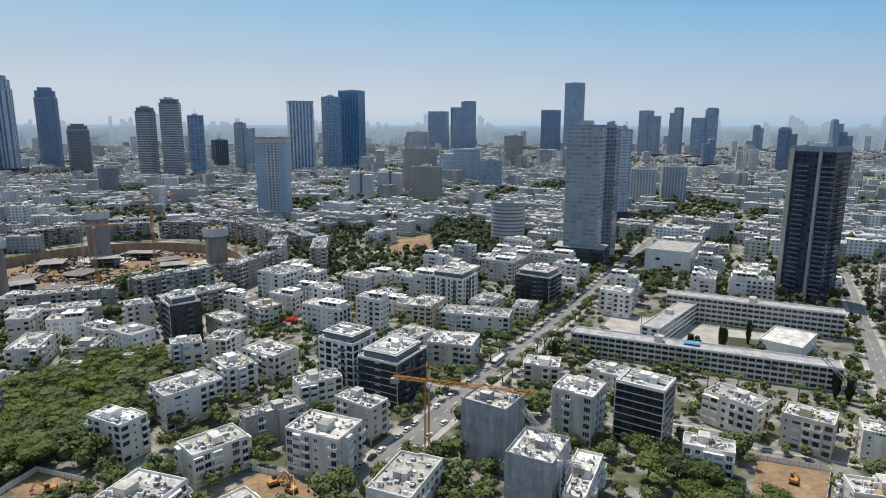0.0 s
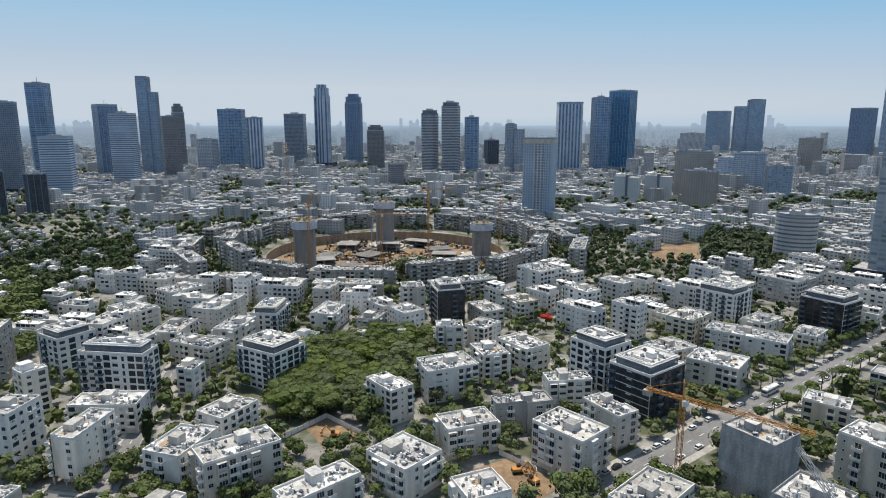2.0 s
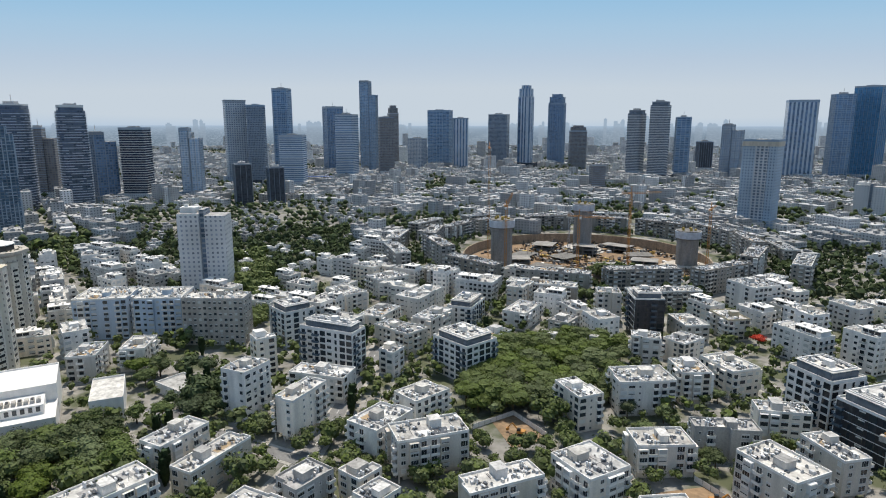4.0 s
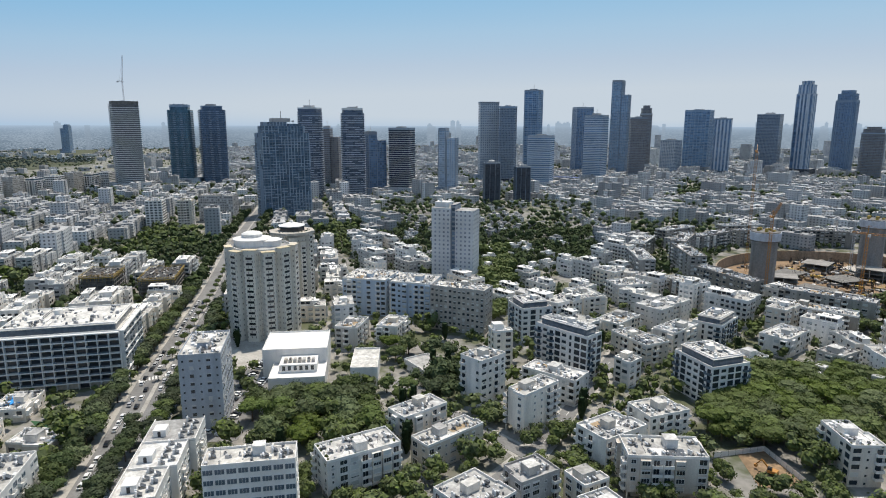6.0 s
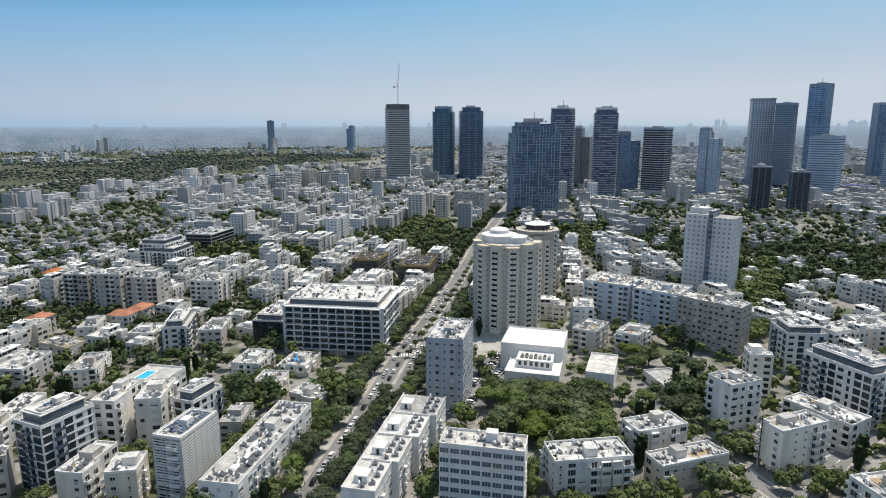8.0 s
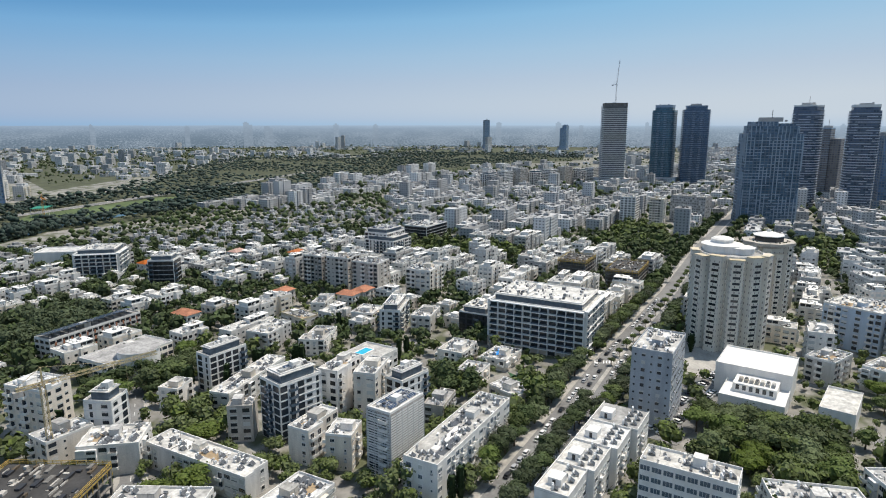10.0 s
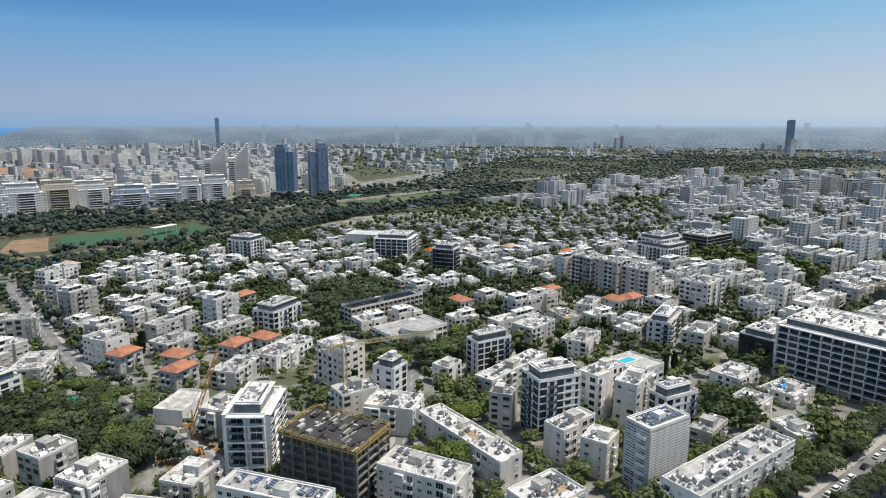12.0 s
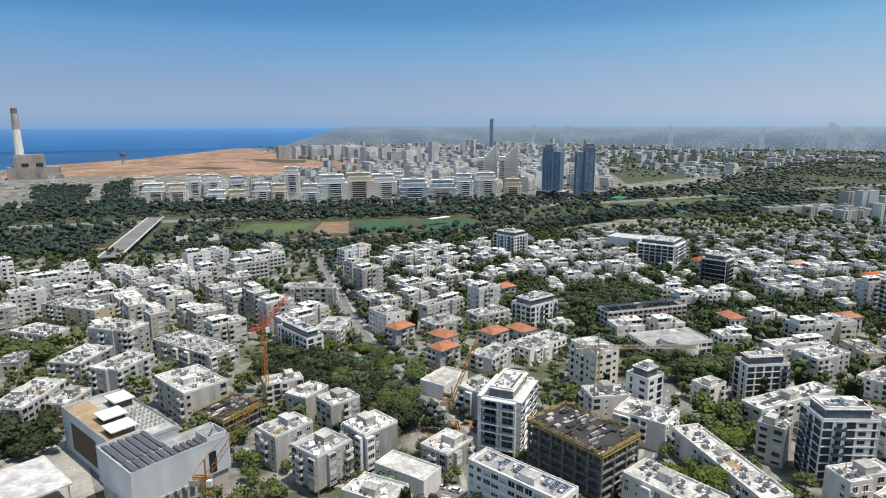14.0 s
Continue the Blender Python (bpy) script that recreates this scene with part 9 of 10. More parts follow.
def park_front(x, y, w, d, turn, h, kind):
    """A block of flats facing the park: setbacks at the top, a dark glazed middle, white slab edges and side walls."""
    t = thing("apartment_tower", ("white park-side block with stepped terraces and dark glazing", "beige park-side block with a dark glazed middle", "grey glass park-side block with white terrace bands")[kind], "building", pose(x, y, 0, 0, 0, turn), group="park-side towers")
    FOOT.append((x, y, w / 2, d / 2, math.cos(radians(turn)), math.sin(radians(turn))))
    wall = (TOWER["whiteslab"], TOWER["whitestep"], TOWER["glassgrey"])[kind]
    floors = int(h / 3.2)
    g = Geo()
    g.box(-w / 2, w / 2, -d / 2, d / 2, 0, (floors - 4) * 3.2, 0, 1)
    g.box(-w * 0.42, w * 0.44, -d * 0.45, d * 0.45, (floors - 4) * 3.2, (floors - 2) * 3.2, 0, 1)
    g.box(-w * 0.34, w * 0.38, -d * 0.38, d * 0.38, (floors - 2) * 3.2, floors * 3.2, 0, 1)
    g.box(-w * 0.1, w * 0.12, -d * 0.2, d * 0.2, floors * 3.2, floors * 3.2 + 3.0, 1)
    part("body", g.mesh("body", [wall, ROOF_WHITE], uv=True), t)
    g = Geo()
    lo, hi = (-w * 0.22, w * 0.26) if kind else (-w * 0.08, w * 0.3)
    g.box(lo, hi, -0.25, 0.25, 3.2, (floors - 4) * 3.2 - 0.4, 0)
    band = g.mesh("window_band", [TOWER["banddark"]], uv=True)
    for sy in (-1, 1):
        part("window_band", band, t, pose(0, sy * d / 2, 0))
    g = Geo()
    for f in range(1, floors - 3):
        for sy in (-1, 1):
            y0, y1 = sorted((sy * d / 2, sy * (d / 2 + 1.7)))
            g.box(lo - 0.4, hi + 0.4, y0, y1, f * 3.2, f * 3.2 + (1.0 if f % 3 else 0.35), 0)
            if f % 2:
                g.box(-w / 2 - 0.2, -w * 0.32, y0, y1, f * 3.2, f * 3.2 + 1.0, 0)
        for sx in (-1, 1):
            x0, x1 = sorted((sx * w / 2, sx * (w / 2 + 1.4)))
            g.box(x0, x1, -d * 0.3, d * 0.1, f * 3.2, f * 3.2 + 0.95, 0)
    for z, q in (((floors - 4) * 3.2, 0.5), ((floors - 2) * 3.2, 0.44), (floors * 3.2, 0.4)):
        g.box(-w * q - 0.3, w * q + 0.3, -d * q - 0.3, d * q + 0.3, z, z + (0.9 if q > 0.41 else 0.5), 0)
    tagged(part("balconies", g.mesh("balconies", [PLASTER_BEIGE if kind == 1 else PLASTER_WHITE]), t), kind="stuff")


for spec in ((-264, -950, 46, 26, 168, 45, 0), (-313, -968, 46, 28, 166, 45, 1), (-354, -966, 44, 26, 166, 42, 0), (-386, -1000, 34, 24, 164, 44, 1), (-393, -928, 46, 30, 161, 36, 2), (-443, -928, 44, 28, 158, 33, 2), (-478, -918, 30, 22, 156, 43, 0),
             (-522, -921, 35, 24, 152, 43, 0), (-557, -892, 28, 22, 150, 33, 1)):
    park_front(*spec)
for spec in ((-3, -1150, 39, 24, 186, 37, 1), (-16, -1101, 36, 24, 173, 30, 0), (-48, -1086, 33, 24, 183, 29, 1), (-79, -1138, 25, 19, 170, 41, 0), (-107, -1125, 26, 19, 169, 41, 0), (-99, -983, 28, 20, 168, 26, 0), (-125, -971, 28, 20, 179, 27, 1), (-144, -1105, 23, 17, 179, 38, 2), (-170, -1093, 13, 16, 177, 38, 1), (-172, -1032, 26, 19, 165, 31, 0), (-195, -1012, 26, 19, 175, 29, 1), (-237, -1111, 28, 21, 162, 51, 0), (-231, -948, 26, 19, 160, 35, 0)):
    park_front(*spec)
# low sheds and workshops below the power station
for _ in range(70):
    x, y = r.uniform(60, 330), r.uniform(-1640, -1150)
    if inside(x, y, [(280, -1663), (215, -1600), (172, -1642), (174, -1250), (214, -1251)]) and not taken(x, y, 12):
        FOOT.append((x, y, 12, 8, 1, 0))
        FAR.append((x, y, r.uniform(14, 30), r.uniform(10, 18), r.choice((10, 100)), r.uniform(4, 9)))
# tall blocks beyond the sand
for k in range(20):
    u = k / 19
    FAR.append((-500 - 290 * u + r.uniform(-30, 30), -2330 + 480 * u + r.uniform(-30, 30), r.uniform(34, 58), r.uniform(20, 28), 20 + r.uniform(-10, 10), r.uniform(34, 52)))
n = 0
for row in range(7):
    for col in range(24):
        x = 90 - col * 38 + r.uniform(-9, 9) - row * 6
        y = park_edge(x) - 28 - row * 52 + r.uniform(-12, 12)
        if x < -820 or inside(x, y, DUNES) or taken(x, y, 14) or r.random() < 0.16 or (x > 40 - row * 30 and row > 1) or row > 3 and n > 95 or row == 0 or yaw_of(x, y) > 159.5:
            continue
        n += 1
        north_block(x, y, r.uniform(19, 26), r.uniform(15, 19), 20 + r.choice((0, 0, 90, 8)), r.uniform(22, 40) if row else r.uniform(24, 34), n)
        for _ in range(8):
            FAR_TREES.append((x + r.uniform(-26, 26), y + r.uniform(-28, 28)))
for _ in range(2600):
    x, y = r.uniform(-2300, -100), r.uniform(-3300, -1150)
    if y > park_edge(x) - 200 or inside(x, y, DUNES) or inside(x, y, PARK) or taken(x, y, 16) or (x + 330 > (y + 1800) * 0.36 and y < -1700) or (x > -330 and y < -1300):
        continue
    if yaw_of(x, y) < 141 and r.random() < 0.75:
        FAR_TREES += [(x + r.uniform(-30, 30), y + r.uniform(-30, 30)) for _ in range(5)]
        continue
    FOOT.append((x, y, 11, 9, 1, 0))
    FAR.append((x, y, r.uniform(15, 30), r.uniform(13, 20), r.choice((20, 22, -68, 15)), r.uniform(10, 18) if r.random() < 0.75 else r.uniform(18, 30)))
    FAR_TREES.append((x + r.uniform(-25, 25), y + r.uniform(-25, 25)))


def far_town(cells):
    """All the far blocks as one mesh: stepped boxes with roof huts and clutter."""
    g = Geo()
    rr = random.Random(3)
    for x, y, w, d, turn, h in cells:
        b = Geo()
        b.box(-w / 2, w / 2, -d / 2, d / 2, 0, h, 0, 1, False)
        if math.hypot(x, y) < 1700:
            q = rr.uniform(1.5, 2.5)
            b.box(-q, q, -q, q, h, h + 2.4, 1, 1, False)
            for _ in range(4):
                px, py, s = rr.uniform(-0.4, 0.4) * w, rr.uniform(-0.4, 0.4) * d, rr.uniform(0.5, 1.2)
                b.box(px - s, px + s, py - s, py + s, h, h + rr.uniform(0.6, 1.6), 2 if rr.random() < 0.4 else 1, None, False)
            k = rr.uniform(-0.2, 0.2) * w
            b.box(k, k + w * 0.35, -d / 2 - 1.3, -d / 2, 3, h - 0.5, 0, 1, False)
            b.box(-k, -k + w * 0.3, d / 2, d / 2 + 1.3, 3, h - 0.5, 0, 1, False)
        g.put(b, x, y, 0, turn)
    tagged(thing("far_town", "countless white and grey blocks of the far town", "town", me=g.mesh("far_town", [FAR_WALL, FAR_ROOF, CONCRETE_DARK], uv=True)), kind="stuff")


far_town(FAR)


def mid_town(cells):
    """The blocks of the middle distance, joined: the same kinds as the near ones."""
    V, F, M, base = [], [], [], 0
    vs = [np.array(k[9].v) for k in KINDS]
    for x, y, turn, k in cells:
        c, s, p = math.cos(radians(turn)), math.sin(radians(turn)), vs[k]
        V.append(np.stack([x + c * p[:, 0] - s * p[:, 1], y + s * p[:, 0] + c * p[:, 1], p[:, 2]], 1))
        F += [tuple(q + base for q in f) for f in KINDS[k][9].f]
        M += KINDS[k][9].m
        base += len(p)
    me = bpy.data.meshes.new("mid_town")
    me.from_pydata(np.concatenate(V).tolist(), [], F)
    for m in (PLASTER_MANY, ROOF_MANY, TILE_MANY, FRAME, GLASS, SHUTTER, PLASTER_WHITE, COLLECTOR, DARK_METAL):
        me.materials.append(m)
    me.polygons.foreach_set("material_index", M)
    tagged(thing("mid_town", "many pale flat-roofed blocks of the town", "town", me=me), kind="stuff")


mid_town(MID)

# ---- trees ----
for x, y, q, hh, k in ((-150, 205, 9, 11, "bright"), (-141, 214, 8, 11, "bright")):
    tree(x, y, q, hh, k)
for i in range(72):
    for _ in range(30):
        x, y = r.uniform(-196, -112), r.uniform(186, 300)
        if inside(x, y, PARK_GROVE) and all(math.hypot(x - a, y - b) > 5.8 for a, b in TREE_AT):
            tree(x, y, r.uniform(6.6, 8.6), r.uniform(9.5, 13), "bright", "park grove")
            break
for i in range(26):
    for _ in range(20):
        x, y = r.uniform(-274, -212), r.uniform(22, 84)
        if inside(x, y, KEEP_OFF[1]) and not taken(x, y, 2.5 if x > -240 else 8) and all(math.hypot(x - a, y - b) > 6.0 for a, b in TREE_AT):
            tree(x, y, r.uniform(5.5, 8.0), r.uniform(8.5, 11), "leafy" if r.random() < 0.7 else "bright", "grove by the theatre")
            break
for i in range(30):
    for _ in range(20):
        x, y = r.uniform(-122, -40), r.uniform(-335, -205)
        if inside(x, y, STREET_TREES) and not taken(x, y, 2.5) and all(math.hypot(x - a, y - b) > 6.0 for a, b in TREE_AT):
            tree(x, y, r.uniform(4.5, 6.5), r.uniform(8, 11), "leafy", "street trees")
            break


def along(pts, gap, off):
    out, carry = [], 0.0
    for a, b in zip(pts, pts[1:]):
        a, b = Vector(a), Vector(b)
        e = (b - a).normalized()
        s = carry
        while s < (b - a).length:
            p = a + e * s + Vector((-e.y, e.x)) * off
            out.append((p.x, p.y, math.degrees(math.atan2(e.y, e.x))))
            s += gap
        carry = s - (b - a).length
    return out


for off in (-11.5, 13.5):
    for x, y, _ in along(AVENUE[1:6], 7.0, off):
        if not taken(x, y, 2.0):
            tree(x + r.uniform(-1, 1), y + r.uniform(-1, 1), r.uniform(4.2, 6.0), r.uniform(8, 10.5), "deep" if r.random() < 0.75 else "leafy", "avenue trees")
for x, y, _ in along([(-150, -40), (-196, -28.5), (-250, -15.5), (-262, -13)], 6.5, -1.5):
    tree(x + r.uniform(-1, 1), y + r.uniform(-1, 1), r.uniform(4.0, 5.2), r.uniform(8.5, 10.5), "deep", "median trees")
FAR_AVENUE = []
for off in (-12.5, 14.0, -15.5, 17.0):
    for x, y, _ in along(AVENUE[5:9], 9.5, off):
        if not taken(x, y, 2.5) and math.hypot(x, y) < 900:
            FAR_AVENUE.append((x + r.uniform(-2, 2), y + r.uniform(-2, 2)))
for x, y, _ in along(AVENUE[3:7], 14, 0):
    tree(x, y, r.uniform(2, 3), r.uniform(4.5, 6), "leafy", "median trees")
for off in (-8.5, 8.5):
    for x, y, _ in along(SOUTH_STREET[1:5], 11, off):
        if not taken(x, y, 1.5):
            tree(x, y, r.uniform(2.8, 4.2), r.uniform(6, 8), r.choice(("leafy", "leafy", "palm")), "street trees")
for x, y, k in ((57, 300, "cypress"), (15, 395, "cypress"), (-228, 88, "cypress"), (-226, 92, "cypress"), (-262, 118, "cypress"), (-258, 124, "cypress"), (-228, -168, "cypress"), (-234, -172, "cypress"), (-232, -162, "cypress"),
                (-254, -170, "cypress"), (-250, -165, "cypress"), (-262, -172, "cypress"), (-205, 262, "cypress"), (-209, 266, "cypress"), (-200, 268, "cypress"), (170, 330, "cypress")):
    tree(x, y, 1.2 if k == "cypress" else 3, r.uniform(9, 13), k)
for x, y in ((96, 318), (112, 300), (128, 290), (142, 285), (156, 279), (90, 330), (84, 345), (165, 274), (123, 271), (137, 271), (141, 250), (156, 255), (116, 289), (103, 303), (84, 318), (70, 310), (-10, 200), (-92, 216), (-55, -195), (-330, -18), (-341, -22), (120, 360), (135, 372)):
    tree(x, y, 3, r.uniform(6, 9), "palm")
tree(-92, 292, 4.0, 6.0, "red")
tree(-86, -300, 3.0, 6.0, "red")
tree(-100, -292, 4.0, 9, "bright")
for x, y, q in ((-160, -205, 5), (-172, -150, 6), (-180, -158, 7), (-186, -150, 6.5), (-150, -140, 6), (-158, -133, 6.5), (-166, -126, 6), (-174, -118, 5), (-210, -210, 6), (-222, -206, 7), (-234, -202, 7), (-212, -222, 6), (-246, -198, 6),
                (90, 172, 7), (98, 168, 6), (80, 178, 6), (84, 168, 7), (104, 176, 5), (-60, 300, 5), (30, 330, 5)):
    if not taken(x, y, 1.0):
        tree(x, y, q, q * 1.5 + 1, "bright" if -190 < x < -140 and y < 0 else "leafy")
# trees on the plaza before the white hall
for x, y in ((116, 454), (127, 469), (127, 444), (140, 458), (141, 440), (153, 445), (166, 458), (191, 478), (194, 466), (141, 482), (116, 434), (153, 468)):
    if not taken(x, y, 1.0) and not on_road(x, y, 0):
        tree(x, y, r.uniform(4.5, 6.5), r.uniform(7, 9), r.choice(("bright", "leafy", "leafy")))
# trees round the theatre yard
for x, y, q, k in ((-300, 110, 7, "bright"), (-293, 118, 6, "bright"), (-307, 118, 6, "leafy"), (-286, 108, 5, "leafy"), (-246, 98, 5, "leafy"), (-238, 106, 6, "deep"), (-252, 90, 4.5, "leafy"), (-284, 128, 6, "deep"), (-276, 134, 5.5, "deep"), (-242, 114, 5, "deep"), (-250, 128, 5, "leafy")):
    if not taken(x, y, 1.0):
        tree(x, y, q, q * 1.4 + 1.5, k)
# cypresses standing in twos and threes in the yards
rc = random.Random(21)
left = 46
while left > 0:
    x, y = rc.uniform(-420, 180), rc.uniform(-380, 400)
    if not 165 < math.hypot(x, y) < 420 or 170 < yaw_of(x, y) < 322:
        continue
    for _ in range(rc.choice((1, 2, 2, 3))):
        p, q = x + rc.uniform(-4, 4), y + rc.uniform(-4, 4)
        if not taken(p, q, 1.6) and not on_road(p, q, 0) and math.hypot(p - PIT_X, q - PIT_Y) > PIT_R + 8 and not inside(p, q, PARK_GROVE):
            tree(p, q, rc.uniform(1.1, 1.5), rc.uniform(8.5, 13), "cypress")
            left -= 1
# gardens, yards and verges between the houses
NO_TREES = [PARK_GROVE, KEEP_OFF[22], KEEP_OFF[2], KEEP_OFF[7], KEEP_OFF[8], [(-362, 34), (-330, 22), (-300, 44), (-345, 66)], KEEP_OFF[5], [(80, 330), (170, 306), (205, 340), (110, 385)], PARK, [(-57, 600), (-44, 662), (-13, 682), (-8, 598), (-46, 555)]]
GARDEN = {"near": [], "middle": [], "back": [], "villas": []}
n = 0
for i in range(-115, 115):
    for j in range(-115, 115):
        x, y = i * 6.3 + r.uniform(-2.6, 2.6), j * 6.3 + r.uniform(-2.6, 2.6)
        dist, a = math.hypot(x, y), yaw_of(x, y)
        lusher = dist > 330 and any(inside(x, y, k) for k in VILLAS)
        if dist < 155 or dist > 720 or 200 < a < 316:
            continue
        lush = noise.noise((x * 0.012, y * 0.012, 4)) + 0.5 * noise.noise((x * 0.04, y * 0.04, 7))
        if r.random() > (0.64 if dist < 352 else 0.7 if 84 < a < 160 else 0.56) + lush * 0.6 + (0.38 if lusher and y > 150 else 0.1 if lusher else 0.0) or taken(x, y, 1.2 if lusher else 1.9) or on_road(x, y, -2.2) or math.hypot(x - PIT_X, y - PIT_Y) < PIT_R + 5:
            continue
        if any(inside(x, y, k) for k in NO_TREES) or any(abs(x - p) + abs(y - q) < 5.5 for p, q in TREE_AT):
            continue
        GARDEN["villas" if lusher and dist > 200 else "near" if dist < 245 else "middle" if dist < 420 else "back"].append((x, y))


def woods(name, label, spots, size, faces, lobes=2, leaf=0.3, m=None, squash=0.8, smooth=False):
    """Many crowns as one mesh: rough clumps of leaves."""
    rr = random.Random(9)
    kinds = [leaf_cloud(1.0, lobes, faces, leaf, squash, lat=4 if lobes > 2 else 2 if lobes == 1 and smooth else 3, lon=5) for _ in range(5)]
    vs = [np.array(k.v) for k in kinds]
    fs = [k.f for k in kinds]
    V, F, base = [], [], 0
    for x, y in spots:
        i = rr.randrange(5)
        s = rr.uniform(*size) * (1.45 if rr.random() < 0.16 else 1.0)
        a = rr.uniform(0, 6.28)
        c, sn = math.cos(a) * s, math.sin(a) * s
        p = vs[i]
        V.append(np.stack([x + c * p[:, 0] - sn * p[:, 1], y + sn * p[:, 0] + c * p[:, 1], s * 0.95 + s * p[:, 2] * rr.uniform(0.9, 1.3)], 1))
        F += [tuple(q + base for q in f) for f in fs[i]]
        base += len(p)
    me = bpy.data.meshes.new(name)
    me.from_pydata(np.concatenate(V).tolist(), [], F)
    me.materials.append(m or LEAF_FAR)
    if smooth:
        me.polygons.foreach_set("use_smooth", [True] * len(F))
    tagged(thing(name, label, "trees", me=me), kind="stuff")


woods("garden_trees", "leafy garden trees between the apartment blocks", GARDEN["near"], (2.9, 5.4), 190, 4, 0.1)
woods("garden_trees", "leafy garden trees between the apartment blocks", GARDEN["middle"], (2.5, 4.8), 30, 2, 0.22)
woods("garden_trees", "tall garden trees among the villas", GARDEN["villas"], (3.4, 6.0), 30, 2, 0.22, LEAF_MID)
woods("garden_trees", "dark garden trees of the middle distance", GARDEN["back"], (3.1, 5.6), 10, 1, 0.34, LEAF_MID)
woods("avenue_trees", "dark green trees lining the far avenue", FAR_AVENUE, (4.0, 6.0), 40, 2, 0.2, LEAF_DEEP)
FAR_WOOD = [p for p in FAR_TREES if math.hypot(*p) >= 700 and not taken(p[0], p[1], 0.5)]
r.shuffle(FAR_WOOD)
FAR_WOOD = [p for p in FAR_WOOD if math.hypot(*p) <= 1250][:10500] + [p for p in FAR_WOOD if math.hypot(*p) > 1250][:19000]
woods("distant_trees", "scattered trees of the far town", FAR_WOOD, (4.5, 8.5), 0, 1, m=LEAF_MID, squash=0.7, smooth=True)
def near_bridge(x, y):
    """Whether a place lies under or beside the road bridge and its ramps."""
    t = max(0.0, min(1.0, ((x - 60) * -94 + (y + 560) * -320) / (94 ** 2 + 320 ** 2)))
    return math.hypot(x - 60 + 94 * t, y + 560 + 320 * t) < 26


FIELDS = [[(-60, -700), (-120, -800), (-390, -730), (-360, -635)]]
spots = []
for _ in range(5000):
    x, y = r.uniform(-800, 450), r.uniform(-1080, -590)
    if inside(x, y, PARK) and not inside(x, y, FIELDS[0]) and not taken(x, y, 8) and noise.noise((x * 0.009, y * 0.009, 3)) > (-0.12 if x < -80 else 0.06) and not near_bridge(x, y) and not inside(x, y, [(-550, -695), (-700, -650), (-910, -690), (-880, -745), (-650, -765)]) and not on_road(x, y, 0):
        spots.append((x, y))
while len(spots) < 5200:
    x, y = r.uniform(-1300, 450), r.uniform(-1300, -330)
    if inside(x, y, PARK) and not any(inside(x, y, k) for k in ([(-60, -700), (-120, -800), (-390, -730), (-360, -635)], [(-550, -695), (-700, -650), (-910, -690), (-880, -745), (-650, -765)])):
        if r.random() < min(1.0, 1100 / math.hypot(x, y)) and r.random() < 0.3 + 0.7 * (noise.noise((x * 0.006, y * 0.006, 0)) > -0.05) and not on_road(x, y, 0) and not near_bridge(x, y):
            spots.append((x, y))
woods("park_woods", "dense dark park woods along the river", [p for p in spots if math.hypot(*p) < 1250], (3.6, 7.0), 10, 2, 0.17, LEAF_PARK, 0.75, True)
spots = []
for i in range(230):
    for j in range(90):
        x, y = -3390 + i * 14.5 + r.uniform(-6, 6), -1300 + j * 14.5 + r.uniform(-6, 6)
        if 1250 <= math.hypot(x, y) < 2500 + 500 * noise.noise((x * 0.002, y * 0.002, 5)) and inside(x, y, PARK) and noise.noise((x * 0.005, y * 0.005, 0)) > -0.28 and not on_road(x, y, 0):
            spots.append((x, y))
for i in range(60):
    for j in range(60):
        x, y = -1400 + i * 14 + r.uniform(-6, 6), -1100 + j * 11 + r.uniform(-5, 5)
        if 640 < math.hypot(x, y) < 1260 and x < -590 and inside(x, y, PARK) and not inside(x, y, [(-560, -700), (-700, -660), (-900, -690), (-880, -740), (-650, -760)]) and noise.noise((x * 0.012, y * 0.012, 8)) > -0.25 and not on_road(x, y, 0):
            spots.append((x, y))
for x, y, _ in along([(30, -1030), (-60, -985), (-160, -945), (-260, -905), (-400, -885), (-560, -850)], 8, 0):
    spots += [(x + r.uniform(-9, 9), y + r.uniform(-6, 10)) for _ in range(2)]
woods("park_woods", "dense dark woods in the distance", spots, (6.5, 11.0), 0, 1, 0.4, LEAF_PARK, 0.42, True)
spots = []
for x, y, _ in along([(300, -725), (0, -662), (-190, -600), (-355, -590), (-550, -632)], 6, 0):
    spots += [(x + r.uniform(-9, 9), y + r.uniform(-18, 12)) for _ in range(5)]
for x, y, _ in along([(300, -790), (0, -745), (-60, -860), (-250, -800), (-420, -760), (-560, -800)], 7, 0):
    spots += [(x + r.uniform(-9, 9), y + r.uniform(-9, 9)) for _ in range(3)]
for x, y, _ in along([(-104, -205), (-104, -300), (-112, -377), (-127, -480), (-140, -560)], 7, 0):
    spots += [(x + q + r.uniform(-1, 1), y + r.uniform(-3, 3)) for q in (-7, 7) if not taken(x + q, y, 1.5)]
woods("river_trees", "line of trees along the river bank", [p for p in spots if not any(inside(*p, k) for k in FIELDS) and not near_bridge(*p)], (3.0, 5.5), 14, 2, 0.18, LEAF_PARK, 0.8, True)


def grove(poly, gap, name, label, size, faces, lobes, leaf, m=None):
    xs, ys = [p[0] for p in poly], [p[1] for p in poly]
    out = []
    for i in range(int((max(xs) - min(xs)) / gap) + 1):
        for j in range(int((max(ys) - min(ys)) / gap) + 1):
            x, y = min(xs) + i * gap + r.uniform(-2, 2), min(ys) + j * gap + r.uniform(-2, 2)
            if inside(x, y, poly) and not taken(x, y, 1.5) and not on_road(x, y, 0):
                out.append((x, y))
    woods(name, label, out, size, faces, lobes, leaf, m)


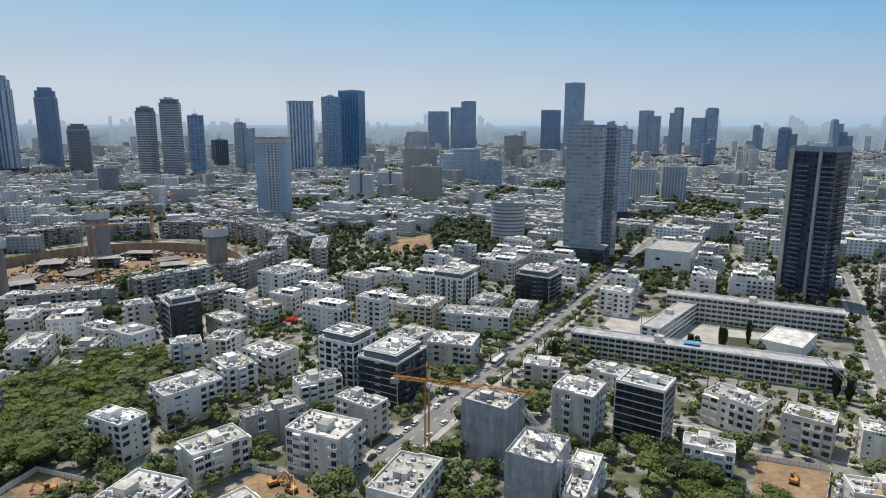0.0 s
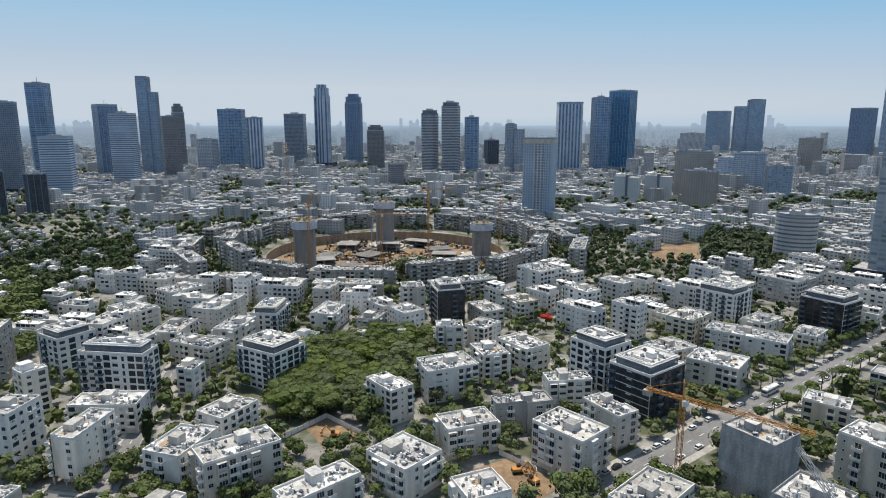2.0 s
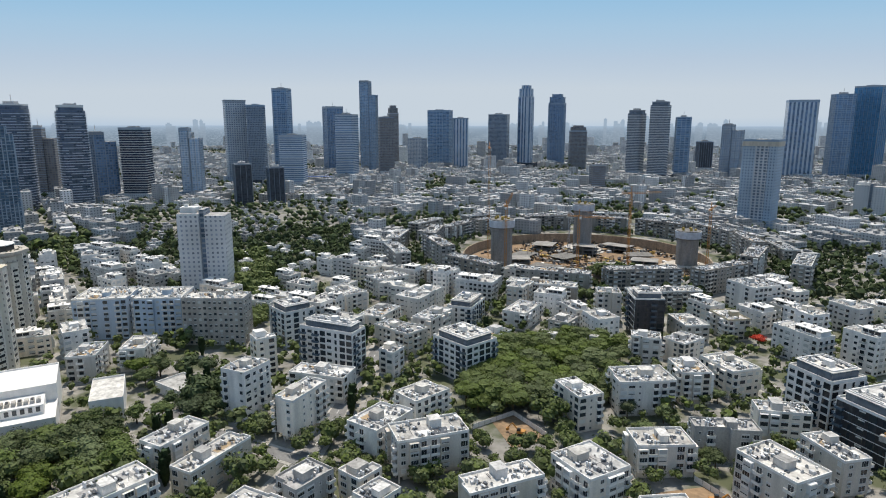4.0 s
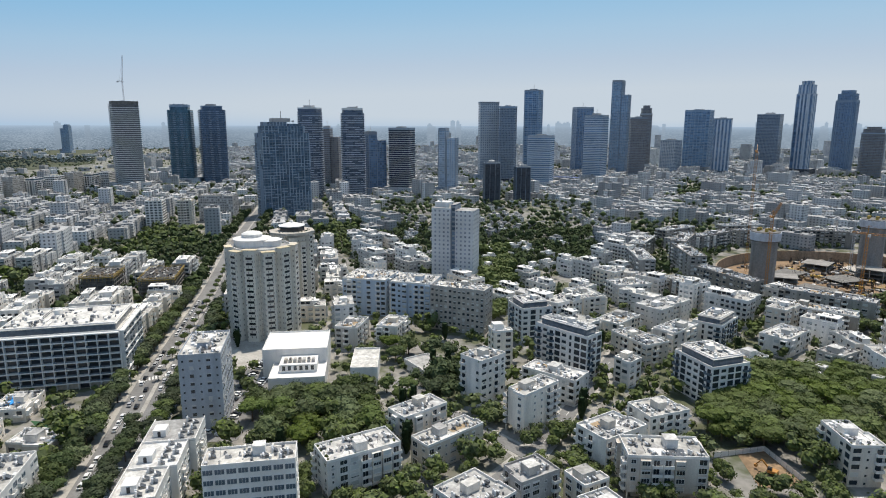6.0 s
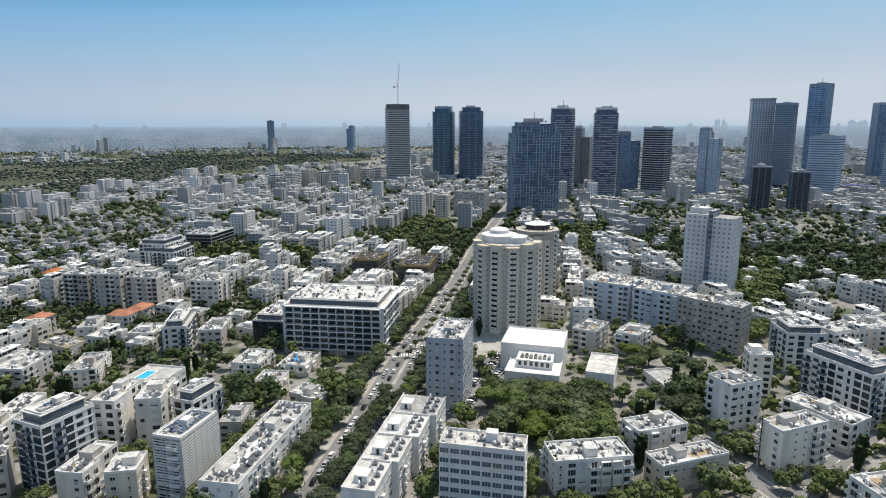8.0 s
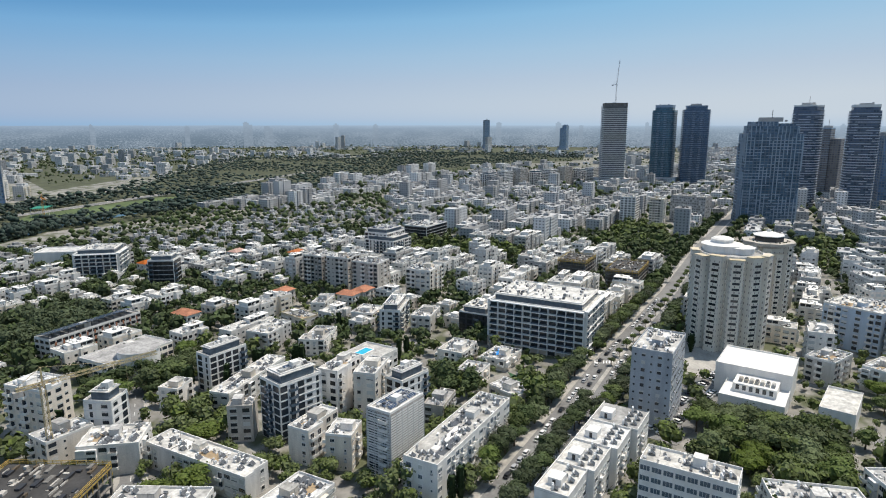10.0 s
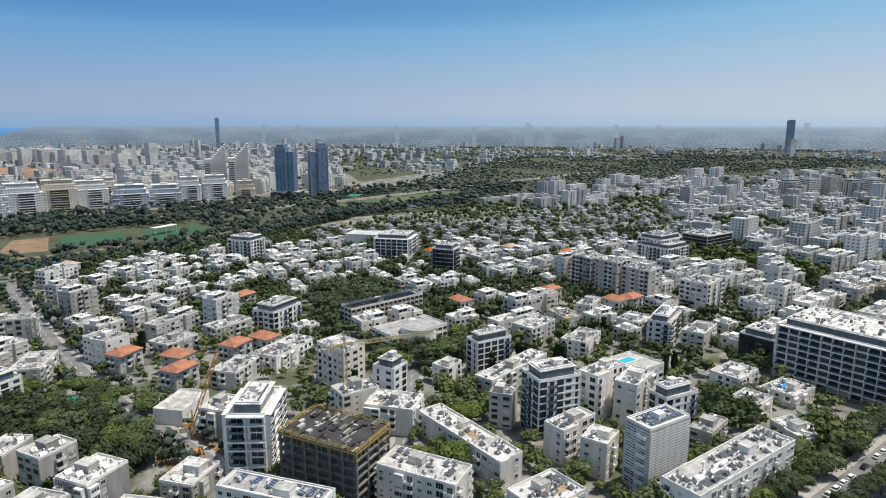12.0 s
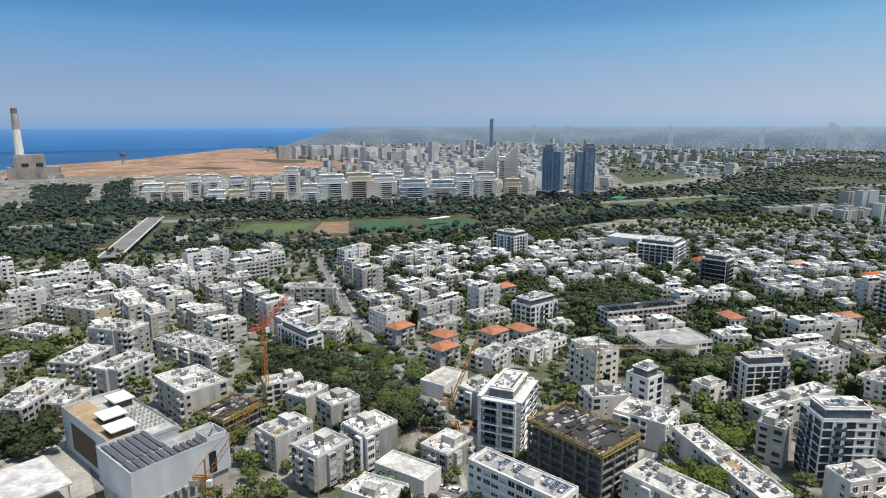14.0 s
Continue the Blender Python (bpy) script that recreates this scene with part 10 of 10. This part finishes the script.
for poly, name in ((KEEP_OFF[13], "dark dense street grove between the blocks"), (KEEP_OFF[14], "dark grove behind the school wing"), (KEEP_OFF[15], "dense grove beside the school"), (KEEP_OFF[16], "broad green trees between the blocks"), (KEEP_OFF[17], "dark garden trees among low houses"),
                   (KEEP_OFF[18], "green garden trees among low houses"), (KEEP_OFF[19], "dark trees beside the apartment blocks"), (KEEP_OFF[20], "cluster of trees near the pit"), (KEEP_OFF[21], "cluster of trees among the blocks")):
    grove(poly, 5.5, "grove", name, (4.0, 5.8), 170, 3, 0.095, LEAF_DEEP if "dark" in name or "dense" in name else None)
grove([(-719, 181), (-773, 264), (-612, 214), (-540, 140)], 8.0, "grove", "leafy gardens behind the slate tower", (4.0, 6.0), 12, 2, 0.28)
grove([(-414, 27), (-422, 51), (-385, 48), (-385, 24)], 6.0, "grove", "green trees beside the round towers", (4.0, 5.5), 20, 2, 0.25)
grove([(-605, -205), (-580, -82), (-540, -82), (-552, -195)], 6.5, "grove", "dense dark grove between the houses", (4.5, 6.5), 16, 2, 0.25)
grove([(-625, -21), (-782, 1), (-762, 53), (-630, 45), (-625, 10), (-561, 0)], 7.5, "grove", "leafy garden beside the avenue", (4.0, 6.0), 12, 2, 0.28)
grove([(-8, 600), (-8, 717), (32, 758), (66, 675), (60, 573), (29, 530), (-2, 564)], 6.5, "grove", "dense dark grove in a public garden", (5.0, 7.0), 30, 2, 0.2, LEAF_DEEP)
grove([(-500, 270), (-395, 215), (-425, 190), (-520, 240)], 6.5, "grove", "green trees beside the tall slab", (4.0, 6.0), 16, 2, 0.25)
grove([(-500, 283), (-497, 306), (-408, 255), (-338, 212), (-307, 180), (-337, 190), (-425, 235)], 6.5, "grove", "broad bright green trees beside the tall slab", (5.0, 7.0), 110, 3, 0.12, LEAF_BRIGHT)
grove([(190, -1427), (143, -1441), (91, -1429), (79, -1186), (96, -1000), (140, -1034)], 8.0, "grove", "dense trees below the power station", (3.4, 5.0), 12, 2, 0.25, LEAF_PARK)
grove([(68, -1418), (18, -1568), (-8, -1210), (-3, -916), (56, -945)], 8.0, "grove", "dense trees beside the road junction", (3.4, 5.2), 12, 2, 0.25, LEAF_PARK)
grove([(38, -256), (60, -256), (68, -312), (40, -306)], 6.0, "grove", "dense dark trees beside the museum plaza", (4.5, 6.0), 220, 4, 0.09, LEAF_DEEP)


# ---- cars ----
def car_kind(paint):
    body, glass = Geo(), Geo()
    body.prism([(-2.1, -0.85), (2.1, -0.85), (2.2, 0), (2.1, 0.85), (-2.1, 0.85), (-2.2, 0)], 0.3, 0.85, 0)
    body.box(-1.25, 0.75, -0.68, 0.68, 1.36, 1.42, 0)
    glass.prism([(-1.7, -0.78), (1.2, -0.78), (1.2, 0.78), (-1.7, 0.78)], 0.85, 1.36, 0, grow=0.78)
    return body.mesh("body", [paint]), glass.mesh("cabin", [GLASS])


CARS = [car_kind(p) for p in CAR]
wheel = Geo()
k = [(0.32 * math.cos(a), 0.32 * math.sin(a)) for a in [i * math.pi / 4 for i in range(8)]]
wheel.v = [(x, -0.1, z) for x, z in k] + [(x, 0.1, z) for x, z in k]
wheel.f = [(i, (i + 1) % 8, 8 + (i + 1) % 8, 8 + i) for i in range(8)] + [tuple(range(7, -1, -1)), tuple(range(8, 16))]
wheel.m = [0] * 10
WHEEL = wheel.mesh("wheel", [TYRE])
CAR_LABEL = ("white parked car on the asphalt", "silver parked car on the asphalt", "black parked car on the asphalt", "dark blue parked car on the asphalt", "red parked car on the asphalt")


def car(x, y, turn, z=0.17):
    i = r.choices(range(5), (62, 17, 16, 4, 1))[0]
    t = thing("car", CAR_LABEL[i], "car", pose(x, y, z, 0, 0, turn), group="parked cars")
    part("body", CARS[i][0], t)
    part("cabin", CARS[i][1], t)
    if math.hypot(x, y) < 195:
        for sx in (-1.35, 1.35):
            for sy in (-0.8, 0.8):
                part("wheel", WHEEL, t, pose(sx, sy, 0.32))


for off, gap, keep in ((-6.6, 5.6, 0.8), (-3.2, 9, 0.6), (6.6, 5.8, 0.7), (3.2, 9, 0.6)):
    for x, y, a in along(AVENUE[1:7], gap, off):
        if r.random() < keep and math.hypot(x, y) < 450:
            car(x, y, a)
for off in (-5.0, 5.0):
    for x, y, a in along(SOUTH_STREET[0:5], 6.0, off):
        if r.random() < 0.6 and math.hypot(x, y) < 470:
            car(x, y, a)
for off in (-3.3, 3.3):
    for x, y, a in along(NORTH_STREET, 5.4, off):
        if r.random() < 0.85:
            car(x, y, a)
for x, y, a in along([(-246, 15), (-322, 54)], 3.0, 3):
    if r.random() < 0.8:
        car(x, y, a + 75, 0.16)
for x, y, a in along([(-240, 22), (-312, 60)], 3.0, 6):
    if r.random() < 0.8 and not taken(x, y, 1):
        car(x, y, a + 75, 0.16)

# ---- single things: trees, vehicles, fences, awnings ----
for x, y, q, k in ((80, 193, 6, "leafy"), (87, 186, 6.5, "leafy"), (71, 195, 5.5, "leafy"), (73, 212, 4, "leafy"), (-28, 196, 4, "leafy"), (-105, 228, 4, "leafy"), (-67, 211, 4, "leafy"), (-92, 234, 4, "leafy"), (-89, 354, 4.5, "red"),
                   (-270, -80, 5, "leafy"), (-261, -34, 4, "leafy"), (-287, -28, 4, "leafy"), (-241, -66, 5, "leafy"),
                   (-359, -340, 6, "leafy"), (-320, -359, 6, "leafy"), (-371, -325, 6, "leafy"), (-345, -350, 6.5, "leafy"), (-230, -206, 6, "leafy"), (-239, -203, 6.5, "leafy"), (-262, -215, 6, "leafy"), (-252, -206, 6, "leafy")):
    if not taken(x, y, 0.5) and not on_road(x, y, -1.0):
        tree(x, y, q, q * 1.5 + 1.5, k)


def slab_thing(name, label, category, pts, z0, z1, m):
    """A raised patch by its outline: tarpaulins, awnings, turf."""
    g = Geo()
    g.prism(pts, z0, z1, 0)
    return thing(name, label, category, me=g.mesh(name, [m]))


def awning(x, y, turn, w, d, z, m, label):
    t = thing("awning", label, "awning", pose(x, y, 0, 0, 0, turn), group="awnings")
    g = Geo()
    g.face([(-w / 2, -d / 2, z), (w / 2, -d / 2, z), (w / 2, d / 2, z + 0.7), (-w / 2, d / 2, z + 0.7)], 0)
    g.face([(-w / 2, d / 2, z + 0.65), (w / 2, d / 2, z + 0.65), (w / 2, -d / 2, z - 0.05), (-w / 2, -d / 2, z - 0.05)], 0)
    g.box(-w / 2, w / 2, -d / 2 - 0.03, -d / 2, z - 0.4, z, 0)
    part("cloth", g.mesh("cloth", [m]), t)
    g = Geo()
    g.beam((0, 0, 0), (0, 0, z), 0.05, 0)
    me = g.mesh("post", [DARK_METAL])
    for sx in (-1, 1):
        for sy in (-1, 1):
            part("post", me, t, pose(sx * (w / 2 - 0.1), sy * (d / 2 - 0.1), 0))


awning(-365, -14, -14, 7, 3, 3.0, AWNING_RED, "red cloth awning over a shop front")
awning(-357, -21, -14, 6, 3, 3.0, AWNING_RED, "red cloth awning over a shop front")
awning(-302, -58, -10, 9, 6, 5.2, AWNING_BLUE, "blue tarpaulin roof on thin posts")
awning(-103, -286, 20, 9, 8, 4.0, GREEN_SHADE, "green shade cloth on thin posts over a yard")
for x, y in ((109, 290), (133, 280), (143, 271), (152, 261), (165, 255), (95, 299), (160, 258), (126, 284)):
    tree(x, y, 2.2, 3.4, "leafy", "clipped school trees")
for x, y, q in ((110, 423, 5), (145, 455, 5), (158, 444, 5.5), (137, 461, 5), (94, 390, 4.5), (-64, 212, 4), (-82, 268, 3.5)):
    if not taken(x, y, 0.5) and not on_road(x, y, -1):
        tree(x, y, q, q * 1.6 + 1, "leafy")
slab_thing("turf", "bright green artificial turf in a yard", "turf", [(-273, -40), (-280, -48), (-290, -52), (-284, -43)], 0.05, 0.12, TURF)
slab_thing("tarpaulin", "bright blue tarpaulin spread on the school roof", "tarpaulin", [(121, 298), (128, 295), (129.4, 298), (122.4, 301)], 12.4, 12.55, AWNING_BLUE)


def bus(x, y, turn):
    t = thing("bus", "white city bus with dark windows on the street", "bus", pose(x, y, 0.19, 0, 0, turn))
    g = Geo()
    g.box(-6, 6, -1.25, 1.25, 0.35, 1.4, 0)
    g.box(-5.95, 5.95, -1.22, 1.22, 2.5, 3.1, 0)
    g.box(-3, 0, -0.9, 0.9, 3.1, 3.4, 0)
    part("body", g.mesh("body", [CAR[0]]), t)
    g = Geo()
    g.box(-5.9, 5.9, -1.2, 1.2, 1.4, 2.5, 0)
    part("windows", g.mesh("window_band", [GLASS]), t).name = "window_band"
    for sx in (-4, 3.6):
        for sy in (-1.15, 1.15):
            part("wheel", WHEEL, t, pose(sx, sy, 0.42) @ Matrix.Diagonal((1.35, 1.35, 1.35, 1)))


bus(28.5, 301, 61)


def digger(x, y, turn):
    t = thing("excavator", "yellow tracked excavator on bare soil", "excavator", pose(x, y, 0.12, 0, 0, turn), group="excavators")
    g = Geo()
    for sy in (-1.1, 1.1):
        g.box(-1.9, 1.9, sy - 0.3, sy + 0.3, 0, 0.85, 0)
    part("tracks", g.mesh("track", [TYRE]), t).name = "track"
    g = Geo()
    g.box(-1.9, 1.2, -1.25, 1.25, 0.9, 1.9, 0)
    body = part("body", g.mesh("body", [CRANE_ORANGE]), t)
    g = Geo()
    g.box(-0.2, 1.2, 0.2, 1.2, 1.9, 2.9, 0)
    part("cab", g.mesh("cab", [GLASS]), body)
    g = Geo()
    g.beam((1.0, -0.4, 1.6), (3.6, -0.4, 4.2), 0.22, 0)
    g.beam((3.6, -0.4, 4.2), (5.4, -0.4, 1.8), 0.18, 0)
    g.box(4.9, 5.9, -0.9, 0.1, 0.9, 1.8, 0)
    part("arm", g.mesh("arm", [CRANE_ORANGE]), t)


for spec in ((-57, 191, 30), (-50, 187, 140), (120, 193, 60), (-130, 187, 200), (-105, -212, 80)):
    digger(*spec)


def fence(pts, h=2.2):
    for a, b in zip(pts, pts[1:]):
        a, b = Vector(a), Vector(b)
        e = b - a
        t = thing("site_fence", "pale corrugated site fence round a building plot", "fence", pose(a.x, a.y, 0, 0, 0, math.degrees(math.atan2(e.y, e.x))), group="site fences")
        n = max(1, int(e.length / 3))
        g = Geo()
        g.box(0.03, e.length / n - 0.03, -0.04, 0.04, 0.08, h, 0)
        me = g.mesh("panel", [PLASTER_WHITE])
        q = Geo()
        q.box(-0.05, 0.05, -0.06, 0.06, 0, h + 0.1, 0)
        post = q.mesh("post", [DARK_METAL])
        for k in range(n):
            part("panel", me, t, pose(k * e.length / n, 0, 0))
            part("post", post, t, pose(k * e.length / n, 0, 0))


fence([(-67, 200), (-51, 194), (-47, 178)])
fence([(-147, 178), (-142, 199), (-121, 192)])
fence([(115, 208), (137, 200), (124, 181)])


# tree mass on a bank of earth left standing in the pit
g = Geo()
g.prism([(x, y * 0.75) for x, y in ring(14, 27)], 0, -PIT_Z, 0, grow=0.85)
thing("earth_bank", "bank of bare earth with trees in the pit", "bank", pose(-222, 450, PIT_Z, 0, 0, 30), me=g.mesh("earth_bank", [SOIL]))
spots = []
for i in range(46):
    a, q = r.uniform(0, 6.28), 20 * math.sqrt(r.random())
    c, s = math.cos(radians(30)), math.sin(radians(30))
    u, v = q * math.cos(a), 0.72 * q * math.sin(a)
    spots.append((-222 + c * u - s * v, 450 + s * u + c * v))
woods("pit_side_trees", "dark cluster of leafy trees beside the pit", spots, (4.0, 6.0), 60, 3, 0.2)
